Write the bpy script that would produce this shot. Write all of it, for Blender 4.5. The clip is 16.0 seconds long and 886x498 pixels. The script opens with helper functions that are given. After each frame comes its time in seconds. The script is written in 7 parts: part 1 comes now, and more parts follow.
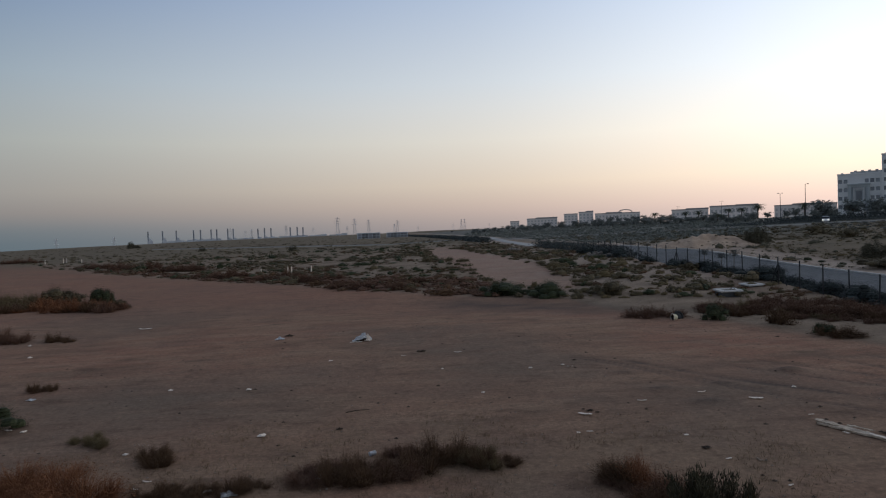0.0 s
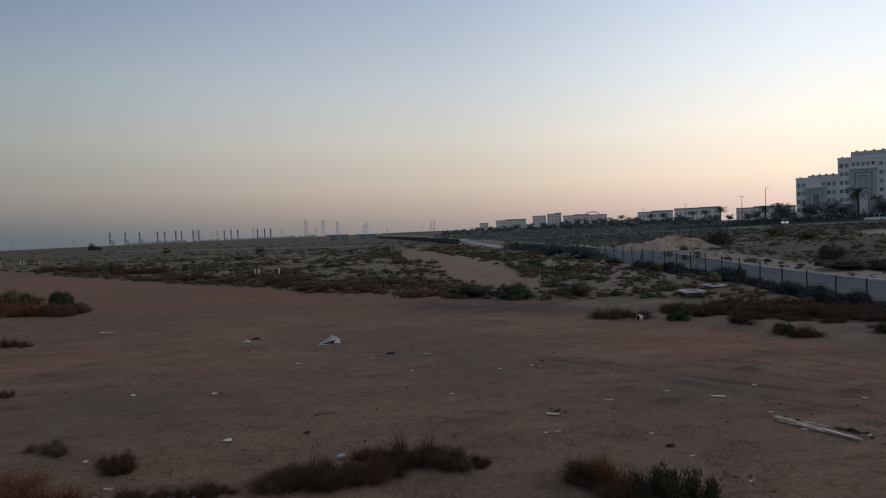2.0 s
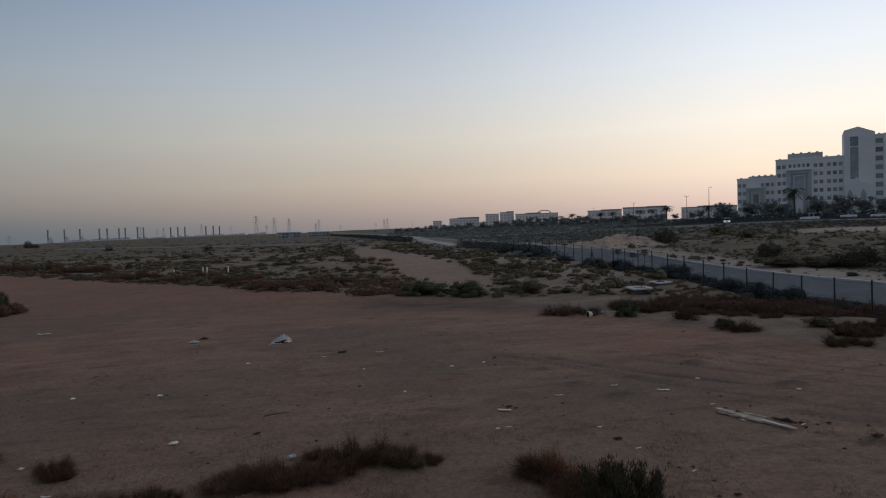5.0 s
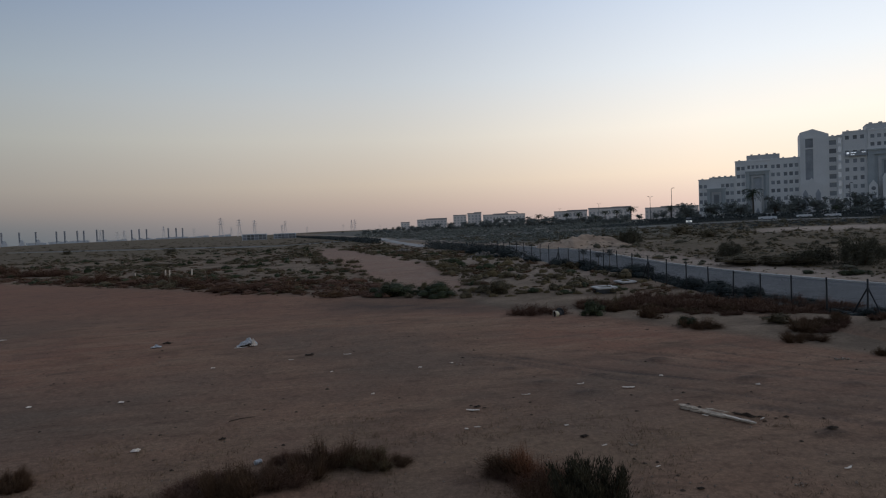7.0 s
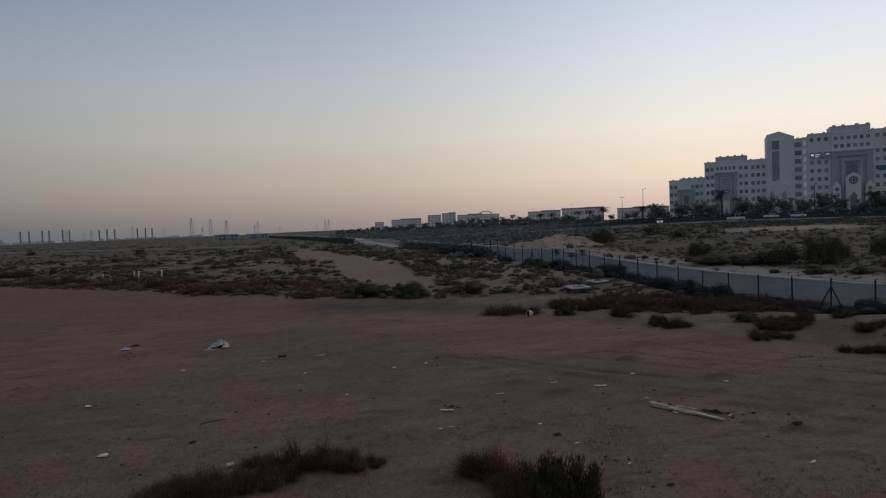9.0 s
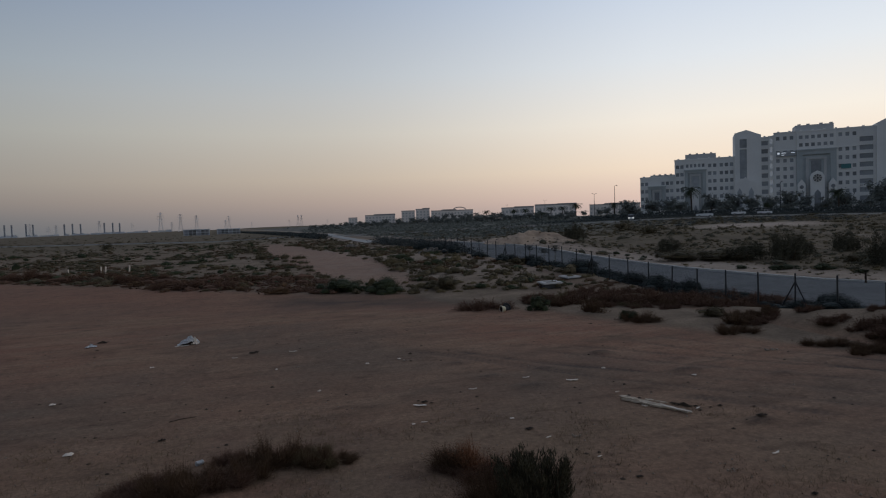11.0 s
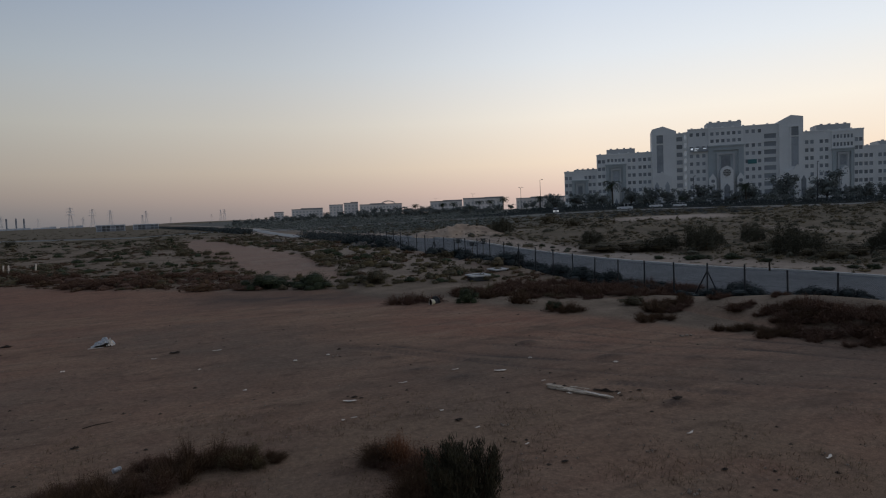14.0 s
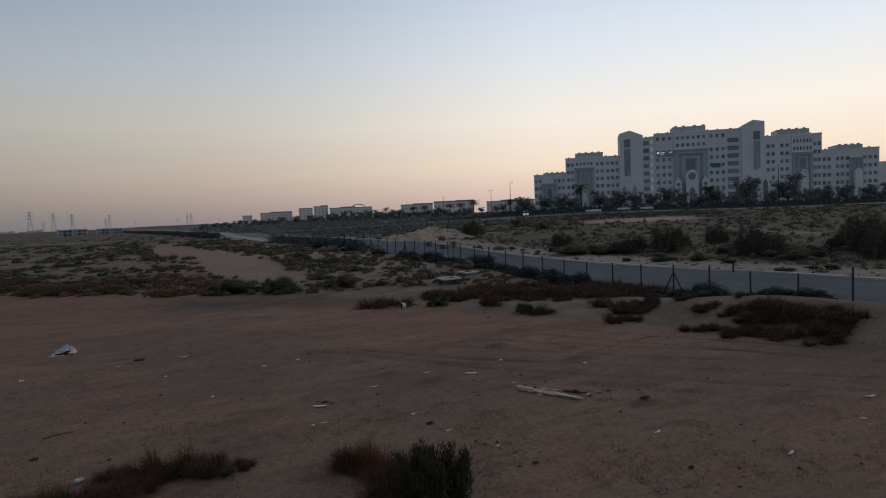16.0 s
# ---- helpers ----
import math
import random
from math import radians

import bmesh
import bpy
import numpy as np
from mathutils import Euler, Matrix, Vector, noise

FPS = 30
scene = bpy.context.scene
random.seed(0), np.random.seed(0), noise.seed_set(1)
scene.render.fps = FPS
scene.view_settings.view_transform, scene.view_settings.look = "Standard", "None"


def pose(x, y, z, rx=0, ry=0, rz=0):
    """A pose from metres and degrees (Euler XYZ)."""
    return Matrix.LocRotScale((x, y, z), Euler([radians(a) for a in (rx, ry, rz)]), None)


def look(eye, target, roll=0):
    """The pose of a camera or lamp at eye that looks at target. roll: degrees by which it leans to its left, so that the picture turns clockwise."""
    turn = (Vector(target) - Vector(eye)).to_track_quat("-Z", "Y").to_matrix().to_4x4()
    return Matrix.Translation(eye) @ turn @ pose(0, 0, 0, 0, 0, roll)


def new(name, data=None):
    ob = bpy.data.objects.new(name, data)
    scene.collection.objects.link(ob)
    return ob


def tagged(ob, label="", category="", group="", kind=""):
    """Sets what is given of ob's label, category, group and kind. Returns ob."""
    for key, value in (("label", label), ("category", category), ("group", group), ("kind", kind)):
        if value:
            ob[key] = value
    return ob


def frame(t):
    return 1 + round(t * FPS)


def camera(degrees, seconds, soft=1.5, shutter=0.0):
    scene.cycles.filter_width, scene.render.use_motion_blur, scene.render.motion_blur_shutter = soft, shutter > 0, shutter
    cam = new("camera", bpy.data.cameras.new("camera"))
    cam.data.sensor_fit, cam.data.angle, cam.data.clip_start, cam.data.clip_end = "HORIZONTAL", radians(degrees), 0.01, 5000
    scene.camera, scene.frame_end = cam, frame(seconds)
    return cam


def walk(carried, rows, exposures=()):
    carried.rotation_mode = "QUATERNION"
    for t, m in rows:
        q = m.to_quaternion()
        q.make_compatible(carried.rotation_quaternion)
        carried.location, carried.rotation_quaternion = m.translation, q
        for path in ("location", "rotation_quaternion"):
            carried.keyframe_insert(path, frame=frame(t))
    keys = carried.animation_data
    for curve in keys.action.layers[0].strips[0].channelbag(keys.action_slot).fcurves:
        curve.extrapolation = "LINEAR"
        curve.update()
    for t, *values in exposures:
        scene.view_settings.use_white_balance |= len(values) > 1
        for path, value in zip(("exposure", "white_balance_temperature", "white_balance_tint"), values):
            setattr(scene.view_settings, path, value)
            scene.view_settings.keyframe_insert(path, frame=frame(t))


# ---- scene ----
# A hand-held pan from one raised spot at the edge of an open lot, at dusk.
cam = camera(70.43, 16.0, 1.15)
EYE = 5.5
ROWS = [
    (0.0, 0.00, -1.70, 2.10),
    (0.5, -0.99, -1.76, 1.93),
    (1.0, -1.61, -1.69, 2.14),
    (1.5, -2.23, -1.77, 2.11),
    (2.0, -2.79, -1.64, 2.02),
    (2.5, -3.56, -1.58, 2.10),
    (3.0, -4.36, -1.52, 2.03),
    (3.5, -4.98, -1.76, 2.12),
    (4.0, -5.73, -1.89, 2.10),
    (6.5, -9.09, -2.01, 1.92),
    (7.0, -9.95, -1.98, 2.13),
    (7.5, -10.60, -2.01, 2.03),
    (8.0, -11.61, -2.07, 1.94),
    (8.5, -11.89, -2.12, 2.01),
    (9.0, -12.28, -2.05, 2.12),
    (11.5, -15.81, -2.67, 2.10),
    (12.0, -17.14, -2.64, 2.34),
    (12.5, -17.94, -2.79, 2.16),
    (13.0, -18.97, -3.07, 2.28),
    (13.5, -20.02, -3.11, 2.26),
    (14.0, -21.08, -3.33, 2.20),
    (14.5, -21.84, -3.44, 2.17),
    (15.0, -22.67, -3.28, 2.28),
    (15.5, -23.21, -3.08, 2.31),
    (16.0, -23.75, -3.14, 2.34),
]
# The body sways about a hand's width while it turns.
walk(cam, [(t, pose(0.117 * t / 16, -0.087 * t / 16, EYE - 0.005 * t / 16, 0, 0, yaw) @ pose(0, 0, 0, pitch) @ pose(0, 0, 0, 0, roll)
            @ pose(0, 0, 0, 90)) for t, yaw, pitch, roll in ROWS],
     [(0.0, 0.13), (1.5, 0.11), (2.0, -0.08), (4.0, -0.15), (8.0, -0.13), (8.5, -0.31), (9.2, -0.33), (12.0, -0.31), (16.0, -0.29)])

# ---------------------------------------------------------------- sky: afterglow, the sun is just down beyond the apartment block
world = bpy.data.worlds.new("dusk_sky")
scene.world = world
world.use_nodes = True
wt = world.node_tree
wt.nodes.clear()


def wnode(kind, **kw):
    n = wt.nodes.new(kind)
    for key, value in kw.items():
        if key == "op":
            n.operation = value
    return n


def srgb(r, g, b):
    return tuple(((c / 255) / 12.92 if c / 255 <= 0.04045 else ((c / 255 + 0.055) / 1.055) ** 2.4) for c in (r, g, b)) + (1.0,)


def sky_ramp(stops):
    n = wt.nodes.new("ShaderNodeValToRGB")
    el = n.color_ramp.elements
    while len(el) > 1:
        el.remove(el[-1])
    for i, (deg, rgb) in enumerate(stops):
        e = el[0] if i == 0 else el.new(0.5)
        e.position = (deg + 10) / 100
        e.color = srgb(*rgb)
    return n


coord = wt.nodes.new("ShaderNodeTexCoord")
sep = wt.nodes.new("ShaderNodeSeparateXYZ")
wt.links.new(coord.outputs["Generated"], sep.inputs[0])
asin = wnode("ShaderNodeMath", op="ARCSINE")
wt.links.new(sep.outputs["Z"], asin.inputs[0])
elev = wt.nodes.new("ShaderNodeMapRange")
elev.inputs["From Min"].default_value, elev.inputs["From Max"].default_value = radians(-10), radians(90)
wt.links.new(asin.outputs[0], elev.inputs["Value"])
flat = wt.nodes.new("ShaderNodeVectorMath")
flat.operation = "MULTIPLY"
flat.inputs[1].default_value = (1, 1, 0)
wt.links.new(coord.outputs["Generated"], flat.inputs[0])
unit = wt.nodes.new("ShaderNodeVectorMath")
unit.operation = "NORMALIZE"
wt.links.new(flat.outputs[0], unit.inputs[0])
dot = wt.nodes.new("ShaderNodeVectorMath")
dot.operation = "DOT_PRODUCT"
GLOW_AZ = radians(70)
dot.inputs[1].default_value = (math.sin(GLOW_AZ), math.cos(GLOW_AZ), 0)
wt.links.new(unit.outputs[0], dot.inputs[0])
side = wt.nodes.new("ShaderNodeMapRange")
side.inputs["From Min"].default_value, side.inputs["From Max"].default_value = -0.3, 0.8
wt.links.new(dot.outputs["Value"], side.inputs["Value"])
away = sky_ramp([(-10, (84, 91, 99)), (0, (95, 108, 116)), (1.1, (108, 116, 121)), (2.4, (135, 131, 129)), (4, (149, 146, 142)), (8, (157, 162, 160)), (13, (143, 158, 170)),
                 (20, (109, 132, 163)), (40, (104, 116, 140)), (90, (86, 92, 108))])
glow = sky_ramp([(-10, (150, 137, 131)), (0, (196, 174, 168)), (1.5, (221, 194, 181)), (4, (241, 221, 199)), (8, (242, 234, 222)), (13, (223, 228, 233)),
                 (20, (196, 209, 228)), (40, (150, 161, 182)), (90, (88, 94, 110))])
both = wt.nodes.new("ShaderNodeMix")
both.data_type = "RGBA"
wt.links.new(elev.outputs[0], away.inputs[0])
wt.links.new(elev.outputs[0], glow.inputs[0])
# low down the glow narrows towards the place of the sun
low = wt.nodes.new("ShaderNodeMapRange")
for key, value in (("From Min", 0.10), ("From Max", 0.21), ("To Min", 1.4), ("To Max", 0.9)):
    low.inputs[key].default_value = value
wt.links.new(elev.outputs[0], low.inputs["Value"])
narrow = wnode("ShaderNodeMath", op="POWER")
wt.links.new(side.outputs[0], narrow.inputs[0])
wt.links.new(low.outputs[0], narrow.inputs[1])
wt.links.new(narrow.outputs[0], both.inputs[0])
wt.links.new(away.outputs[0], both.inputs[6])
wt.links.new(glow.outputs[0], both.inputs[7])
bg = wt.nodes.new("ShaderNodeBackground")
blaze = wt.nodes.new("ShaderNodeMapRange")
blaze.interpolation_type = "SMOOTHSTEP"
for key, value in (("From Min", 0.35), ("From Max", 1.0), ("To Min", 1.0), ("To Max", 1.33)):
    blaze.inputs[key].default_value = value
wt.links.new(dot.outputs["Value"], blaze.inputs["Value"])
wt.links.new(blaze.outputs[0], bg.inputs["Strength"])
wt.links.new(both.outputs[2], bg.inputs["Color"])
wout = wt.nodes.new("ShaderNodeOutputWorld")
wt.links.new(bg.outputs[0], wout.inputs[0])

# the last warm light over the horizon, very soft
sun = new("sun", bpy.data.lights.new("sun", "SUN"))
sun.data.energy, sun.data.angle, sun.data.color = 0.12, radians(25), (1.0, 0.78, 0.58)
sun.matrix_world = look((0, 0, 0), (-math.sin(GLOW_AZ), -math.cos(GLOW_AZ), -math.tan(radians(9))))


# ---------------------------------------------------------------- materials
def surface(name, c1, c2, scale=4.0, rough=0.9, bump=0.3, bump_scale=None, metal=0.0, vary=0.0, contrast=(0.35, 0.65), island=False, gloss=0.25):
    """Two colours in two scales of noise, with fine relief; vary: brightness from piece to piece."""
    m = bpy.data.materials.new(name)
    m.use_nodes = True
    nt = m.node_tree
    b = nt.nodes["Principled BSDF"]
    b.inputs["Roughness"].default_value, b.inputs["Metallic"].default_value = rough, metal
    b.inputs["Specular IOR Level"].default_value = gloss
    tc = nt.nodes.new("ShaderNodeTexCoord")
    n1, n2 = nt.nodes.new("ShaderNodeTexNoise"), nt.nodes.new("ShaderNodeTexNoise")
    for n, s in ((n1, scale), (n2, scale * 9)):
        n.inputs["Scale"].default_value, n.inputs["Detail"].default_value = s, 5
        nt.links.new(tc.outputs["Object"], n.inputs["Vector"])
    add = nt.nodes.new("ShaderNodeMath")
    add.operation = "MULTIPLY_ADD"
    add.inputs[1].default_value = 0.5
    half = nt.nodes.new("ShaderNodeMath")
    half.operation = "MULTIPLY"
    half.inputs[1].default_value = 0.5
    nt.links.new(n2.outputs[0], half.inputs[0])
    nt.links.new(n1.outputs[0], add.inputs[0])
    nt.links.new(half.outputs[0], add.inputs[2])
    ramp = nt.nodes.new("ShaderNodeMapRange")
    ramp.inputs["From Min"].default_value, ramp.inputs["From Max"].default_value = contrast
    nt.links.new(add.outputs[0], ramp.inputs["Value"])
    mix = nt.nodes.new("ShaderNodeMix")
    mix.data_type = "RGBA"
    mix.inputs[6].default_value, mix.inputs[7].default_value = (*c1, 1), (*c2, 1)
    nt.links.new(ramp.outputs[0], mix.inputs[0])
    colour = mix.outputs[2]
    if vary:
        src = nt.nodes.new("ShaderNodeNewGeometry").outputs["Random Per Island"] if island else nt.nodes.new("ShaderNodeObjectInfo").outputs["Random"]
        mr = nt.nodes.new("ShaderNodeMapRange")
        mr.inputs["To Min"].default_value, mr.inputs["To Max"].default_value = 1 - vary, 1 + vary
        nt.links.new(src, mr.inputs["Value"])
        hs = nt.nodes.new("ShaderNodeHueSaturation")
        nt.links.new(mr.outputs[0], hs.inputs["Value"])
        nt.links.new(colour, hs.inputs["Color"])
        colour = hs.outputs[0]
    nt.links.new(colour, b.inputs["Base Color"])
    if bump:
        bp = nt.nodes.new("ShaderNodeBump")
        bp.inputs["Strength"].default_value, bp.inputs["Distance"].default_value = bump, 0.02
        n3 = nt.nodes.new("ShaderNodeTexNoise")
        n3.inputs["Scale"].default_value, n3.inputs["Detail"].default_value = bump_scale or scale * 12, 4
        nt.links.new(tc.outputs["Object"], n3.inputs["Vector"])
        nt.links.new(n3.outputs[0], bp.inputs["Height"])
        nt.links.new(bp.outputs[0], b.inputs["Normal"])
    return m


def glowing(name, colour, strength):
    m = bpy.data.materials.new(name)
    m.use_nodes = True
    b = m.node_tree.nodes["Principled BSDF"]
    b.inputs["Base Color"].default_value = (*colour, 1)
    b.inputs["Emission Color"].default_value = (*colour, 1)
    b.inputs["Emission Strength"].default_value = strength
    return m


def soil_material():
    """Sand: bare trodden brown, pale drift sand and scrubby ground by the 'soil' and 'drift' layers of the sheet."""
    m = bpy.data.materials.new("sand")
    m.use_nodes = True
    nt = m.node_tree
    b = nt.nodes["Principled BSDF"]
    b.inputs["Roughness"].default_value = 0.95
    b.inputs["Specular IOR Level"].default_value = 0.1
    tc = nt.nodes.new("ShaderNodeTexCoord")

    def noise_at(scale, detail=5, stretch=(1, 1, 1), turn=0.0, rough=0.55):
        mp = nt.nodes.new("ShaderNodeMapping")
        mp.inputs["Scale"].default_value = stretch
        mp.inputs["Rotation"].default_value = (0, 0, turn)
        nt.links.new(tc.outputs["Object"], mp.inputs["Vector"])
        n = nt.nodes.new("ShaderNodeTexNoise")
        n.inputs["Scale"].default_value, n.inputs["Detail"].default_value, n.inputs["Roughness"].default_value = scale, detail, rough
        nt.links.new(mp.outputs[0], n.inputs["Vector"])
        return n.outputs[0]

    def rng(v, a, c, lo=0.0, hi=1.0):
        n = nt.nodes.new("ShaderNodeMapRange")
        n.inputs["From Min"].default_value, n.inputs["From Max"].default_value = a, c
        n.inputs["To Min"].default_value, n.inputs["To Max"].default_value = lo, hi
        nt.links.new(v, n.inputs["Value"])
        return n.outputs[0]

    def mix(fac, a, c):
        n = nt.nodes.new("ShaderNodeMix")
        n.data_type = "RGBA"
        nt.links.new(fac, n.inputs[0])
        for slot, v in ((6, a), (7, c)):
            if isinstance(v, tuple):
                n.inputs[slot].default_value = (*v, 1)
            else:
                nt.links.new(v, n.inputs[slot])
        return n.outputs[2]

    def layer(name):
        n = nt.nodes.new("ShaderNodeAttribute")
        n.attribute_name = name
        return n.outputs["Fac"]

    bare = mix(rng(noise_at(0.11, 4), 0.36, 0.64), SAND_BROWN, SAND_RED)
    bare = mix(rng(noise_at(0.55, 7, (0.5, 1.4, 1), -0.5, 0.65), 0.45, 0.75), bare, SAND_PALE)
    bare = mix(rng(noise_at(0.23, 8, (0.7, 1.2, 1), -0.35, 0.65), 0.5, 0.78), bare, SAND_DARK)
    bare = mix(rng(noise_at(0.055, 5, rough=0.6), 0.46, 0.58, 0.0, 0.75), bare, SAND_GREY)
    bare = mix(rng(layer("ruddy"), 0.0, 1.0, 0.0, 0.6), bare, SAND_RED)
    bare = mix(layer("ash"), bare, SAND_GREY)
    # thin drag lines left by wheels and wind
    line = rng(noise_at(1.5, 6, (0.22, 1.2, 1), -0.2, 0.7), 0.54, 0.7, 0.0, 0.42)
    veil = nt.nodes.new("ShaderNodeMath")
    veil.operation = "MULTIPLY"
    nt.links.new(line, veil.inputs[0])
    nt.links.new(rng(noise_at(0.19, 3), 0.42, 0.6), veil.inputs[1])
    bare = mix(veil.outputs[0], bare, SAND_DARK)
    bare = mix(rng(noise_at(0.8, 6, (0.3, 1.3, 1), -0.1, 0.7), 0.57, 0.72, 0.0, 0.5), bare, SAND_PALE)
    bare = mix(layer("straw"), bare, STRAW_FLOOR)
    scrub = mix(rng(noise_at(0.3, 6), 0.38, 0.66), SCRUB_A, SCRUB_B)
    bare = mix(rng(noise_at(1.7, 9, rough=0.78), 0.52, 0.68, 0.0, 0.75), bare, SAND_DARK)
    bare = mix(rng(noise_at(2.6, 9, (0.6, 1.3, 1), -0.4, 0.75), 0.56, 0.72, 0.0, 0.6), bare, SAND_PALE)
    bare = mix(rng(noise_at(0.85, 5, (0.4, 1.3, 1), -0.1, 0.62), 0.56, 0.7, 0.0, 0.72), bare, SAND_DARK)
    base = mix(layer("soil"), bare, scrub)
    base = mix(layer("turf"), base, mix(rng(noise_at(0.16, 6, rough=0.65), 0.38, 0.66), TURF_A, TURF_B))
    base = mix(layer("thick"), base, mix(rng(noise_at(0.12, 6, rough=0.7), 0.4, 0.62), THICK_A, THICK_B))
    base = mix(layer("drift"), base, mix(rng(noise_at(0.8), 0.3, 0.7), DRIFT_A, DRIFT_B))
    # darkens ruts and dirt heaps, and paints the bank's shadow by the track
    base = mix(rng(layer("worn"), 0.0, 0.7, 0.0, 0.82), base, RUT_AND_SHADE_DARK)
    speck = rng(noise_at(7.0, 8, rough=0.75), 0.3, 0.72, 0.68, 1.32)
    grit = rng(noise_at(42.0, 3), 0.3, 0.7, 0.75, 1.25)
    mul = nt.nodes.new("ShaderNodeMath")
    mul.operation = "MULTIPLY"
    nt.links.new(speck, mul.inputs[0])
    nt.links.new(grit, mul.inputs[1])
    hs = nt.nodes.new("ShaderNodeHueSaturation")
    nt.links.new(mul.outputs[0], hs.inputs["Value"])
    nt.links.new(base, hs.inputs["Color"])
    nt.links.new(hs.outputs[0], b.inputs["Base Color"])
    bp = nt.nodes.new("ShaderNodeBump")
    bp.inputs["Strength"].default_value, bp.inputs["Distance"].default_value = 0.45, 0.06
    add = nt.nodes.new("ShaderNodeMath")
    nt.links.new(noise_at(3.0, 8, rough=0.65), add.inputs[0])
    nt.links.new(noise_at(1.3, 5, (0.6, 1.5, 1), -0.5), add.inputs[1])
    nt.links.new(add.outputs[0], bp.inputs["Height"])
    nt.links.new(bp.outputs[0], b.inputs["Normal"])
    return m


SAND_BROWN, SAND_RED, SAND_PALE, SAND_DARK = (0.258, 0.157, 0.1), (0.294, 0.142, 0.09), (0.348, 0.222, 0.146), (0.122, 0.077, 0.053)
SCRUB_A, SCRUB_B = (0.175, 0.126, 0.086), (0.29, 0.212, 0.146)
DRIFT_A, DRIFT_B = (0.385, 0.295, 0.228), (0.505, 0.405, 0.32)
# overgrown ground far off; the greyish lift is haze put into the colour
THICK_A, THICK_B = (0.11, 0.112, 0.098), (0.185, 0.178, 0.15)
RUT_AND_SHADE_DARK = (0.092, 0.068, 0.054)
SAND_GREY = (0.176, 0.128, 0.092)
STRAW_FLOOR = (0.235, 0.156, 0.1)
TURF_A, TURF_B = (0.12, 0.094, 0.06), (0.19, 0.146, 0.095)
SAND = soil_material()
ASPHALT = surface("old_asphalt", (0.10, 0.106, 0.11), (0.165, 0.17, 0.172), 0.22, 0.92, 0.25, 30, gloss=0.08)
TARMAC = surface("tarmac", (0.05, 0.05, 0.052), (0.075, 0.075, 0.078), 0.5, 0.8, 0.2, 20)
TRACK_PALE = surface("sanded_concrete", (0.3, 0.29, 0.27), (0.45, 0.43, 0.4), 0.4, 0.9, 0.2, 8)
KERB = surface("kerb_concrete", (0.5, 0.48, 0.45), (0.62, 0.59, 0.55), 1.5, 0.85, 0.3)
STEEL = surface("dark_steel", (0.03, 0.032, 0.035), (0.055, 0.055, 0.058), 6, 0.6, 0.1, metal=0.3)
WIRE = surface("dull_wire", (0.04, 0.045, 0.05), (0.07, 0.075, 0.08), 6, 0.6, 0.0, metal=0.4)
LEAF = {
    "dry": surface("dry_twigs", (0.082, 0.049, 0.029), (0.14, 0.085, 0.05), 6, 0.95, 0, gloss=0.08, vary=0.2, island=True),
    "sage": surface("tawny_olive_twigs", (0.112, 0.085, 0.045), (0.19, 0.146, 0.08), 6, 0.95, 0, gloss=0.08, vary=0.22, island=True),
    "red": surface("rust_brown_twigs", (0.106, 0.06, 0.042), (0.175, 0.102, 0.068), 6, 0.95, 0, gloss=0.08, vary=0.22, island=True),
    "rust": surface("orange_brown_twigs", (0.16, 0.07, 0.036), (0.26, 0.118, 0.06), 6, 0.95, 0, gloss=0.08, vary=0.22, island=True),
    "green": surface("dark_green_leaves", (0.034, 0.042, 0.02), (0.066, 0.074, 0.034), 6, 0.8, 0, vary=0.35, island=True),
    "olive": surface("olive_leaves", (0.08, 0.064, 0.036), (0.138, 0.107, 0.06), 6, 0.85, 0, vary=0.35, island=True),
    "salt": surface("grey_green_leaves", (0.027, 0.034, 0.033), (0.052, 0.063, 0.058), 6, 0.85, 0, vary=0.35, island=True),
    "blade": surface("dark_upright_blades", (0.042, 0.037, 0.021), (0.08, 0.068, 0.038), 6, 0.85, 0, vary=0.35, island=True),
    "feathery": surface("feathery_brown_olive_twigs", (0.082, 0.076, 0.054), (0.135, 0.122, 0.084), 6, 0.95, 0, gloss=0.08, vary=0.25, island=True),
    "straw": surface("straw_blades", (0.19, 0.13, 0.078), (0.30, 0.21, 0.128), 6, 0.9, 0, vary=0.3, island=True),
}
# leaves of the distant bush belt, greyed and lightened to carry the haze
HAZED_LEAF = surface("hazed_leaves", (0.118, 0.126, 0.108), (0.19, 0.195, 0.165), 1.0, 0.8, 0, vary=0.4, island=True)
# tree leaves paled for the far trees: distance haze put into their colour
FAR_LEAF = surface("hazed_tree_leaves", (0.13, 0.145, 0.132), (0.205, 0.215, 0.195), 1.0, 0.8, 0, vary=0.4, island=True)
HEDGE_LEAF = surface("dark_hedge_leaves", (0.05, 0.06, 0.058), (0.09, 0.1, 0.094), 1.0, 0.8, 0, vary=0.3, island=True)
BARK = surface("bark", (0.07, 0.055, 0.04), (0.14, 0.11, 0.085), 8, 0.95, 0.6)
TREE_LEAF = surface("tree_leaves", (0.056, 0.064, 0.062), (0.094, 0.104, 0.1), 1.0, 0.7, 0, vary=0.4, island=True)
PALM_LEAF = surface("palm_leaves", (0.03, 0.045, 0.025), (0.07, 0.085, 0.04), 1.0, 0.7, 0, vary=0.3, island=True)
WALL = surface("pale_render", (0.77, 0.76, 0.735), (0.84, 0.83, 0.80), 0.25, 0.9, 0.1, vary=0.04)
WALL_DARK = surface("grey_panels", (0.42, 0.45, 0.45), (0.5, 0.53, 0.53), 0.3, 0.85, 0.1)
PLANT = surface("roof_storey_render", (0.5, 0.5, 0.49), (0.6, 0.595, 0.58), 0.3, 0.9, 0.1)
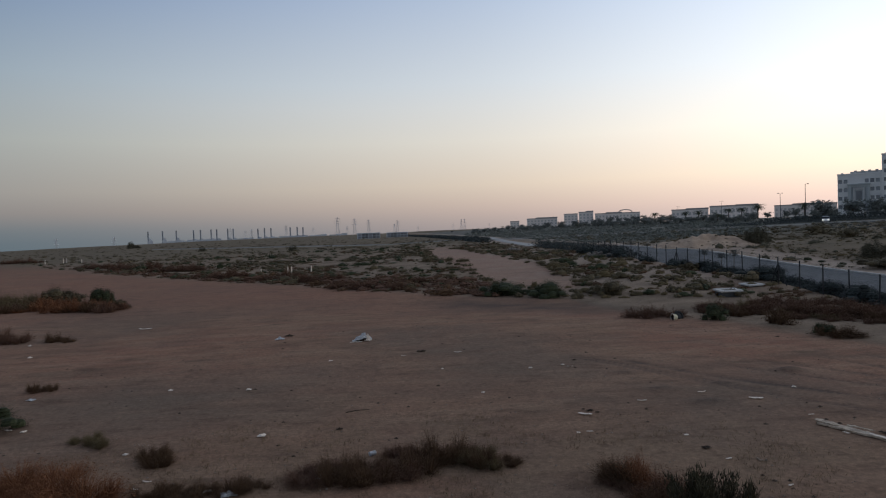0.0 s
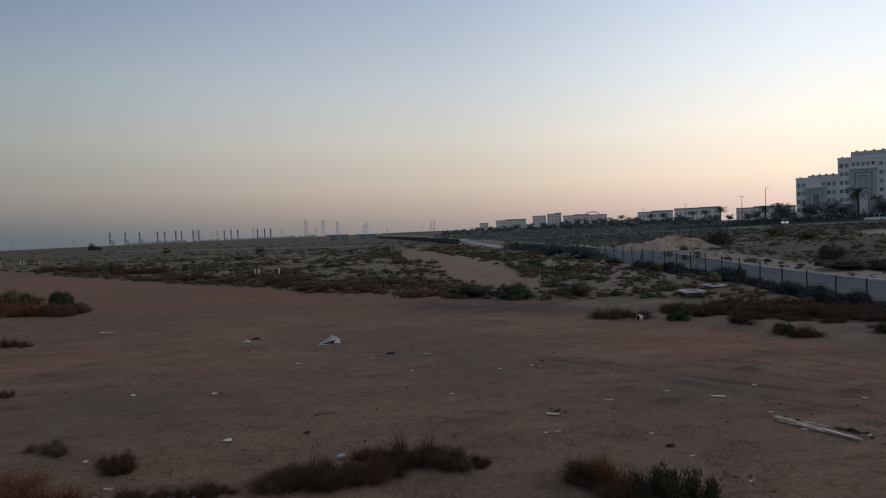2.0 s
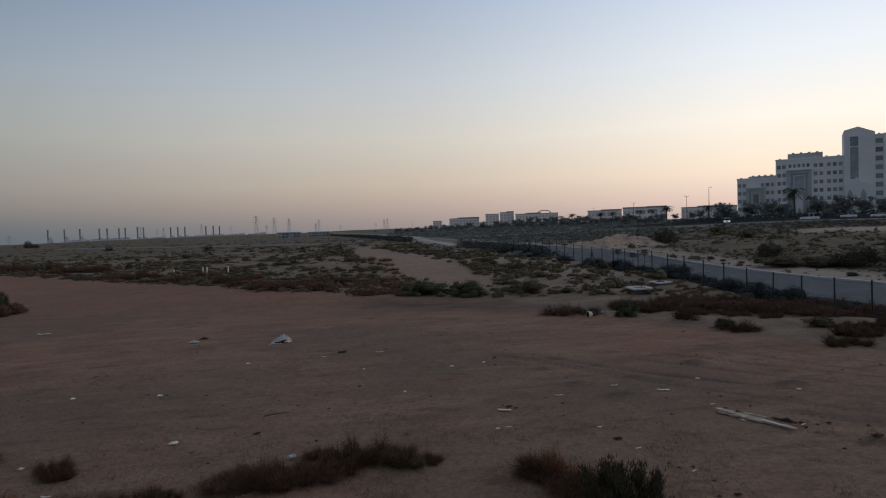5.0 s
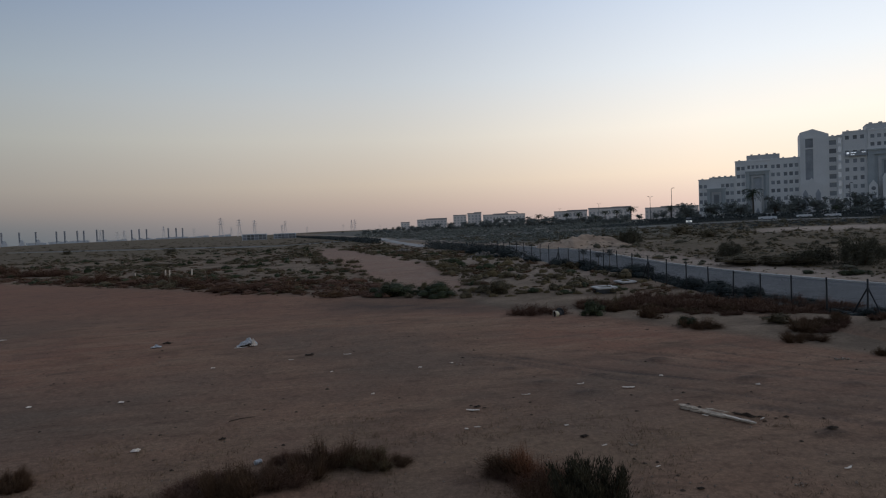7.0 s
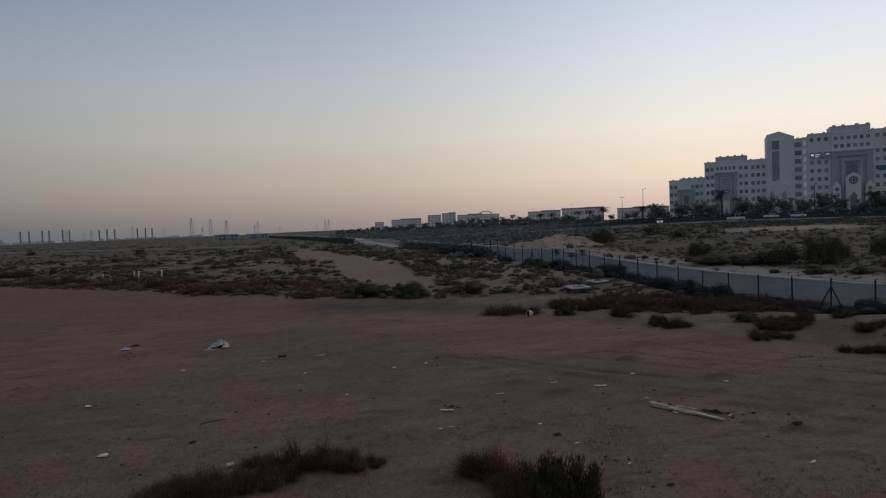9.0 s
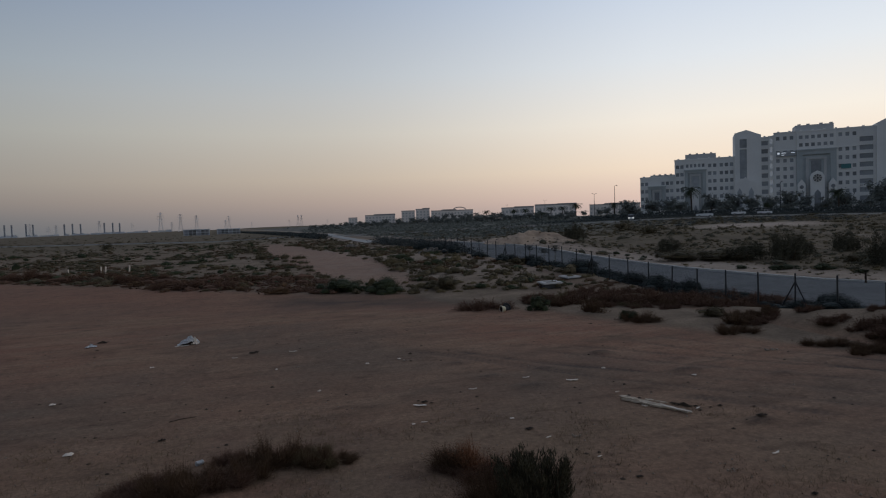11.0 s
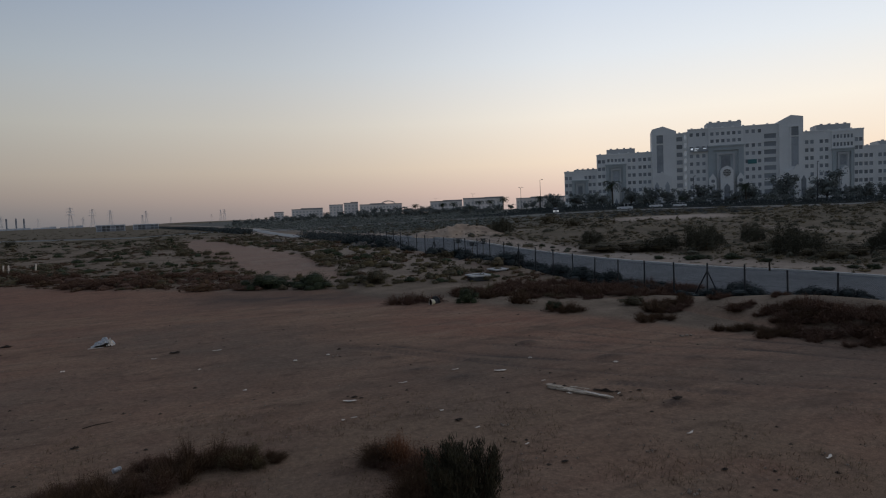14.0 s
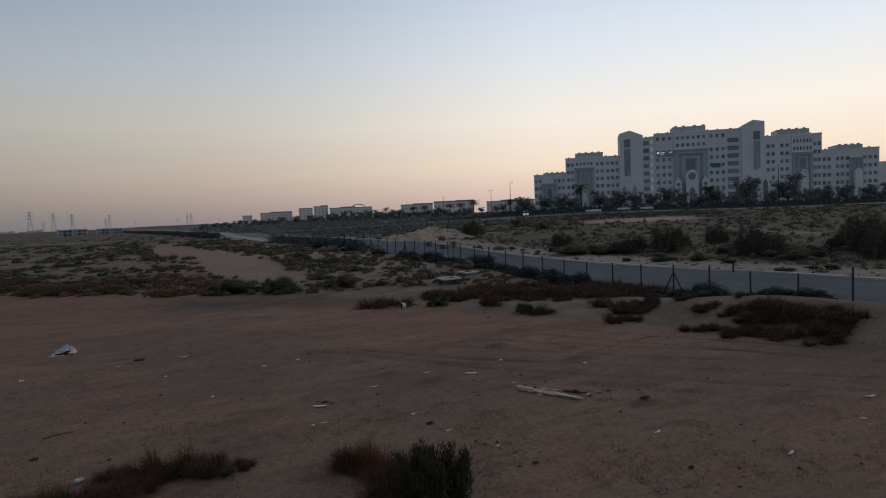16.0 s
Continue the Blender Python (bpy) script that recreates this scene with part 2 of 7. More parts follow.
# skyline house walls, brighter and pinker than render to include the haze
WALL_FAR = surface("far_render", (0.83, 0.75, 0.69), (0.9, 0.82, 0.77), 0.1, 0.9, 0, vary=0.08)
FAR_BASE = surface("far_roof_plant", (0.26, 0.27, 0.30), (0.33, 0.34, 0.37), 0.1, 0.9, 0)
# far halls and concrete shells: their paleness is distance haze in the base colour
HAZE_STEEL = surface("hazed_far_pale", (0.46, 0.49, 0.53), (0.54, 0.57, 0.61), 0.1, 0.9, 0)
# dark stacks, their colour raised and blued to hold the haze
CHIMNEY_DARK = surface("hazed_dark_steel", (0.23, 0.25, 0.28), (0.3, 0.32, 0.35), 0.1, 0.9, 0)
# window panes lifted to mid-grey: the haze over their blacks is painted in
GLASS = surface("dark_window_glass", (0.25, 0.265, 0.28), (0.38, 0.395, 0.41), 0.5, 0.3, 0, vary=0.3)
WHITE = surface("white_paper", (0.72, 0.61, 0.5), (0.87, 0.77, 0.65), 12, 0.8, 0.4, vary=0.12)
CARD = surface("pale_board", (0.22, 0.165, 0.118), (0.6, 0.49, 0.37), 7, 0.85, 0.5, contrast=(0.36, 0.56))
PLASTIC = surface("thin_plastic", (0.30, 0.31, 0.32), (0.68, 0.68, 0.67), 14, 0.35, 0.5, vary=0.1, contrast=(0.42, 0.56))
STONE = surface("rubble_stone", (0.28, 0.215, 0.16), (0.42, 0.335, 0.26), 9, 0.95, 0.6, vary=0.2)
# charred and dark scraps; also fills hollows where shade is painted
CHAR_AND_SHADE = surface("char_and_shade", (0.03, 0.022, 0.017), (0.065, 0.048, 0.036), 9, 0.95, 0.5, gloss=0.05)
RUBBER = surface("tyre_rubber", (0.02, 0.02, 0.02), (0.04, 0.038, 0.036), 9, 0.85, 0.3)
CREAM = surface("cream_plastic", (0.60, 0.54, 0.36), (0.72, 0.66, 0.46), 7, 0.6, 0.2)
CAR_GLASS = surface("car_glass", (0.03, 0.033, 0.036), (0.05, 0.053, 0.056), 0.5, 0.1, 0)
CAR_WHITE = surface("white_car_paint", (0.78, 0.78, 0.78), (0.82, 0.82, 0.82), 2, 0.3, 0)
CAR_GREY = surface("grey_car_paint", (0.16, 0.165, 0.17), (0.2, 0.2, 0.21), 2, 0.3, 0)
LAMP_WHITE = glowing("headlight_on", (1.0, 0.97, 0.9), 0.9)
LAMP_WINDOW = glowing("lit_stairwell", (0.45, 0.48, 0.52), 0.2)
LED = glowing("led_letters", (0.85, 0.92, 1.0), 0.55)
TEAL = surface("teal_banner", (0.07, 0.2, 0.21), (0.1, 0.25, 0.25), 0.5, 0.7, 0)


# ---------------------------------------------------------------- mesh helpers
class Geo:
    """Gathers vertices and faces of one mesh."""

    def __init__(self):
        self.v, self.f = [], []

    def add(self, verts, faces):
        k = len(self.v)
        self.v.extend(tuple(p) for p in verts)
        self.f.extend(tuple(i + k for i in q) for q in faces)

    def box(self, x0, x1, y0, y1, z0, z1):
        self.add([(x, y, z) for x in (x0, x1) for y in (y0, y1) for z in (z0, z1)],
                 [(0, 1, 3, 2), (4, 6, 7, 5), (0, 4, 5, 1), (2, 3, 7, 6), (0, 2, 6, 4), (1, 5, 7, 3)])

    def tube(self, p0, p1, r0, r1=None, n=8, caps=True):
        p0, p1 = Vector(p0), Vector(p1)
        r1 = r0 if r1 is None else r1
        q = (p1 - p0).to_track_quat("Z", "Y")
        ring = [(math.cos(2 * math.pi * i / n), math.sin(2 * math.pi * i / n)) for i in range(n)]
        vs = [p0 + q @ Vector((c * r0, s * r0, 0)) for c, s in ring] + [p1 + q @ Vector((c * r1, s * r1, 0)) for c, s in ring]
        fs = [(i, (i + 1) % n, n + (i + 1) % n, n + i) for i in range(n)]
        if caps:
            fs += [tuple(range(n - 1, -1, -1)), tuple(range(n, 2 * n))]
        self.add(vs, fs)

    def prism(self, outline, y0, y1):
        """An outline in x and z, pulled from y0 to y1."""
        n = len(outline)
        self.add([(x, y0, z) for x, z in outline] + [(x, y1, z) for x, z in outline],
                 [tuple(range(n)), tuple(range(2 * n - 1, n - 1, -1))] + [(i, i + n, (i + 1) % n + n, (i + 1) % n) for i in range(n)])

    def mesh(self, name, material, smooth=False):
        me = bpy.data.meshes.new(name)
        me.from_pydata(self.v, [], self.f)
        me.validate()
        me.materials.append(material)
        if smooth:
            me.polygons.foreach_set("use_smooth", [True] * len(me.polygons))
        return me


def part(name, me, parent, label="", m=None):
    ob = new(name, me)
    ob.parent = parent
    if m is not None:
        ob.matrix_basis = m
    return tagged(ob, label)


def thing(name, label, category, m, group="", kind=""):
    ob = new(name)
    ob.empty_display_size = 0.2
    ob.matrix_basis = m
    return tagged(ob, label, category, group, kind)


def single(name, me, label, category, m, group="", kind=""):
    ob = new(name, me)
    ob.matrix_basis = m
    return tagged(ob, label, category, group, kind)


# ---------------------------------------------------------------- the lie of the land
def ss(a, b, x):
    t = np.clip((np.asarray(x, float) - a) / (b - a), 0, 1)
    return t * t * (3 - 2 * t)


def fence_x(y):
    return 29.12 - 0.0746 * y


def buried(x, y):
    """Drifted sand that covers the foot of the fence where it comes near."""
    s = np.asarray(x, float) - fence_x(y)
    return 0.85 * (1 - ss(19, 29, y)) * ss(-3.2, -0.9, s) * (1 - ss(0.3, 1.6, s))


def land(x, y):
    """Height of the ground: a flat lot, a low rise up the track, and a long slope up to the apartment block."""
    x, y = np.asarray(x, float), np.asarray(y, float)
    s = x - fence_x(y)
    # the lot side rises into a bank by the fence; the road lies lower behind it
    lot = 1.2 * ss(40, 80, y) * ss(-30, 8, x) + 0.5 * np.exp(-((y - 53) / 8) ** 2) * ss(-15, -3, s) - 0.28 * np.exp(-((y - 34) / 5) ** 2 - (s / 1.2) ** 2)
    road = 1.2 * ss(52, 100, y) - 0.22 * ss(33, 42, y) * (1 - ss(70, 90, y))
    z = lot + (road - lot) * ss(0.2, 1.8, s)
    d = np.maximum(x - fence_x(y) - 17, 0)
    z = z + 5.3 * (1 - 0.4 * ss(34, 54, np.degrees(np.arctan2(x, y)))) * (1 - np.exp(-(np.minimum(d, 400) / 115) ** 1.25))
    # a low bank of sand along the near side of the fence
    z = z + 0.8 * (1 - ss(16, 36, y)) * np.exp(-((x - fence_x(y) + 2.8) / 1.6) ** 2) + buried(x, y)
    far = np.hypot(x, y)
    bearing = np.degrees(np.arctan2(x, y))
    brink = np.interp(bearing, (-180, -60, -40, -35, -25, -15, -10, 0), (650, 650, 720, 850, 1370, 2600, 3600, 4700))
    z = z - 0.02 * np.maximum(far - brink, 0)
    return z


GRID = {}


def hgt(x, y):
    """Height of the finished ground sheet, its small bumps included."""
    xs, ys, z = GRID["x"], GRID["y"], GRID["z"]
    i, j = min(max(bisect_right(xs, x) - 1, 0), len(xs) - 2), min(max(bisect_right(ys, y) - 1, 0), len(ys) - 2)
    u, v = (x - xs[i]) / (xs[i + 1] - xs[i]), (y - ys[j]) / (ys[j + 1] - ys[j])
    return (z[j][i] * (1 - u) + z[j][i + 1] * u) * (1 - v) + (z[j + 1][i] * (1 - u) + z[j + 1][i + 1] * u) * v


def bisect_right(a, x):
    lo, hi = 0, len(a)
    while lo < hi:
        mid = (lo + hi) // 2
        if x < a[mid]:
            hi = mid
        else:
            lo = mid + 1
    return lo


EDGE_X = (-153, -55, -27, -8.6, 3, 9, 11.4, 15, 17, 19.3, 22.5)
EDGE_Y = (217, 104.5, 78, 57.5, 48.6, 45.7, 37, 32.8, 28, 23.4, 14)


def scrubby(x, y):
    """0 on the bare lot, 1 past its edge."""
    return np.where(x > 22.5, ss(22, 24, x), ss(-1.5, 3, y - np.interp(x, EDGE_X, EDGE_Y)))


def on_track(x, y):
    left = np.interp(y, (50, 55.7, 58.8, 64.3, 85, 125.8, 162), (9, 6.4, 5.1, 3.3, 0.7, -3.2, -4))
    right = np.interp(y, (50, 56.4, 61.4, 72.8, 96.8, 113.5, 162), (10, 12.5, 11.6, 11.1, 9.5, 6.1, 1.5))
    return ss(-0.8, 0.8, x - left) * ss(-0.8, 0.8, right - x) * ss(50, 54, y) * (1 - ss(155, 175, y))


def sheet_lines(lo, hi, step, grow, reach):
    """Even lines from lo to hi, then wider and wider out to the horizon."""
    up, d = [], step
    while sum(up) < reach:
        up.append(d)
        d *= grow
    up = np.cumsum(up)
    return np.concatenate([lo - up[::-1], np.arange(lo, hi, step), hi + up])


def bumps(x, y, seed):
    """Smooth random heights between 0 and 1 on a unit lattice."""
    table = np.random.default_rng(seed).random((97, 97))
    ix, iy = np.floor(x).astype(int), np.floor(y).astype(int)
    fx, fy = x - ix, y - iy
    fx, fy = fx * fx * (3 - 2 * fx), fy * fy * (3 - 2 * fy)

    def at(a, b):
        return table[(iy + b) % 97, (ix + a) % 97]

    return (at(0, 0) * (1 - fx) + at(1, 0) * fx) * (1 - fy) + (at(0, 1) * (1 - fx) + at(1, 1) * fx) * fy


# wheel ruts over the lot: from, to, bend, half the track's width
RUTS = ((4.6, 27.3, 10.9, 18.8, 0.0, 0.17), (6.8, 25.6, 12.6, 18.6, 0.15, 0.1), (11.2, 16.6, 14.6, 13.0, 0.0, 0.14), (9.5, 21.5, 22.0, 9.0, 0.5, 0.75), (10.5, 25.3, 20.5, 14.6, 0.4, 0.8), (15.2, 25.4, 23.0, 12.5, 0.3, 0.8))


def ruts(x, y):
    out = np.zeros_like(x)
    for x0, y0, x1, y1, bend, half in RUTS:
        dx, dy = x1 - x0, y1 - y0
        n = math.hypot(dx, dy)
        u = ((x - x0) * dx + (y - y0) * dy) / n / n
        v = ((x - x0) * dy - (y - y0) * dx) / n - bend * np.sin(np.clip(u, 0, 1) * math.pi) + 0.07 * np.sin(u * 9 + x0)
        fade = ss(0.0, 0.15, u) * (1 - ss(0.8, 1.0, u)) * (0.35 + 0.65 * bumps(u * 9 + 40, u * 0 + x0 + 50, 8))
        for w in (-half, half):
            out += fade * np.exp(-((v - w) / 0.11) ** 2) * (0.5 + 0.5 * bumps(x * 1.7 + 60, y * 1.7 + 60, 12))
    return np.clip(out, 0, 1)


def bare_lane(x, y):
    """A pale bare stretch across the slope before the apartment block."""
    u, v = (x - 92.4) * 0.751 - (y - 105.2) * 0.66, (x - 92.4) * 0.66 + (y - 105.2) * 0.751
    return np.exp(-(u / 12) ** 4 - ((v - 0.3 * u) / 11) ** 4)


def make_ground():
    xs, ys = sheet_lines(-21.0, 25.0, 0.17, 1.06, 4700), sheet_lines(9.5, 34.0, 0.17, 1.06, 4700)
    gx, gy = np.meshgrid(xs, ys)
    z = land(gx, gy)
    rough = np.zeros_like(z)
    for k, (wave, amp) in enumerate(((14, 0.16), (6, 0.09), (2.6, 0.05), (1.2, 0.024), (0.6, 0.010))):
        for turn in (0.4, 1.3, 2.2):
            c, d = math.cos(turn + k), math.sin(turn + k)
            rough += 0.6 * amp * (bumps((gx * c - gy * d) / wave + 31, (gx * d + gy * c) / wave + 47, 20 + k + int(turn * 10)) - 0.5)
    calm = np.where(np.abs(gx - fence_x(gy) - 9) < 8.5, 0.08, 1.0) * (1 - ss(60, 140, np.hypot(gx, gy)) * 0.5) * (0.35 + 0.65 * scrubby(gx, gy))
    worn = ruts(gx, gy)
    z = z + rough * calm - 0.05 * worn
    # small heaps of loose dirt
    for mx, my, mw, mh in ((12.42, 22.55, 0.5, 0.13), (7.0, 20.5, 0.5, 0.07), (7.9, 18.9, 0.6, 0.06), (13.7, 18.8, 0.5, 0.14), (12.0, 13.5, 0.45, 0.12), (14.6, 20.5, 0.4, 0.08), (9.2, 21.0, 0.4, 0.07), (16.2, 17.2, 0.5, 0.09), (6.5, 23.0, 0.4, 0.06)):
        heap = np.exp(-(((gx - mx) / mw) ** 2 + ((gy - my) / (0.6 * mw)) ** 2))
        z = z + mh * heap * (0.7 + 0.6 * bumps(gx * 5, gy * 5, 77))
        worn = np.maximum(worn, 0.55 * heap)
    # dark earth where the track meets the lot, with a cut bank's shadow painted in
    mouth = np.exp(-((gx - 5.4) / 7.0) ** 4 - ((gy - 43.6 + 0.42 * (gx - 5.4)) / 3.1) ** 2)
    worn = np.maximum(worn, 0.8 * mouth * (0.45 + 0.55 * bumps(gx / 1.6 + 9, gy / 0.7 + 5, 51)))
    GRID.update(x=xs.tolist(), y=ys.tolist(), z=z.tolist())
    ny, nx = gx.shape
    verts = np.stack([gx.ravel(), gy.ravel(), z.ravel()], 1)
    i = np.arange(nx * ny).reshape(ny, nx)
    faces = np.stack([i[:-1, :-1].ravel(), i[:-1, 1:].ravel(), i[1:, 1:].ravel(), i[1:, :-1].ravel()], 1)
    me = bpy.data.meshes.new("ground")
    me.from_pydata(verts.tolist(), [], faces.tolist())
    me.polygons.foreach_set("use_smooth", [True] * len(me.polygons))
    soil = scrubby(gx, gy) * (1 - on_track(gx, gy))
    s = gx - fence_x(gy)
    mound = np.exp(-(((gx - 45) / 10) ** 2 + ((gy - 105) / 8.0) ** 2) ** 1.5)
    lane = ss(30, 55, gy) * (1 - ss(112, 130, gy)) * np.exp(-((gx - 84.5 - 1.5 * np.sin(gy / 11)) / 1.7) ** 4)
    lane3 = bare_lane(gx, gy)
    lane2 = np.exp(-((gx - 82 - (gy - 199) * 0.9) / 2.5) ** 4) * ss(180, 190, gy) * (1 - ss(208, 218, gy))
    drift = np.maximum.reduce([on_track(gx, gy) * 0.3, 0.8 * mound, lane * 0.4, lane2, lane3, ss(14.5, 16, s) * (1 - ss(19.5, 25, s)) * (0.55 + 0.25 * ss(40, 60, gy) - 0.25 * ss(60, 90, gy)), 0.9 * np.exp(-((s - 3) / 4.5) ** 4) * ss(128, 140, gy) * (1 - ss(210, 240, gy))])
    bank = ss(-22, -18, s) * (1 - ss(-2, 1, s)) * ss(46, 58, gy) * (1 - ss(110, 130, gy)) * (0.45 + 0.55 * ss(0.42, 0.6, bumps(gx / 2.6, gy / 2.6, 3)))
    drift = np.maximum(drift, bank * 0.4)
    turf = ss(19, 26, s) * (0.8 + 0.2 * ss(80, 150, np.hypot(gx, gy))) + 0.9 * ss(120, 260, np.hypot(gx, gy)) * (s < 0)
    dist, bearing = np.hypot(gx, gy), np.degrees(np.arctan2(gx, gy))
    thick = 0.9 * ss(120, 170, dist) * (1 - ss(900, 1500, dist)) * ss(8, 20, s) * (1 - ss(26, 36, bearing))
    ruddy = ss(34, 58, gy) * (1 - ss(4, 16, gx))
    ash = 0.0
    for ax, ay, aw, ad, k in ((-9.5, 21.5, 7.5, 5.0, 0.95), (6.5, 16.0, 3.2, 1.6, 0.5), (2.5, 23.5, 4.5, 2.2, 0.45), (12.5, 11.5, 4.0, 1.5, 0.4), (-13.5, 14.0, 3.0, 2.0, 0.7)):
        ash = np.maximum(ash, k * np.exp(-(((gx - ax) / aw) ** 2 + ((gy - ay) / ad) ** 2)))
    ash = ash * (0.5 + 0.5 * bumps(gx / 2.2 + 3, gy / 1.2 + 8, 61)) * (1 - soil)
    straw = (1 - ss(15, 19.5, np.hypot(gx, gy * 0.95))) * (0.18 + 0.5 * ss(0.35, 0.65, bumps(gx / 1.3, gy / 1.3, 41)))
    for name, data in (("soil", soil), ("drift", np.clip(drift, 0, 1)), ("worn", worn), ("turf", turf), ("ruddy", ruddy), ("straw", straw), ("thick", thick), ("ash", ash)):
        at = me.attributes.new(name, "FLOAT", "POINT")
        at.data.foreach_set("value", data.ravel().astype(np.float32))
    me.materials.append(SAND)
    tagged(new("ground", me), "bare brown sand lot with scrub and a sandy track", "ground", kind="structure")


make_ground()


def ribbon(name, line, half, lift, material, label, category, thick=0.0):
    """A strip laid along a line of (x, y) points, following the land."""
    g = Geo()
    pts = [Vector(p) for p in line]
    rows = []
    for k, p in enumerate(pts):
        d = (pts[min(k + 1, len(pts) - 1)] - pts[max(k - 1, 0)]).normalized()
        nrm = Vector((d.y, -d.x))
        a, b = p - nrm * half, p + nrm * half
        z = max(hgt(*a), hgt(*b), hgt(*p)) + lift
        rows.append([(a.x, a.y, z), (b.x, b.y, z)] + ([(a.x, a.y, z - thick), (b.x, b.y, z - thick)] if thick else []))
    for r, q in zip(rows, rows[1:]):
        g.add([r[0], r[1], q[1], q[0]], [(0, 1, 2, 3)])
        if thick:
            g.add([r[0], q[0], q[2], r[2]], [(0, 1, 2, 3)])
            g.add([r[1], q[1], q[3], r[3]], [(3, 2, 1, 0)])
    return tagged(new(name, g.mesh(name, material)), label, category, kind="structure")


road_ys = [-60 + 4 * k for k in range(47)]
ribbon("road", [(fence_x(y) + 8.6, y) for y in road_ys], 6.6, 0.05, ASPHALT, "worn grey asphalt service road behind the fence", "road")
ribbon("road_far", [(20.4, 138), (20.3, 150), (20.0, 180), (20.0, 215), (21.0, 250), (22.5, 300)], 1.9, 0.15, TRACK_PALE, "pale sanded bend of the service road", "road")
ribbon("kerb", [(fence_x(y) + 15.4, y) for y in road_ys], 0.16, 0.19, KERB, "pale concrete kerb along the service road", "kerb", 0.25)

# the block stands on its own line: along the facade (s), towards the viewer (front)
BLOCK = Vector((211.0, 209.6, 5.6))
ALONG, FRONT = Vector((0.8, -0.6, 0)), Vector((-0.6, -0.8, 0))


def by_block(s, f):
    return BLOCK.x + ALONG.x * s + FRONT.x * f, BLOCK.y + ALONG.y * s + FRONT.y * f


ribbon("road_main", [by_block(s, 84) for s in range(-420, 260, 8)], 6.5, 0.12, TARMAC, "dark tarmac main road before the apartment block", "road")
ribbon("kerb_main", [by_block(s, 91.2) for s in range(-420, 260, 8)], 0.3, 0.28, KERB, "pale kerb of the main road", "kerb", 0.3)


# ---------------------------------------------------------------- apartment block
def facade(parent, name, s0, s1, z0, z1, back, depth, cols, floors, wide=1.3, tall=1.5, lit=()):
    """One stretch of the block: a body, bands and piers round real openings, and a pane in each. x runs along the facade, y away from the viewer."""
    body = Geo()
    body.box(s0, s1, back + 0.45, back + depth, z0, z1)
    zs = [z for z in floors if z0 + 0.4 < z and z + tall < z1 - 0.3]
    edge = [z0] + [e for z in zs for e in (z, z + tall)] + [z1]
    for a, b in zip(edge[::2], edge[1::2]):
        body.box(s0, s1, back, back + 0.448, a, b)
    xs = [s0] + [e for c in cols for e in (c - wide / 2, c + wide / 2)] + [s1]
    for z in zs:
        for a, b in zip(xs[::2], xs[1::2]):
            body.box(a, b, back, back + 0.446, z, z + tall)
    # parapet with small upstands
    body.box(s0 - 0.15, s1 + 0.15, back - 0.15, back + 0.5, z1, z1 + 0.5)
    k = s0 + 1.2
    while k < s1 - 1:
        body.box(k, k + 0.8, back - 0.1, back + 0.4, z1 + 0.5, z1 + 0.85)
        k += 4.1
    wall = part(name, body.mesh(name, WALL), parent)
    for z in zs:
        for i, c in enumerate(cols):
            pane = PANES.setdefault((wide, tall, i in lit), None)
            if pane is None:
                g = Geo()
                g.box(-wide / 2, wide / 2, 0, 0.05, 0, tall)
                g.box(-0.05, 0.05, -0.05, 0, 0, tall)
                pane = PANES[(wide, tall, i in lit)] = g.mesh("pane", LAMP_WINDOW if i in lit else GLASS)
            part("window", pane, wall, "lit stairwell window" if i in lit else "", pose(c, back + 0.34, z))
    return wall


PANES = {}


def spread(a, b, n):
    return [a + (b - a) * (i + 0.5) / n for i in range(n)]


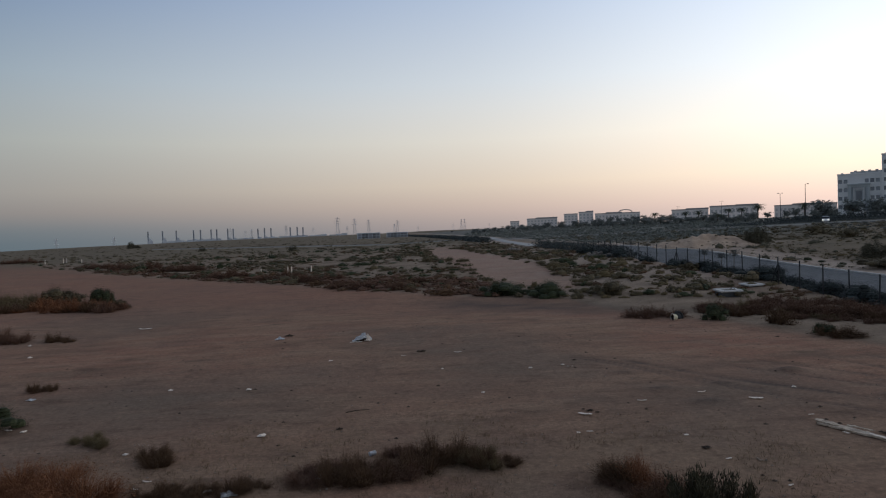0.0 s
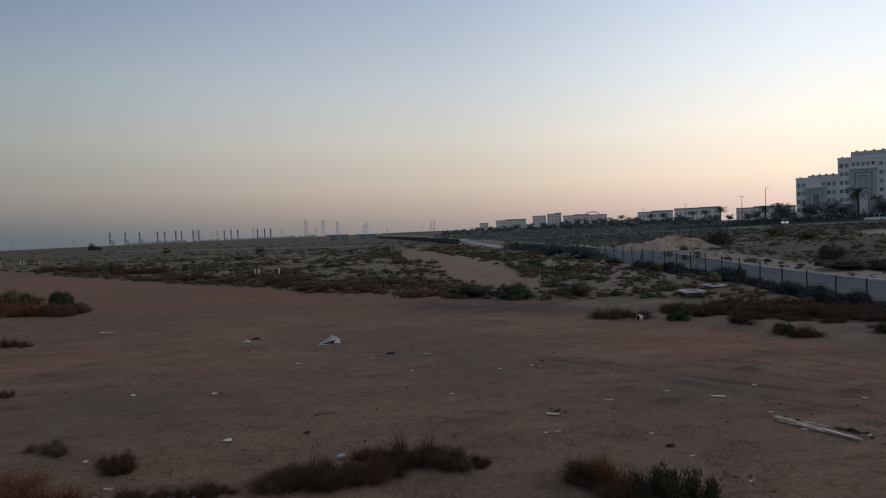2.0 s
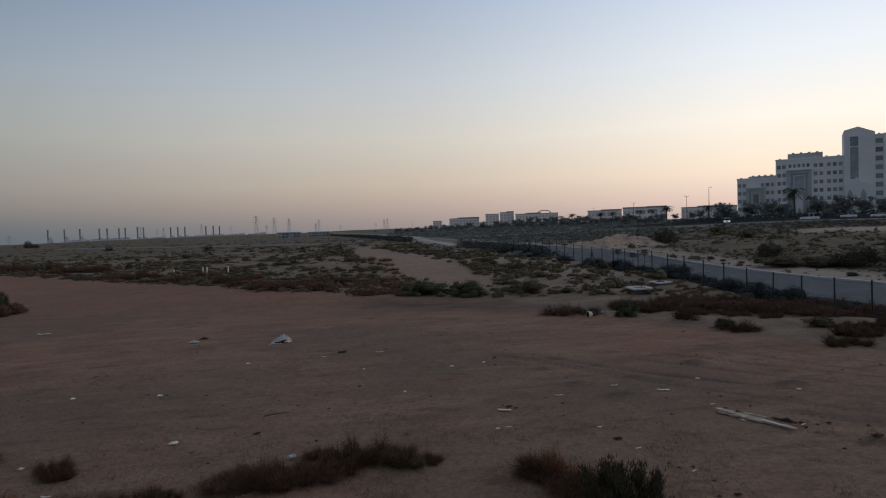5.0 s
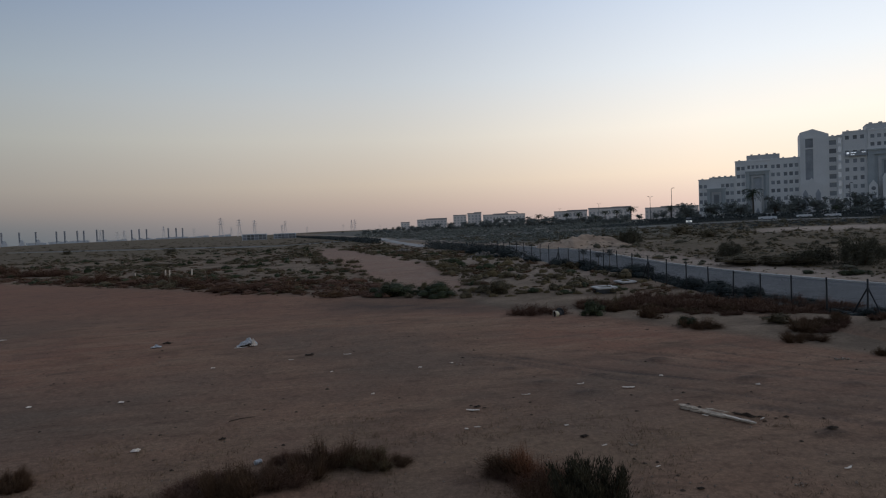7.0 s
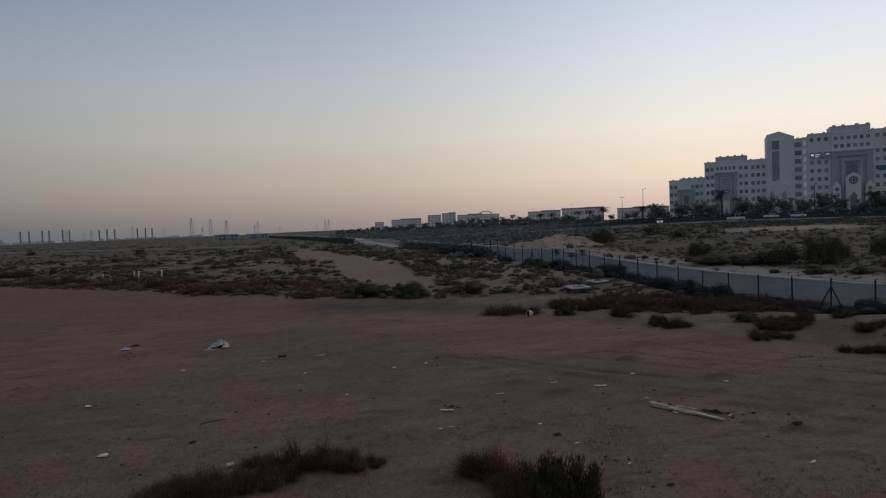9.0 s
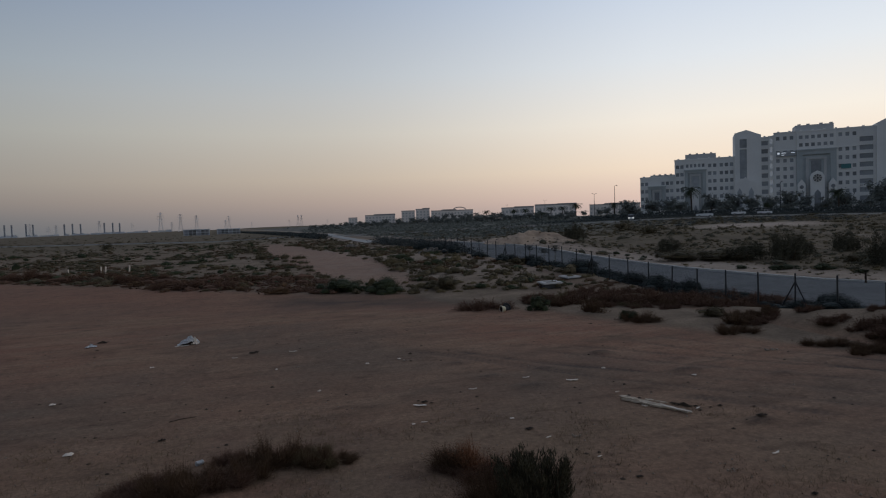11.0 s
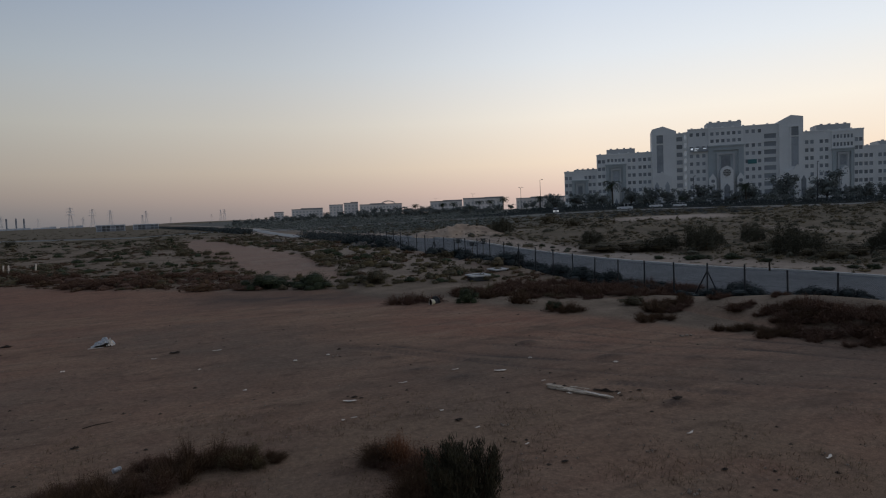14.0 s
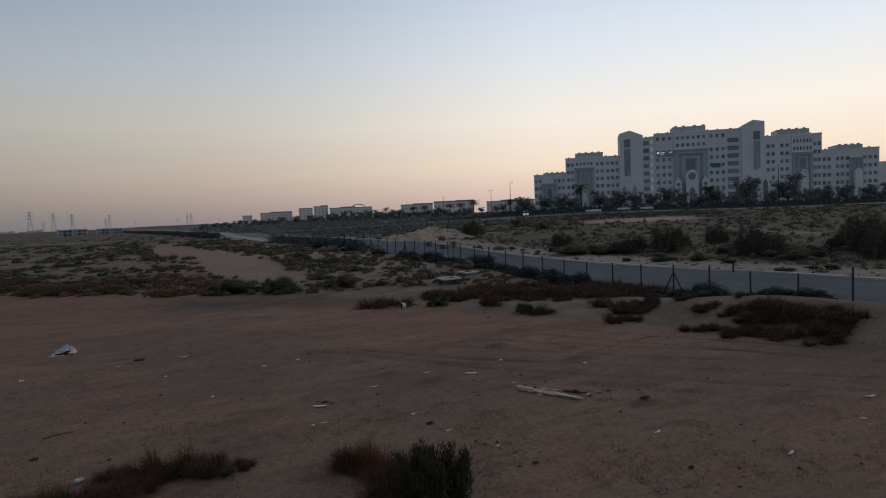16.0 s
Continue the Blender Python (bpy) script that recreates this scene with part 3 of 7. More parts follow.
def apartment_block():
    root = thing("apartment_block", "large pale symmetrical apartment block with stepped wings and two towers", "building",
                 Matrix.Translation((BLOCK.x, BLOCK.y, 0)) @ Matrix(((0.8, 0.6, 0, 0), (-0.6, 0.8, 0, 0), (0, 0, 1, 0), (0, 0, 0, 1))))
    floor = [8.2 + 3.34 * i for i in range(10)]
    # centre, between the towers
    facade(root, "centre_wall", -13.6, 16.4, 3.0, 36.9, 0, 18, [-12.2, -9.6, -7.2, 10.0, 12.4, 14.8], floor[:7] + [34.1])
    g = Geo()
    g.box(-13.6, 16.4, -0.05, 0.4, 29.9, 30.3)
    part("string_course", g.mesh("string_course", WALL), root)
    facade(root, "attic_wall", -5.4, 8.4, 29.6, 36.8, -0.5, 3, spread(-5.0, 8.0, 6), [30.9, 34.0], 1.3, 1.4)
    g = Geo()
    g.box(-5.5, 8.2, 2.5, 12, 36.6, 39.9)
    for x in (-4.6, -1.4, 3.2, 6.8):
        g.box(x, x + 1.1, 2.6, 4, 39.9, 40.4)
    part("penthouse", g.mesh("penthouse", PLANT), root, "grey rooftop plant storey")
    # recessed stairs beside the towers
    facade(root, "stair_wall", -18.6, -15.5, 3.0, 35.6, 0.8, 14, [-17.0], [9.0 + 3.37 * i for i in range(8)], 2.4, 1.8)
    facade(root, "stair_wall", -15.5, -13.6, 3.0, 35.8, 0.6, 14, [-14.6], [9.4 + 3.37 * i for i in range(8)], 1.1, 2.2, lit=(0,))
    facade(root, "stair_wall", 16.4, 22.4, 3.0, 37.0, 0.8, 14, [19.0], floor[:9], 4.6, 1.9)
    # towers with sloping tops
    for name, x0, x1, lo, peak, px, hi, sx in (("tower", -28.4, -18.4, 38.3, 39.4, -23.9, 37.0, -25.2), ("tower", 22.2, 31.2, 38.2, 40.5, 26.6, 39.7, 28.0)):
        g = Geo()
        w = 1.35
        g.prism([(x0, 3), (x0, lo), (px, peak), (x1, hi), (x1, 3)], -0.6, 16)
        for a, b in ((sx - w - 0.5, sx - w), (sx + w, sx + w + 0.5)):
            g.box(a, b, -1.0, -0.602, 18.5, 36.0)
        g.box(sx - w, sx + w, -1.0, -0.602, 31.4, 31.9)
        g.box(sx - w, sx + w, -1.0, -0.602, 35.6, 36.0)
        wall = part(name, g.mesh(name, WALL), root, "plain tower with a slanting top")
        for z0, z1 in ((19.2, 31.3), (32.0, 35.5)):
            q = Geo()
            q.box(sx - w, sx + w, -0.72, -0.606, z0, z1)
            part("window", q.mesh("window", GLASS), wall, "tall dark glass strip")
        # porch with a gable at the foot
        q = Geo()
        c = sx + 0.6
        q.prism([(c - 4.0, 3), (c - 4.0, 17.0), (c - 1.5, 18.0), (c, 19.8), (c + 1.5, 18.0), (c + 4.0, 17.0), (c + 4.0, 3)], -2.6, -0.602)
        porch = part("porch", q.mesh("porch", WALL), root, "gabled pale porch at the tower's foot")
        for dx in (-2.2, 2.2):
            q = Geo()
            q.prism([(dx - 0.9, 6), (dx - 0.9, 13.5), (dx, 15.2), (dx + 0.9, 13.5), (dx + 0.9, 6)], -2.7, -2.602)
            part("arch_window", q.mesh("arch_window", GLASS), porch, "", pose(c, 0, 0))
    # wings, stepping down to both ends
    facade(root, "wing_wall", -52.4, -28.4, 3.0, 28.4, 1.5, 16, [-51.2, -49.4, -38.2, -36.2, -33.6, -31.6, -29.6], floor[:6])
    facade(root, "wing_wall", 31.2, 53.8, 3.0, 33.0, 1.5, 16, [33.0, 35.0, 38.4, 40.4, 51.2, 52.8], floor[:7])
    facade(root, "wing_wall", -67.1, -52.4, 3.0, 21.6, 3.0, 14, [-66.2, -64.4, -57.4, -55.6, -53.8], floor[:4])
    facade(root, "wing_wall", 54.0, 75.8, 3.0, 25.9, 3.0, 14, [55.2, 57.0, 60.2, 62.0, 64.0, 70.4, 72.4, 74.4], floor[:5])
    g = Geo()
    g.box(76.0, 84, 8, 20, 4.0, 20.4)
    part("end_wall", g.mesh("end_wall", WALL), root)
    facade(root, "attic_wall", -48.2, -39.8, 23.8, 28.2, 0.9, 2, spread(-48, -40, 5), [25.2], 1.0, 1.4)
    facade(root, "attic_wall", 42.2, 50.2, 25.6, 32.4, 0.9, 2, spread(42.4, 50, 6), [26.6, 29.8], 0.8, 1.5)
    for x0, x1, z0, z1, y in ((-48.0, -35.6, 28.2, 31.0, 3), (36.9, 49.5, 32.4, 35.9, 3), (-62.8, -52.6, 21.4, 22.8, 4), (59.8, 70.0, 25.2, 28.0, 4)):
        g = Geo()
        g.box(x0, x1, y, y + 9, z0, z1)
        for k in range(4):
            x = x0 + (x1 - x0) * (0.12 + 0.23 * k)
            g.box(x, x + 0.9, y - 0.1, y + 1, z1, z1 + 0.4)
        part("penthouse", g.mesh("penthouse", PLANT), root, "grey rooftop plant storey")
    # great portals: a dark surround, an inner frame, and a small gabled entrance
    for c, w, top, y in ((1.5, 7.0, 29.2, -0.02), (-44.0, 4.3, 23.7, 1.48), (46.3, 3.9, 25.2, 1.48), (-60.0, 3.6, 17.4, 2.98), (67.2, 2.4, 22.0, 2.98)):
        g = Geo()
        g.box(c - w, c - w * 0.7, y - 0.8, y, 7, top)
        g.box(c + w * 0.7, c + w, y - 0.8, y, 7, top)
        g.box(c - w * 0.7, c + w * 0.7, y - 0.8, y, top - w * 0.24, top)
        g.box(c - w - 0.3, c + w + 0.3, y - 1.1, y, top, top + 0.5)
        frame_part = part("portal", g.mesh("portal", WALL_DARK), root, "tall grey portal surround")
        g = Geo()
        g.box(c - w * 0.7, c + w * 0.7, y - 0.2, y - 0.003, 7, top - w * 0.24)
        part("portal_panel", g.mesh("portal_panel", WALL_DARK), frame_part)
        g = Geo()
        k = w * 0.52
        t2 = top - w * 0.52
        g.box(c - k, c - k * 0.72, y - 0.6, y - 0.202, 8, t2)
        g.box(c + k * 0.72, c + k, y - 0.6, y - 0.202, 8, t2)
        g.box(c - k, c + k, y - 0.6, y - 0.202, t2, t2 + 0.8)
        part("inner_frame", g.mesh("inner_frame", PLANT), frame_part, "pale inner frame")
        g = Geo()
        g.box(c - k * 0.5, c + k * 0.5, y - 0.3, y - 0.202, 16 if w > 5 else top - w * 1.6, t2 - 0.5)
        part("window", g.mesh("window", GLASS), frame_part, "tall dark window in the portal")
        h = 20.8 if w > 5 else top - w * 1.7
        e = 2.5 if w > 5 else 1.4
        g = Geo()
        g.prism([(c - e, 3), (c - e, h - 2.2), (c - e * 0.7, h - 0.9), (c, h), (c + e * 0.7, h - 0.9), (c + e, h - 2.2), (c + e, 3)], y - 3.2, y - 0.802)
        if w > 5:
            for sgn in (-1, 1):
                g.prism([(c + sgn * 5.5 - 1.4, 3), (c + sgn * 5.5 - 1.4, 15.6), (c + sgn * 5.5, 17.6), (c + sgn * 5.5 + 1.4, 15.6), (c + sgn * 5.5 + 1.4, 3)], y - 2.6, y - 1.102)
        gate = part("entrance_gable", g.mesh("entrance_gable", WALL), root, "pale gabled entrance with a round window")
        g = Geo()
        g.prism([(-e * 0.45, 6), (-e * 0.45, h - 9.0), (0, h - 7.6), (e * 0.45, h - 9.0), (e * 0.45, 6)], y - 3.3, y - 3.203)
        part("door", g.mesh("door", GLASS), gate, "dark arched doorway", pose(c, 0, 0))
        if w > 5:
            g = Geo()
            g.tube((c, y - 3.26, h - 3.0), (c, y - 3.203, h - 3.0), 1.55, n=20)
            part("rose_window", g.mesh("rose_window", CAR_GLASS), gate, "dark round window")
            g = Geo()
            for i in range(8):
                a = math.pi * i / 4 + 0.39
                g.tube((c + 0.35 * math.cos(a), y - 3.36, h - 3.0 + 0.35 * math.sin(a)), (c + 1.5 * math.cos(a), y - 3.36, h - 3.0 + 1.5 * math.sin(a)), 0.16, 0.34, 5)
            part("petal_tracery", g.mesh("petal_tracery", KERB), gate, "white petal tracery")
            for sgn in (-1, 1):
                g = Geo()
                g.tube((c + sgn * 5.5, y - 2.7, 14.4), (c + sgn * 5.5, y - 2.603, 14.4), 0.75, n=14)
                part("round_window", g.mesh("round_window", GLASS), gate)
                g = Geo()
                g.prism([(-0.7, 6), (-0.7, 11.5), (0, 12.4), (0.7, 11.5), (0.7, 6)], y - 2.7, y - 2.603)
                part("arch_window", g.mesh("arch_window", GLASS), gate, "", pose(c + sgn * 5.5, 0, 0))
    # signs hung on the front
    g = Geo()
    g.box(-12.9, -5.8, -0.9, -0.6, 27.5, 29.3)
    sign = part("sign_board", g.mesh("sign_board", GLASS), root, "dark sign board with small lit bars")
    for x0, x1, z0, z1 in ((-12.5, -11.7, 28.3, 29.0), (-11.1, -9.4, 28.62, 28.84), (-7.5, -6.2, 28.67, 28.87), (-11.1, -9.9, 27.82, 27.98)):
        g = Geo()
        g.box(x0, x1, -0.98, -0.902, z0, z1)
        part("lit_bar", g.mesh("lit_bar", LED), sign, "lit white bar")
    g = Geo()
    g.box(10.2, 13.6, -0.35, -0.25, 21.2, 23.0)
    part("banner", g.mesh("banner", TEAL), root, "dark teal banner")


apartment_block()


# ---------------------------------------------------------------- far housing, chimneys, pylons
def polar(az, d):
    return d * math.sin(radians(az)), d * math.cos(radians(az))


def far_house(az0, az1, top, d, rows, cols, steps=((0.0, 1.0, 0.0),), roof="flat"):
    """A long pale house across the line of sight between two bearings; top: its elevation in degrees; steps: roof pieces (from, to, extra height)."""
    (x0, y0), (x1, y1) = polar(az0, d), polar(az1, d)
    w = math.hypot(x1 - x0, y1 - y0)
    base = min(hgt(x0, y0), hgt(x1, y1)) - 0.5
    h = EYE + d * math.tan(radians(top)) - base
    root = thing("house", "long pale flat-roofed house in the distance", "house",
                 Matrix.Translation((x0, y0, base)) @ Matrix.Rotation(math.atan2(y1 - y0, x1 - x0), 4, "Z"), "houses on the skyline")
    g = Geo()
    tall = h / (rows + 0.6)
    cw = w / cols
    g.box(0, w, 0.4, 14, 0, h)
    for r in range(rows + 1):
        a = 0 if r == 0 else r * tall + 0.05
        b = h if r == rows else (r + 0.45) * tall
        g.box(0, w, 0, 0.398, a, b)
    for r in range(rows):
        for c in range(cols + 1):
            a, b = max(0, (c - 0.26) * cw), min(w, (c + 0.26) * cw)
            g.box(a, b, 0, 0.396, (r + 0.45) * tall, (r + 1) * tall + 0.05)
    wall = part("wall", g.mesh("wall", WALL_FAR), root)
    q = Geo()
    q.box(-cw * 0.24, cw * 0.24, 0.3, 0.35, 0, tall * 0.6)
    pane = q.mesh("window", GLASS_FAR)
    for r in range(rows):
        for c in range(cols):
            part("window", pane, wall, "", pose((c + 0.5) * cw, 0, (r + 0.45) * tall))
    g = Geo()
    for a, b, extra in steps:
        g.box(a * w - 0.2, b * w + 0.2, -0.3, 13, h, h + 0.7 + extra)
    part("roof", g.mesh("roof", FAR_ROOF), root, "darker roof edge")
    return root, w, h


# panes and roof edges lifted towards the wall colour, as haze flattens them
GLASS_FAR = surface("far_window_glass", (0.52, 0.49, 0.47), (0.6, 0.57, 0.55), 0.2, 0.5, 0)
FAR_ROOF = surface("far_roof_edge", (0.34, 0.31, 0.30), (0.42, 0.39, 0.38), 0.2, 0.9, 0)

far_house(6.2, 7.0, 0.55, 760, 3, 3)
far_house(7.7, 10.4, 0.72, 720, 3, 9, ((0, 0.3, 0), (0.3, 1, 0.9)))
far_house(11.0, 12.2, 1.02, 700, 4, 4)
far_house(12.3, 13.55, 1.14, 700, 4, 4, ((0, 0.5, 0), (0.5, 1, 0.8)))
arch_house, aw, ah = far_house(13.7, 17.5, 0.94, 690, 3, 13, ((0, 0.25, 0), (0.25, 0.6, 0.8), (0.6, 1, 0)))
g = Geo()
for i in range(10):
    a, b = math.pi * i / 10, math.pi * (i + 1) / 10
    g.tube((0.68 * aw - 7 * math.cos(a), 2, ah + 0.6 + 3.0 * math.sin(a)), (0.68 * aw - 7 * math.cos(b), 2, ah + 0.6 + 3.0 * math.sin(b)), 0.5, n=5)
part("roof_arch", g.mesh("roof_arch", FAR_ROOF), arch_house, "dark arch on the roof")
far_house(20.1, 23.0, 0.98, 560, 2, 9, ((0, 0.4, 0), (0.4, 1, 0.6)))
far_house(23.1, 26.75, 1.12, 540, 2, 11, ((0, 0.55, 0.3), (0.55, 1, 0.6)))
far_house(27.9, 32.2, 0.98, 640, 2, 14, ((0, 0.3, 0), (0.3, 0.75, 0.8), (0.75, 1, 0.3)))
far_house(32.4, 34.2, 0.86, 480, 2, 6)


def chimney_mesh(h):
    g = Geo()
    g.tube((0, 0, 0), (0, 0, h), 3.0, 2.7, 10)
    for z in (0.99, 0.86, 0.73):
        g.tube((0, 0, h * z - 1.2), (0, 0, h * z), 3.7, 3.7, 10)
    return g.mesh("chimney_shaft", CHIMNEY_DARK)


STACK = chimney_mesh(48)
HALL = Geo()
HALL.box(-2, 17, -8, 8, 0, 12)
HALL.box(2, 12, -7, 7, 12, 15)
HALL = HALL.mesh("boiler_hall", HAZE_STEEL)
for az, tall in ((-25.1, 1.0), (-24.0, 1.0), (-22.95, 1.0), (-21.6, 1.0), (-21.05, 1.0), (-20.2, 1.0), (-19.75, 1.0), (-18.85, 1.05), (-18.4, 1.0),
                 (-16.35, 0.95), (-15.8, 0.98), (-15.25, 0.95), (-13.6, 0.98), (-13.0, 0.98), (-12.5, 0.95)):
    x, y = polar(az, 3000)
    c = thing("power_station_chimney", "dark banded power station chimney beside a pale boiler hall, far off", "chimney",
              pose(x, y, hgt(x, y) - 1) @ Matrix.Rotation(radians(-az), 4, "Z"), "chimneys of the power station")
    deep = 1 - hgt(x, y)
    part("chimney_shaft", STACK, c, "dark banded stack", Matrix.Diagonal((1, 1, (47 * tall + deep) / 48, 1)))
    part("boiler_hall", HALL, c, "pale boiler hall", Matrix.Diagonal((1, 1, ((16 if az < -22 else 7) + deep) / 15, 1)))
g = Geo()
for az0, az1, h in ((-23.6, -19.3, 14), (-18, -16.7, 12), (-15.9, -12, 17), (-12, -10.4, 22), (-10.2, -8.6, 24)):
    for k in range(3):
        a = az0 + (az1 - az0) * k / 3
        b = a + (az1 - az0) / 3 * 0.92
        (x0, y0), (x1, y1) = polar(a, 3150), polar(b, 3150)
        dx = h * (0.2 + 0.1 * k)
        g.add([(x0, y0, -60), (x1, y1, -60), (x1, y1, dx), (x0, y0, dx), (x0 * 1.01, y0 * 1.01, -60), (x1 * 1.01, y1 * 1.01, -60), (x1 * 1.01, y1 * 1.01, dx), (x0 * 1.01, y0 * 1.01, dx)],
              [(0, 1, 2, 3), (3, 2, 6, 7), (1, 5, 6, 2), (4, 0, 3, 7)])
single("industrial_halls", g.mesh("industrial_halls", HAZE_STEEL), "pale industrial halls along the hazy skyline", "halls", Matrix(), kind="structure")


def pylon_meshes():
    legs, arms = Geo(), Geo()
    h, w = 50.0, 5.0

    def at(z):
        k = w * (1 - z / h) ** 1.25 + 0.8
        return [(k, k), (-k, k), (-k, -k), (k, -k)]

    zs = [0, 9, 17, 24, 30, 36, 41, 46, 50]
    for a, b in zip(zs, zs[1:]):
        p, q = at(a), at(b)
        for i in range(4):
            j = (i + 1) % 4
            legs.tube((*p[i], a), (*q[i], b), 0.24, n=4, caps=False)
            legs.tube((*p[i], a), (*q[j], b), 0.12, n=3, caps=False)
            legs.tube((*p[j], a), (*q[i], b), 0.12, n=3, caps=False)
    for z, r in ((32, 8.5), (39, 7.5), (46, 6)):
        for s in (-1, 1):
            for y in (-0.9, 0.9):
                arms.tube((0, y, z), (s * r, 0, z + 0.6), 0.2, n=4)
                arms.tube((0, y, z + 2.2), (s * r, 0, z + 0.6), 0.2, n=4)
            arms.tube((s * r, 0, z + 0.6), (s * r, 0, z - 2.0), 0.22, n=4)
    return legs.mesh("lattice", PYLON), arms.mesh("cross_arms", PYLON)


# pylon steel made pale, so the haze before it lies in the colour
PYLON = surface("hazed_lattice_steel", (0.52, 0.53, 0.55), (0.6, 0.61, 0.63), 0.1, 0.9, 0)
LATTICE, ARMS = pylon_meshes()
for az, top, d, turn in ((-37.0, 0.75, 2400, 10), (-31.6, 0.45, 2800, 30), (-27.6, 0.45, 2900, 20), (-18.6, 0.85, 2600, 5), (-13.95, 0.95, 2400, 15), (-11.6, 0.7, 2700, 0), (-9.45, 1.52, 1900, 12),
                         (-7.93, 1.36, 2000, 8), (-6.67, 1.22, 1900, 20), (-4.07, 1.08, 1900, 5), (-4.35, 0.75, 2600, 30), (1.75, 0.97, 2300, 60), (2.05, 1.0, 2300, 20), (1.0, 0.6, 3200, 0),
                         (-2.2, 0.5, 3300, 40), (-8.6, 0.7, 3300, 15), (-17.4, 0.6, 3300, 0), (4.3, 0.5, 3000, 0), (-16.9, 0.7, 3000, 20)):
    x, y = polar(az, d)
    z = hgt(x, y) - 0.5
    k = (EYE + d * math.tan(radians(top)) - z) / 50
    p = thing("pylon", "hazy steel lattice power pylon on the horizon", "pylon", pose(x, y, z, 0, 0, -az + turn) @ Matrix.Diagonal((k, k, k, 1)), "pylons along the skyline")
    part("lattice", LATTICE, p)
    part("cross_arms", ARMS, p)


def shell_house(az0, az1, d, h, bays):
    """An unfinished two-storey frame: slabs, columns and a few closed bays."""
    (x0, y0), (x1, y1) = polar(az0, d), polar(az1, d)
    w = math.hypot(x1 - x0, y1 - y0)
    z = min(hgt(x0, y0), hgt(x1, y1)) - 0.3
    root = thing("building_shell", "unfinished two-storey concrete building shell with open bays", "building shell",
                 Matrix.Translation((x0, y0, z)) @ Matrix.Rotation(math.atan2(y1 - y0, x1 - x0), 4, "Z"), "building shells")
    for k in range(3):
        g = Geo()
        g.box(-0.6, w + 0.6, -0.6, 10.6, k * h / 2, k * h / 2 + (0.5 if k < 2 else 0.9))
        part("slab", g.mesh("slab", HAZE_STEEL), root, "pale concrete slab")
    col = Geo()
    col.box(-0.35, 0.35, -0.35, 0.35, 0.5, h)
    col = col.mesh("column", HAZE_STEEL)
    for i in range(bays + 1):
        for y in (0, 10):
            part("column", col, root, "", pose(w * i / bays, y, 0))
    g = Geo()
    for i in range(0, bays, 3):
        g.box(w * i / bays, w * (i + 1) / bays, 0.1, 0.4, 0.5, h)
    g.box(0, w, 8, 8.3, 0.5, h)
    part("infill_wall", g.mesh("infill_wall", FAR_BASE), root, "grey block infill")


shell_house(-7.7, -5.7, 640, 5.2, 6)
shell_house(-5.05, -3.2, 700, 4.8, 6)


# ---------------------------------------------------------------- plants
def leaf_quads(g, rng, n, where, size, flat_share=0.35):
    """n small leaves at the points that where() gives."""
    for _ in range(n):
        p = Vector(where())
        s = size * rng.uniform(0.6, 1.4)
        a = Vector((rng.uniform(-1, 1), rng.uniform(-1, 1), rng.uniform(-1, 1) * (1 - flat_share))).normalized()
        b = a.orthogonal().normalized()
        b.rotate(Matrix.Rotation(rng.uniform(0, 6.28), 3, a))
        c = a.cross(b)
        g.add([p - b * s * 0.5 - c * s * 0.2, p - b * s * 0.3 + c * s * 0.25, p + b * s * 0.6], [(0, 1, 2)])


def lobe_core(g, c, rx, rz, n=9):
    """A closed lumpy dome standing on the ground."""
    rings = []
    for j, b in enumerate((-0.35, 0.1, 0.6, 1.05) if n > 5 else (-0.3, 0.45)):
        r, z = rx * math.cos(b), max(0.0, c[2] + rz * math.sin(b))
        rings.append([(c[0] + r * math.cos(2 * math.pi * i / n + j), c[1] + r * math.sin(2 * math.pi * i / n + j), z) for i in range(n)])
    for lo, hi in zip(rings, rings[1:]):
        g.add(lo + hi, [(i, (i + 1) % n, n + (i + 1) % n, n + i) for i in range(n)])
    g.add(rings[-1] + [(c[0], c[1], max(0.0, c[2] + rz))], [(i, (i + 1) % n, n) for i in range(n)])


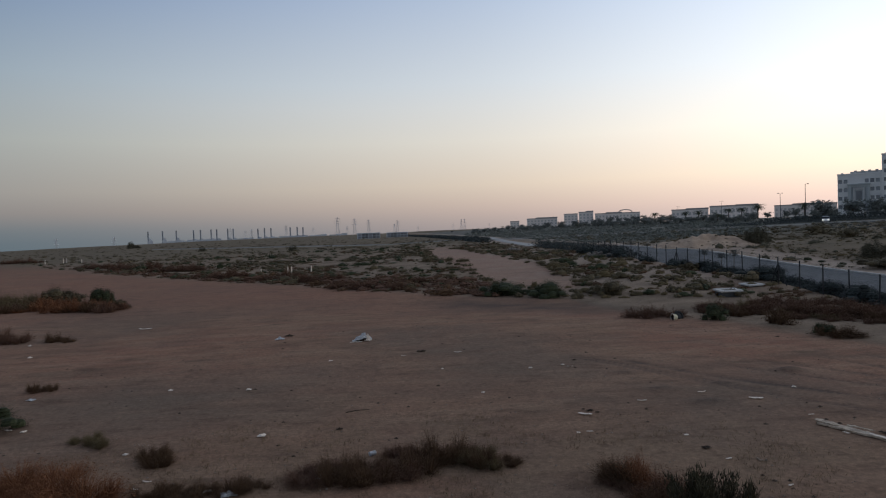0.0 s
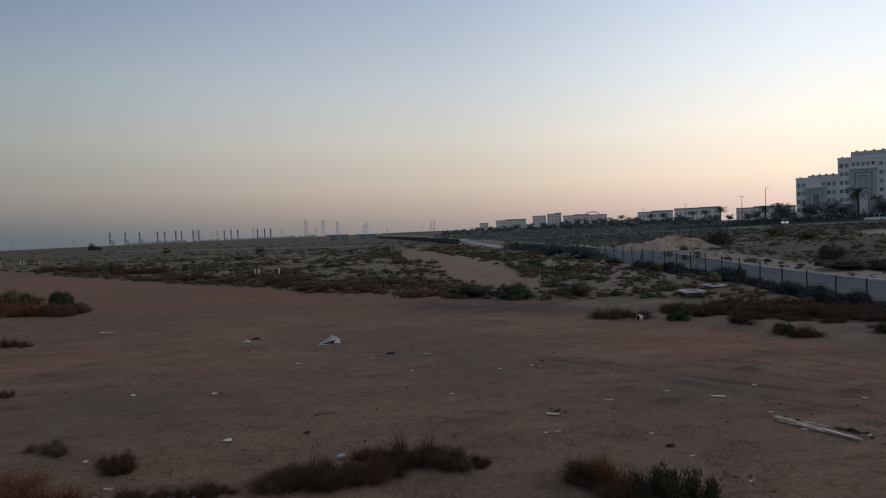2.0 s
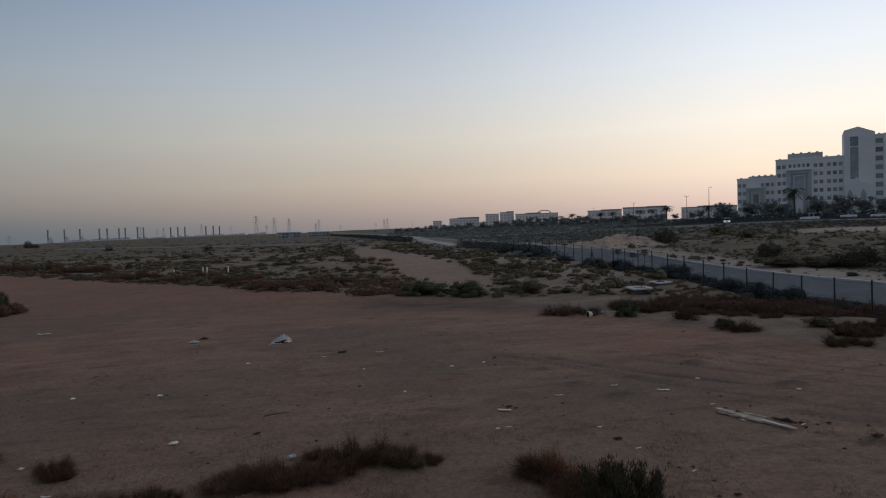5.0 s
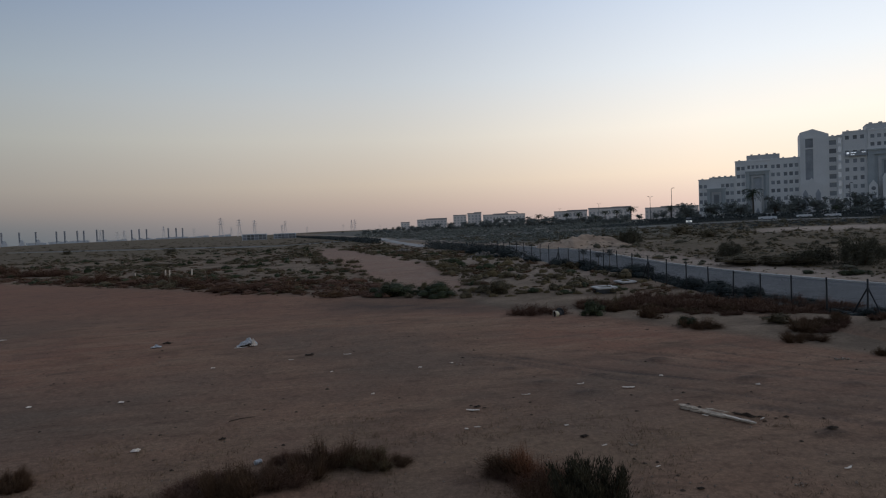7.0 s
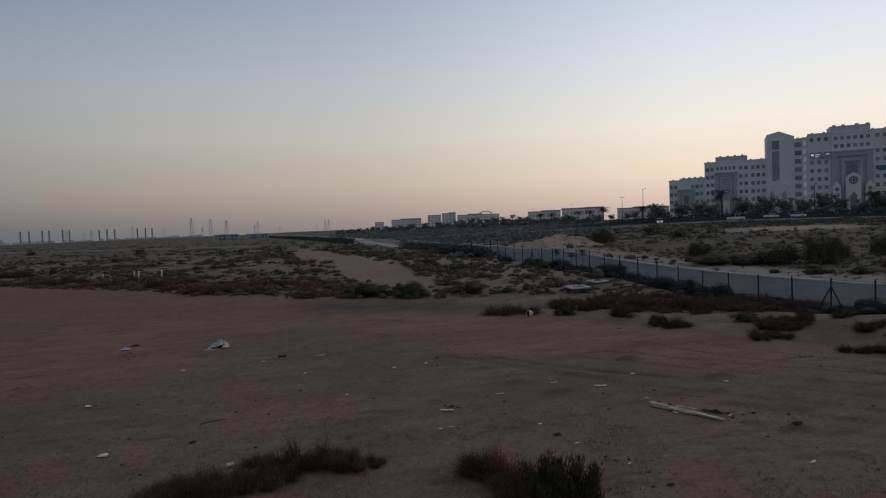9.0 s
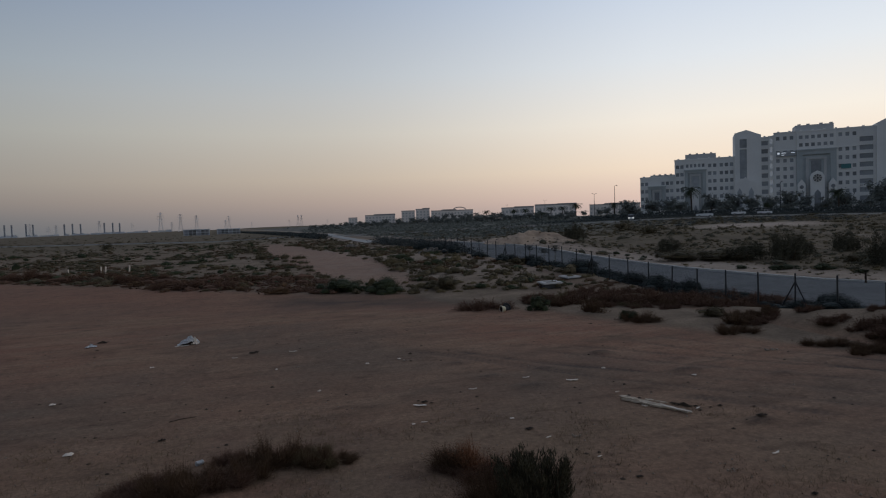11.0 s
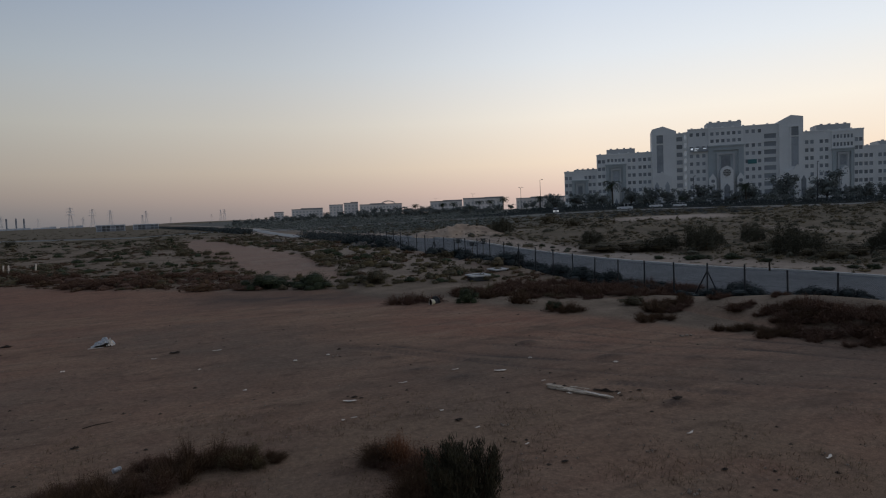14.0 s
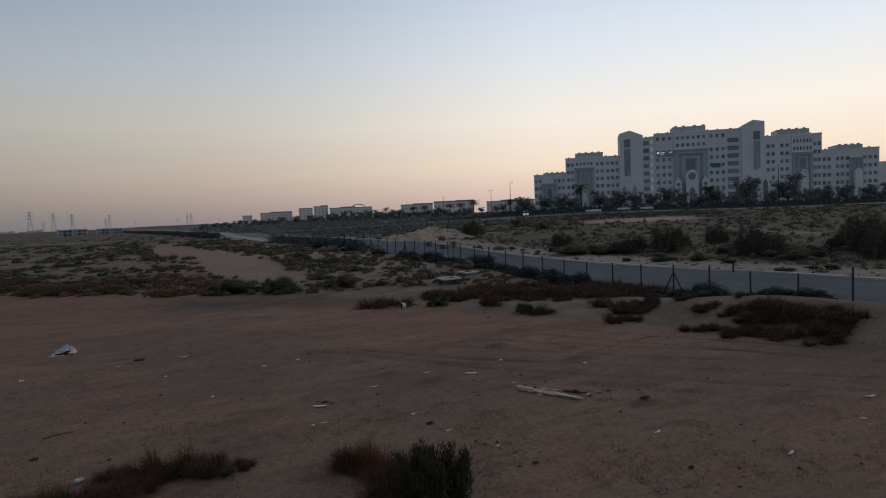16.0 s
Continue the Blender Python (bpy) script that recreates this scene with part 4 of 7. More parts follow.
def bush_meshes(seed, kind, leaves_n=4000, size=0.03):
    """A rounded bush one metre wide and one high: several leafy domes grown into one another."""
    rng = random.Random(seed)
    twigs, leaves = Geo(), Geo()
    lobes = [(rng.uniform(-0.08, 0.08), rng.uniform(-0.08, 0.08), 0.4, 0.27, 0.46)]
    for k in range(11):
        a, d = k * 0.57 + rng.uniform(-0.3, 0.3), rng.uniform(0.12, 0.4)
        rz = rng.uniform(0.16, 0.4) * (1.2 - d)
        lobes.append((d * math.cos(a), d * math.sin(a), rng.uniform(0.08, 0.5) * (1.25 - d), rng.uniform(0.11, 0.2), rz))
    for x, y, z, rx, rz in lobes:
        lobe_core(leaves, (x, y, z), rx * 0.72, rz * 0.76)
    for _ in range(leaves_n):
        x, y, z, rx, rz = lobes[rng.randrange(12)] if rng.random() > 0.15 else lobes[0]
        d = Vector((rng.gauss(0, 1), rng.gauss(0, 1), rng.gauss(0.25, 1))).normalized()
        k = rng.uniform(0.68, 1.0) + 0.4 * rng.random() ** 4
        p = Vector((x + d.x * rx * k, y + d.y * rx * k, max(0.01, z + d.z * rz * k)))
        u = (d + Vector((rng.uniform(-1, 1), rng.uniform(-1, 1), rng.uniform(-1, 1)))).normalized() * size * rng.uniform(0.6, 1.4)
        w = u.orthogonal().normalized() * size * 0.4
        leaves.add([p - w, p + w, p + u], [(0, 1, 2)])
    for _ in range(60):
        a, d = rng.uniform(0, 6.28), rng.uniform(0.1, 0.42)
        tip = Vector((d * math.cos(a), d * math.sin(a), rng.uniform(0.3, 1.0) * (1 - d)))
        twigs.tube((tip.x * 0.2, tip.y * 0.2, 0), tip, 0.006, 0.002, 4, caps=False)
    return twigs.mesh("twig_frame", LEAF[kind]), leaves.mesh("foliage", LEAF[kind])


def shrub_meshes(seed, kind, few=1.0):
    """A dry shrub one metre wide and one high: stiff twigs from a few roots, and small leaves towards their ends."""
    rng = random.Random(seed)
    twigs, leaves = Geo(), Geo()
    lobes = [(rng.uniform(-0.36, 0.36), rng.uniform(-0.36, 0.36), rng.uniform(0.45, 1.0), rng.uniform(0.16, 0.27)) for _ in range(10)]
    ends = []
    for _ in range(int(few * {"dry": 1900, "red": 1900, "sage": 1900, "rust": 1900}[kind])):
        cx, cy, top, r = lobes[rng.randrange(len(lobes))]
        a, k = rng.uniform(0, 6.28), math.sqrt(rng.random())
        root = Vector((cx * 0.7 + rng.uniform(-0.05, 0.05), cy * 0.7 + rng.uniform(-0.05, 0.05), 0))
        tip = Vector((cx + math.cos(a) * k * r, cy + math.sin(a) * k * r, top * (1 - 0.6 * k * k) * rng.uniform(0.35, 1.0)))
        mid = root.lerp(tip, 0.5) + Vector((rng.uniform(-0.05, 0.05), rng.uniform(-0.05, 0.05), rng.uniform(0.0, 0.08)))
        side = Vector((rng.uniform(-1, 1), rng.uniform(-1, 1), 0.2)).normalized() * 0.0045 / few ** 0.6
        twigs.add([root - side, root + side, tip], [(0, 1, 2)])
        ends.append((mid, tip))

    def somewhere():
        m, t = ends[rng.randrange(len(ends))]
        return m.lerp(t, rng.uniform(0.0, 1.05)) + Vector((rng.uniform(-1, 1), rng.uniform(-1, 1), rng.uniform(-1, 1))) * 0.04

    leaf_quads(leaves, rng, int(few * {"dry": 4300, "red": 3900, "sage": 4300, "rust": 4300}[kind]), somewhere, {"dry": 0.022, "red": 0.025, "sage": 0.022, "rust": 0.022}[kind] / few ** 0.5)
    return twigs.mesh("twig_frame", LEAF[kind]), leaves.mesh("foliage", LEAF[kind])


ROUND = ("green", "olive", "salt")
def blade_meshes(seed):
    """A dense upright bush of dark blades, one metre wide and one high."""
    rng = random.Random(seed)
    twigs, leaves = Geo(), Geo()
    sprays = [(0.34 * math.sqrt(rng.random()), rng.uniform(0, 6.28), rng.uniform(0.72, 1.02)) for _ in range(46)]
    for d, a, top in sprays:
        cx, cy, top = d * math.cos(a), d * math.sin(a), top * (1.0 - 0.9 * d * d)
        for _ in range(310):
            z0 = top * rng.uniform(0, 0.85)
            k = 0.8 + 0.45 * z0
            p = Vector((cx * k + rng.gauss(0, 0.03), cy * k + rng.gauss(0, 0.03), z0))
            up = Vector((cx * 0.5 + rng.gauss(0, 0.3), cy * 0.5 + rng.gauss(0, 0.3), 1.0)).normalized() * rng.uniform(0.04, 0.1)
            side = up.orthogonal().normalized() * 0.0055
            side.rotate(Matrix.Rotation(rng.uniform(0, 6.28), 3, up.normalized()))
            leaves.add([p - side, p + side, p + up], [(0, 1, 2)])
        twigs.tube((cx * 0.5, cy * 0.5, 0), (cx * 1.1, cy * 1.1, top * 0.8), 0.008, 0.003, 4, caps=False)
    return twigs.mesh("twig_frame", LEAF["dry"]), leaves.mesh("foliage", LEAF["blade"])


def feathery_meshes(seed):
    """A tall soft bush one metre wide and one high: a mass of fine upright sprays with hazy edges."""
    rng = random.Random(seed)
    twigs, leaves = Geo(), Geo()
    lobes = [(0.0, 0.0, 0.3, 1.0)]
    for k in range(9):
        a, d = 0.7 * k + rng.uniform(-0.3, 0.3), rng.uniform(0.14, 0.33)
        lobes.append((d * math.cos(a), d * math.sin(a), rng.uniform(0.13, 0.2), rng.uniform(0.5, 0.95) * (1.15 - d)))
    for x, y, r, top in lobes:
        lobe_core(leaves, (x, y, top * 0.32), r * 0.36, top * 0.36)
        twigs.tube((x * 0.4, y * 0.4, -0.02), (x, y, top * 0.7), 0.012, 0.004, 5, caps=False)
    for _ in range(7500):
        x, y, r, top = lobes[rng.randrange(len(lobes))]
        a, k = rng.uniform(0, 6.28), min(1.5, abs(rng.gauss(0, 0.62)))
        z = top * (1 - 0.55 * k * k * 0.7) * rng.random() ** 0.7
        p = Vector((x + math.cos(a) * r * k, y + math.sin(a) * r * k, max(0.0, z)))
        up = Vector((math.cos(a) * 0.45 + rng.gauss(0, 0.35), math.sin(a) * 0.45 + rng.gauss(0, 0.35), 1.0)).normalized() * rng.uniform(0.03, 0.085)
        side = up.orthogonal().normalized() * 0.0056
        side.rotate(Matrix.Rotation(rng.uniform(0, 6.28), 3, up.normalized()))
        leaves.add([p - side, p + side, p + up], [(0, 1, 2)])
    return twigs.mesh("twig_frame", LEAF["dry"]), leaves.mesh("foliage", LEAF["feathery"])


SHRUBS = {k: [blade_meshes(31 + i) if k == "blade" else bush_meshes(11 * i + len(k), k) if k in ROUND else shrub_meshes(11 * i + len(k), k) for i in range(4)] for k in LEAF if k not in ("feathery", "straw")}
FAR_SHRUBS = {k: [bush_meshes(11 * i + len(k), k, 1300, 0.05) if k in ROUND else shrub_meshes(11 * i + len(k), k, 0.25) for i in range(4)] for k in LEAF if k not in ("blade", "straw", "feathery")}
BIG_SHRUBS = {k: [shrub_meshes(5 + 11 * i + len(k), k, 0.85) for i in range(3)] for k in ("dry", "red", "sage")}
BUSHES = {k: [bush_meshes(70 + 3 * i + len(k), k, 4200, 0.022) for i in range(3)] for k in ROUND}
BUSHES["feathery"] = SHRUBS["feathery"] = [feathery_meshes(90 + i) for i in range(4)]
SHRUB_LABEL = {"dry": "low dry brown desert shrub on the sand", "red": "rust-brown dry saltbush clump on the sand", "green": "dark green rounded desert shrub on the sand",
               "olive": "olive-green desert shrub on the sand", "salt": "dark grey-green bush grown up by the fence", "blade": "dense dark green upright shrub on the sand", "feathery": "tall soft brown-olive bush on the sandy slope", "sage": "tawny olive dry shrub on the sand", "rust": "orange-brown dry shrub on the near sand"}
shrub_rng = random.Random(4)


def thicket(name, label, bulk):
    """Many small shrubs that nobody could count, as one mesh."""
    vs, fs, slots, k = [], [], [], 0
    mats = []
    for m, pair in bulk:
        for me in pair:
            co = np.empty(3 * len(me.vertices))
            me.vertices.foreach_get("co", co)
            r = np.array(m)
            vs.append(co.reshape(-1, 3) @ r[:3, :3].T + r[:3, 3])
            fs.extend(tuple(v + k for v in p.vertices) for p in me.polygons)
            if me.materials[0] not in mats:
                mats.append(me.materials[0])
            slots.extend([mats.index(me.materials[0])] * len(me.polygons))
            k += len(me.vertices)
    out = bpy.data.meshes.new(name)
    out.from_pydata(np.concatenate(vs).tolist(), [], fs)
    for m in mats:
        out.materials.append(m)
    out.polygons.foreach_set("material_index", slots)
    tagged(new(name, out), label, "thicket", kind="stuff")


def shrub(x, y, w, h, kind, bulk=None):
    """One shrub, or a drift of several where it is much wider than high."""
    n = max(1, round(w / ((2.4 if kind in BUSHES else 1.25) * h)))
    for i in range(n):
        px, py = x + (w * ((i + 0.5) / n - 0.5)) * 0.9 + shrub_rng.uniform(-0.15, 0.15) * w / n, y + shrub_rng.uniform(-0.6, 0.8) * w / n * (n > 1)
        ww, hh = w / n * (0.85 if n == 1 and kind in BUSHES else 1.15 if n == 1 else shrub_rng.uniform(1.25, 2.0)), h * (shrub_rng.uniform(0.85, 1.05) if kind in BUSHES else shrub_rng.uniform(0.55, 1.2))
        far = math.hypot(px, py) > 27 and kind in FAR_SHRUBS
        pick = BUSHES[kind] if w > 2.0 and kind in BUSHES else (FAR_SHRUBS if far else SHRUBS)[kind]
        pick = BIG_SHRUBS[kind] if ww > 2.0 and kind in BIG_SHRUBS else pick
        tw, lv = pick[shrub_rng.randrange(len(pick))]
        m = pose(px, py, hgt(px, py) - 0.05 * h, 0, 0, shrub_rng.uniform(0, 360)) @ Matrix.Diagonal((ww * 1.3, ww * 1.3, hh * 1.15, 1))
        if bulk is not None:
            bulk.append((m, FAR_SHRUBS[kind][shrub_rng.randrange(4)]))
            continue
        ob = thing("shrub", SHRUB_LABEL[kind], "shrub", m, "shrubs")
        part("twig_frame", tw, ob)
        part("foliage", lv, ob)


shrub(-2.88, 14.37, 1.56, 0.58, "red")
shrub(-2.03, 14.07, 1.5, 0.7, "dry")
shrub(-1.2, 14.1, 1.1, 0.66, "red")
shrub(-0.55, 14.35, 1.0, 0.66, "dry")
shrub(0.23, 14.6, 1.5, 0.8, "dry")
shrub(0.75, 14.55, 0.9, 0.55, "sage")
shrub(1.38, 14.41, 0.63, 0.50, "dry")
shrub(-1.0, 15.3, 1.0, 0.45, "red")
shrub(-14.05, 18.45, 2.1, 1.05, "green")
shrub(-7.36, 15.34, 0.84, 0.42, "dry")
shrub(-9.75, 17.13, 1.07, 0.36, "sage")
shrub(-15.30, 23.53, 1.21, 0.38, "dry")
shrub(-22.3, 35.4, 0.8, 0.95, "dry")
shrub(-21.5, 35.45, 1.2, 0.4, "dry")
shrub(-24.3, 35.3, 1.3, 1.15, "red")
shrub(-25.4, 35.2, 1.2, 1.05, "red")
shrub(-8.93, 13.43, 2.91, 0.73, "rust")
shrub(-4.82, 13.24, 1.52, 0.42, "dry")
shrub(-6.12, 13.46, 1.3, 0.4, "dry")
shrub(-36.0, 58.6, 3.0, 1.7, "olive")
shrub(-34.4, 58.3, 2.0, 1.3, "olive")
shrub(-39.2, 58.6, 3.4, 1.7, "sage")
shrub(-41.6, 57.6, 3.6, 1.9, "sage")
shrub(-31.6, 57.4, 1.7, 1.75, "green")
shrub(-30.3, 56.6, 1.5, 1.5, "green")
shrub(-27.03, 52.04, 1.48, 0.85, "olive")
shrub(12.32, 35.93, 2.87, 0.75, "red")
shrub(17.77, 29.10, 1.11, 0.55, "green")
shrub(4.46, 50.44, 3.47, 1.37, "green")
shrub(7.83, 48.22, 3.08, 1.32, "green")
shrub(12.32, 47.42, 2.30, 1.32, "olive")
shrub(21.48, 25.70, 1.51, 0.84, "dry")
shrub(23.34, 19.38, 0.93, 0.44, "dry")
shrub(-8.37, 59.30, 4.86, 0.97, "red")
shrub(-4.48, 57.42, 3.11, 0.83, "red")
shrub(-3.64, 61.05, 3.31, 0.77, "red")
shrub(-13.18, 67.67, 4.97, 1.37, "red")
shrub(-20.70, 77.60, 5.79, 1.45, "red")
shrub(-30.00, 86.29, 5.76, 1.65, "red")
shrub(-45.83, 109.34, 9.61, 2.14, "red")
shrub(-59.80, 121.78, 9.78, 2.20, "red")
shrub(-75.03, 133.27, 8.27, 1.65, "red")
shrub(-132.70, 195.31, 12.76, 2.13, "red")
shrub(14.92, 34.31, 1.35, 1.01, "green")
shrub(25.95, 50.53, 3.75, 1.40, "salt")
shrub(25.58, 55.52, 2.34, 0.79, "salt")
shrub(26.46, 43.74, 2.89, 1.25, "salt")
shrub(26.72, 40.21, 2.73, 1.13, "salt")
shrub(26.96, 37.01, 2.16, 1.22, "salt")
shrub(27.19, 33.96, 3.00, 0.55, "salt")
shrub(26.76, 39.73, 1.49, 0.71, "salt")
shrub(27.77, 26.18, 2.74, 1.08, "salt")
shrub(27.47, 30.13, 2.05, 0.39, "salt")
shrub(27.59, 28.53, 2.22, 0.54, "salt")
shrub(28.21, 20.19, 1.49, 0.58, "salt")
shrub(28.11, 21.60, 2.21, 0.37, "salt")
shrub(28.27, 19.43, 1.28, 0.29, "salt")
shrub(27.81, 25.57, 1.42, 0.64, "salt")
shrub(25.21, 60.42, 2.51, 0.91, "salt")
shrub(25.66, 54.45, 1.33, 0.64, "salt")
shrub(25.34, 58.77, 1.19, 0.55, "salt")
shrub(50.4, 99.6, 4.3, 3.2, "feathery")
shrub(49.63, 72.51, 3.9, 2.2, "feathery")
shrub(47.51, 61.79, 5.76, 1.47, "olive")
shrub(51.03, 59.54, 5.4, 2.0, "feathery")
shrub(53.6, 56.3, 4.6, 3.2, "feathery")
shrub(59.41, 60.46, 3.4, 2.4, "feathery")
shrub(65.76, 60.65, 3.7, 2.3, "feathery")
shrub(55.23, 46.69, 5.0, 3.5, "feathery")
shrub(55.74, 44.38, 3.4, 2.5, "feathery")
shrub(44.16, 52.40, 1.36, 0.43, "green")
shrub(46.05, 49.64, 2.32, 0.55, "green")
shrub(47.84, 46.48, 1.98, 0.66, "green")
shrub(47.73, 42.30, 1.26, 0.46, "green")
shrub(46.91, 33.42, 1.14, 0.36, "green")
shrub(47.30, 32.26, 1.39, 0.41, "green")
shrub(56.58, 41.18, 5.17, 1.39, "olive")
shrub(55.89, 50.31, 2.24, 1.02, "olive")
shrub(43.94, 68.97, 0.81, 0.29, "green")
shrub(43.60, 72.10, 0.99, 0.30, "green")
shrub(43.10, 74.48, 1.01, 0.39, "green")
shrub(46.86, 65.82, 1.16, 0.36, "green")
shrub(44.50, 34.38, 1.37, 0.25, "green")
shrub(16.21, 37.86, 2.23, 0.82, "red")
shrub(17.28, 36.57, 2.00, 0.91, "red")
shrub(19.12, 36.47, 1.82, 0.82, "red")
shrub(20.36, 35.23, 2.02, 1.10, "red")
shrub(21.31, 34.09, 2.17, 0.98, "red")
shrub(21.88, 32.73, 1.17, 0.57, "red")
shrub(16.86, 31.80, 1.43, 0.91, "dry")
shrub(18.01, 27.76, 1.79, 0.75, "dry")
shrub(17.63, 29.43, 0.83, 0.46, "green")
shrub(21.66, 39.05, 2.65, 0.64, "red")
shrub(20.46, 40.29, 2.24, 0.65, "red")
shrub(23.77, 38.75, 2.25, 0.66, "red")
shrub(24.72, 33.87, 2.27, 0.94, "red")
shrub(26.86, 33.84, 2.34, 1.05, "red")
shrub(27.19, 31.92, 2.27, 1.02, "red")
shrub(22.10, 27.86, 1.57, 0.61, "olive")
shrub(21.84, 26.06, 1.35, 0.67, "dry")
shrub(20.11, 24.18, 2.01, 0.54, "dry")
shrub(28.36, 30.88, 2.49, 0.83, "red")
shrub(27.97, 28.38, 1.97, 0.57, "red")
shrub(23.65, 22.58, 0.97, 0.47, "dry")
shrub(23.79, 22.14, 1.29, 0.64, "red")
shrub(23.99, 20.48, 2.02, 0.85, "red")
shrub(24.09, 19.04, 1.96, 0.91, "red")
shrub(24.31, 17.84, 2.09, 1.03, "red")
shrub(24.40, 16.64, 1.89, 1.01, "red")
shrub(23.44, 19.26, 1.04, 0.44, "dry")
shrub(23.11, 16.96, 2.25, 0.77, "red")
shrub(23.26, 15.86, 1.39, 0.84, "red")
shrub(24.02, 32.55, 2.00, 0.80, "red")
shrub(24.36, 30.34, 2.31, 0.88, "red")
shrub(27.52, 31.30, 2.25, 0.83, "red")
shrub(4.15, 10.32, 1.28, 1.32, "blade")
shrub(3.95, 10.90, 1.25, 1.10, "dry")
shrub(3.89, 12.77, 1.2, 0.89, "rust")
shrub(4.07, 12.38, 1.06, 0.94, "red")
shrub(3.52, 13.05, 0.73, 0.49, "red")
shrub(3.89, 13.41, 1.13, 0.63, "dry")
brown, grey, ruddy_mass = [], [], []
# the long rust-brown mass out on the lot
for k in range(46):
    x = -26.6 - 14.5 * shrub_rng.random()
    y = 49.6 + 0.16 * (-26.6 - x) + shrub_rng.uniform(0.0, 1.0) * (2.5 + 0.28 * (-26.6 - x))
    shrub(x, y, shrub_rng.uniform(1.3, 2.2), shrub_rng.uniform(0.8, 1.35), ("rust", "red", "rust", "dry")[k % 4] if x > -35 else ("red", "sage", "dry")[k % 3], ruddy_mass)
thicket("thicket", "long mass of rust-brown dry saltbush out on the bare lot", ruddy_mass)
# the broad brown thicket before the fence
for k in range(44):
    x = 15.8 + 10.2 * shrub_rng.random()
    y = 37.6 - 0.58 * (x - 16) + shrub_rng.uniform(-2.2, 2.6)
    shrub(x, y, shrub_rng.uniform(0.9, 1.5), shrub_rng.uniform(0.4, 0.72), ("red", "dry", "sage", "dry", "red")[k % 5], brown)
thicket("thicket", "broad low thicket of dry brown saltbush before the fence", brown)
# low wispy mats where the fence comes near
for k in range(16):
    y = 15.5 + 5.0 * shrub_rng.random()
    shrub(25.6 - 0.12 * y + shrub_rng.uniform(-1.3, 1.7), y, shrub_rng.uniform(1.0, 1.9), shrub_rng.uniform(0.25, 0.5), "red" if k % 3 else "dry")
# mats of dry saltbush on the bank before the fence
for k in range(19):
    y = 17.5 + 24 * shrub_rng.random()
    shrub(fence_x(y) - shrub_rng.uniform(1.6, 6.5), y, shrub_rng.uniform(1.0, 1.7), shrub_rng.uniform(0.28, 0.48), "red" if k % 4 else "dry")
# low growth between the fence and the road
for k in range(26):
    y = 20.5 + 1.75 * k + shrub_rng.uniform(-0.7, 0.7)
    if shrub_rng.random() < 0.6:
        shrub(fence_x(y) + shrub_rng.uniform(0.5, 1.5), y, shrub_rng.uniform(1.2, 2.3), shrub_rng.uniform(0.35, 0.75), "salt", grey)
for k in range(30):
    y = 38 + 30 * shrub_rng.random()
    shrub(fence_x(y) + shrub_rng.uniform(0.4, 2.2), y, shrub_rng.uniform(1.2, 2.4), shrub_rng.uniform(0.7, 1.3), "salt", grey)
thicket("thicket", "dark grey-green bushes grown up along the fence", grey)
# bushes further along the fence and up the slope
for y, w, h, k in ((64.0, 2.6, 1.0, "salt"), (71.0, 2.4, 0.9, "salt"), (80.0, 3.0, 1.4, "salt"), (86.0, 3.4, 1.7, "salt"), (92.0, 3.0, 1.5, "salt"), (56.5, 1.6, 0.8, "salt"), (15.0, 1.6, 0.8, "salt"), (60.5, 1.8, 0.8, "olive")):
    shrub(fence_x(y) - 0.9, y, w, h, k)
for az, d, w, h, k in ((57.6, 72, 4.5, 4.0, "feathery"), (56.4, 78, 3.5, 2.6, "feathery"), (53.0, 66, 2.6, 1.2, "olive"), (58.8, 66, 3.4, 2.6, "feathery"), (33.0, 120, 3.0, 1.6, "olive"), (31.0, 140, 4.0, 2.2, "olive"), (60.0, 76, 4.0, 3.0, "olive")):
    x, y = polar(az, d)
    shrub(x, y, w, h, k)


def clump_template(seed, quads, lobes_n, sides):
    """A low rounded mound of fine leaves: a few closed domes with small leaves all over them."""
    fine, core = (100 / quads) ** 0.4, 0.66 if quads > 70 else 0.5
    rng = random.Random(seed)
    g = Geo()
    lobes = [(0, 0, 0.22, 0.3, 0.5)]
    for k in range(lobes_n - 1):
        a, d = 6.28 * k / (lobes_n - 1) + rng.uniform(-0.5, 0.5), rng.uniform(0.14, 0.34)
        lobes.append((d * math.cos(a), d * math.sin(a), rng.uniform(0.05, 0.3), rng.uniform(0.14, 0.22), rng.uniform(0.2, 0.42)))
    for x, y, z, rx, rz in lobes:
        lobe_core(g, (x, y, z), rx * core, rz * (core + 0.08), sides)
    for _ in range(quads):
        x, y, z, rx, rz = lobes[rng.randrange(lobes_n)]
        d = Vector((rng.gauss(0, 1), rng.gauss(0, 1), rng.gauss(0.35, 1))).normalized()
        k = rng.uniform(0.62, 1.0) + 0.75 * rng.random() ** 3
        p = Vector((x + d.x * rx * k, y + d.y * rx * k, max(0.0, z + d.z * rz * k * (0.75 if k > 1.1 else 1.0))))
        u = (d * 0.7 + Vector((rng.uniform(-1, 1), rng.uniform(-1, 1), rng.uniform(-0.4, 1.2)))).normalized() * rng.uniform(0.05, 0.13) * fine
        w = u.orthogonal().normalized() * rng.uniform(0.018, 0.036) * fine
        g.add([p - w, p + w, p + u], [(0, 1, 2)])
    return [tuple(v) for v in g.v], g.f


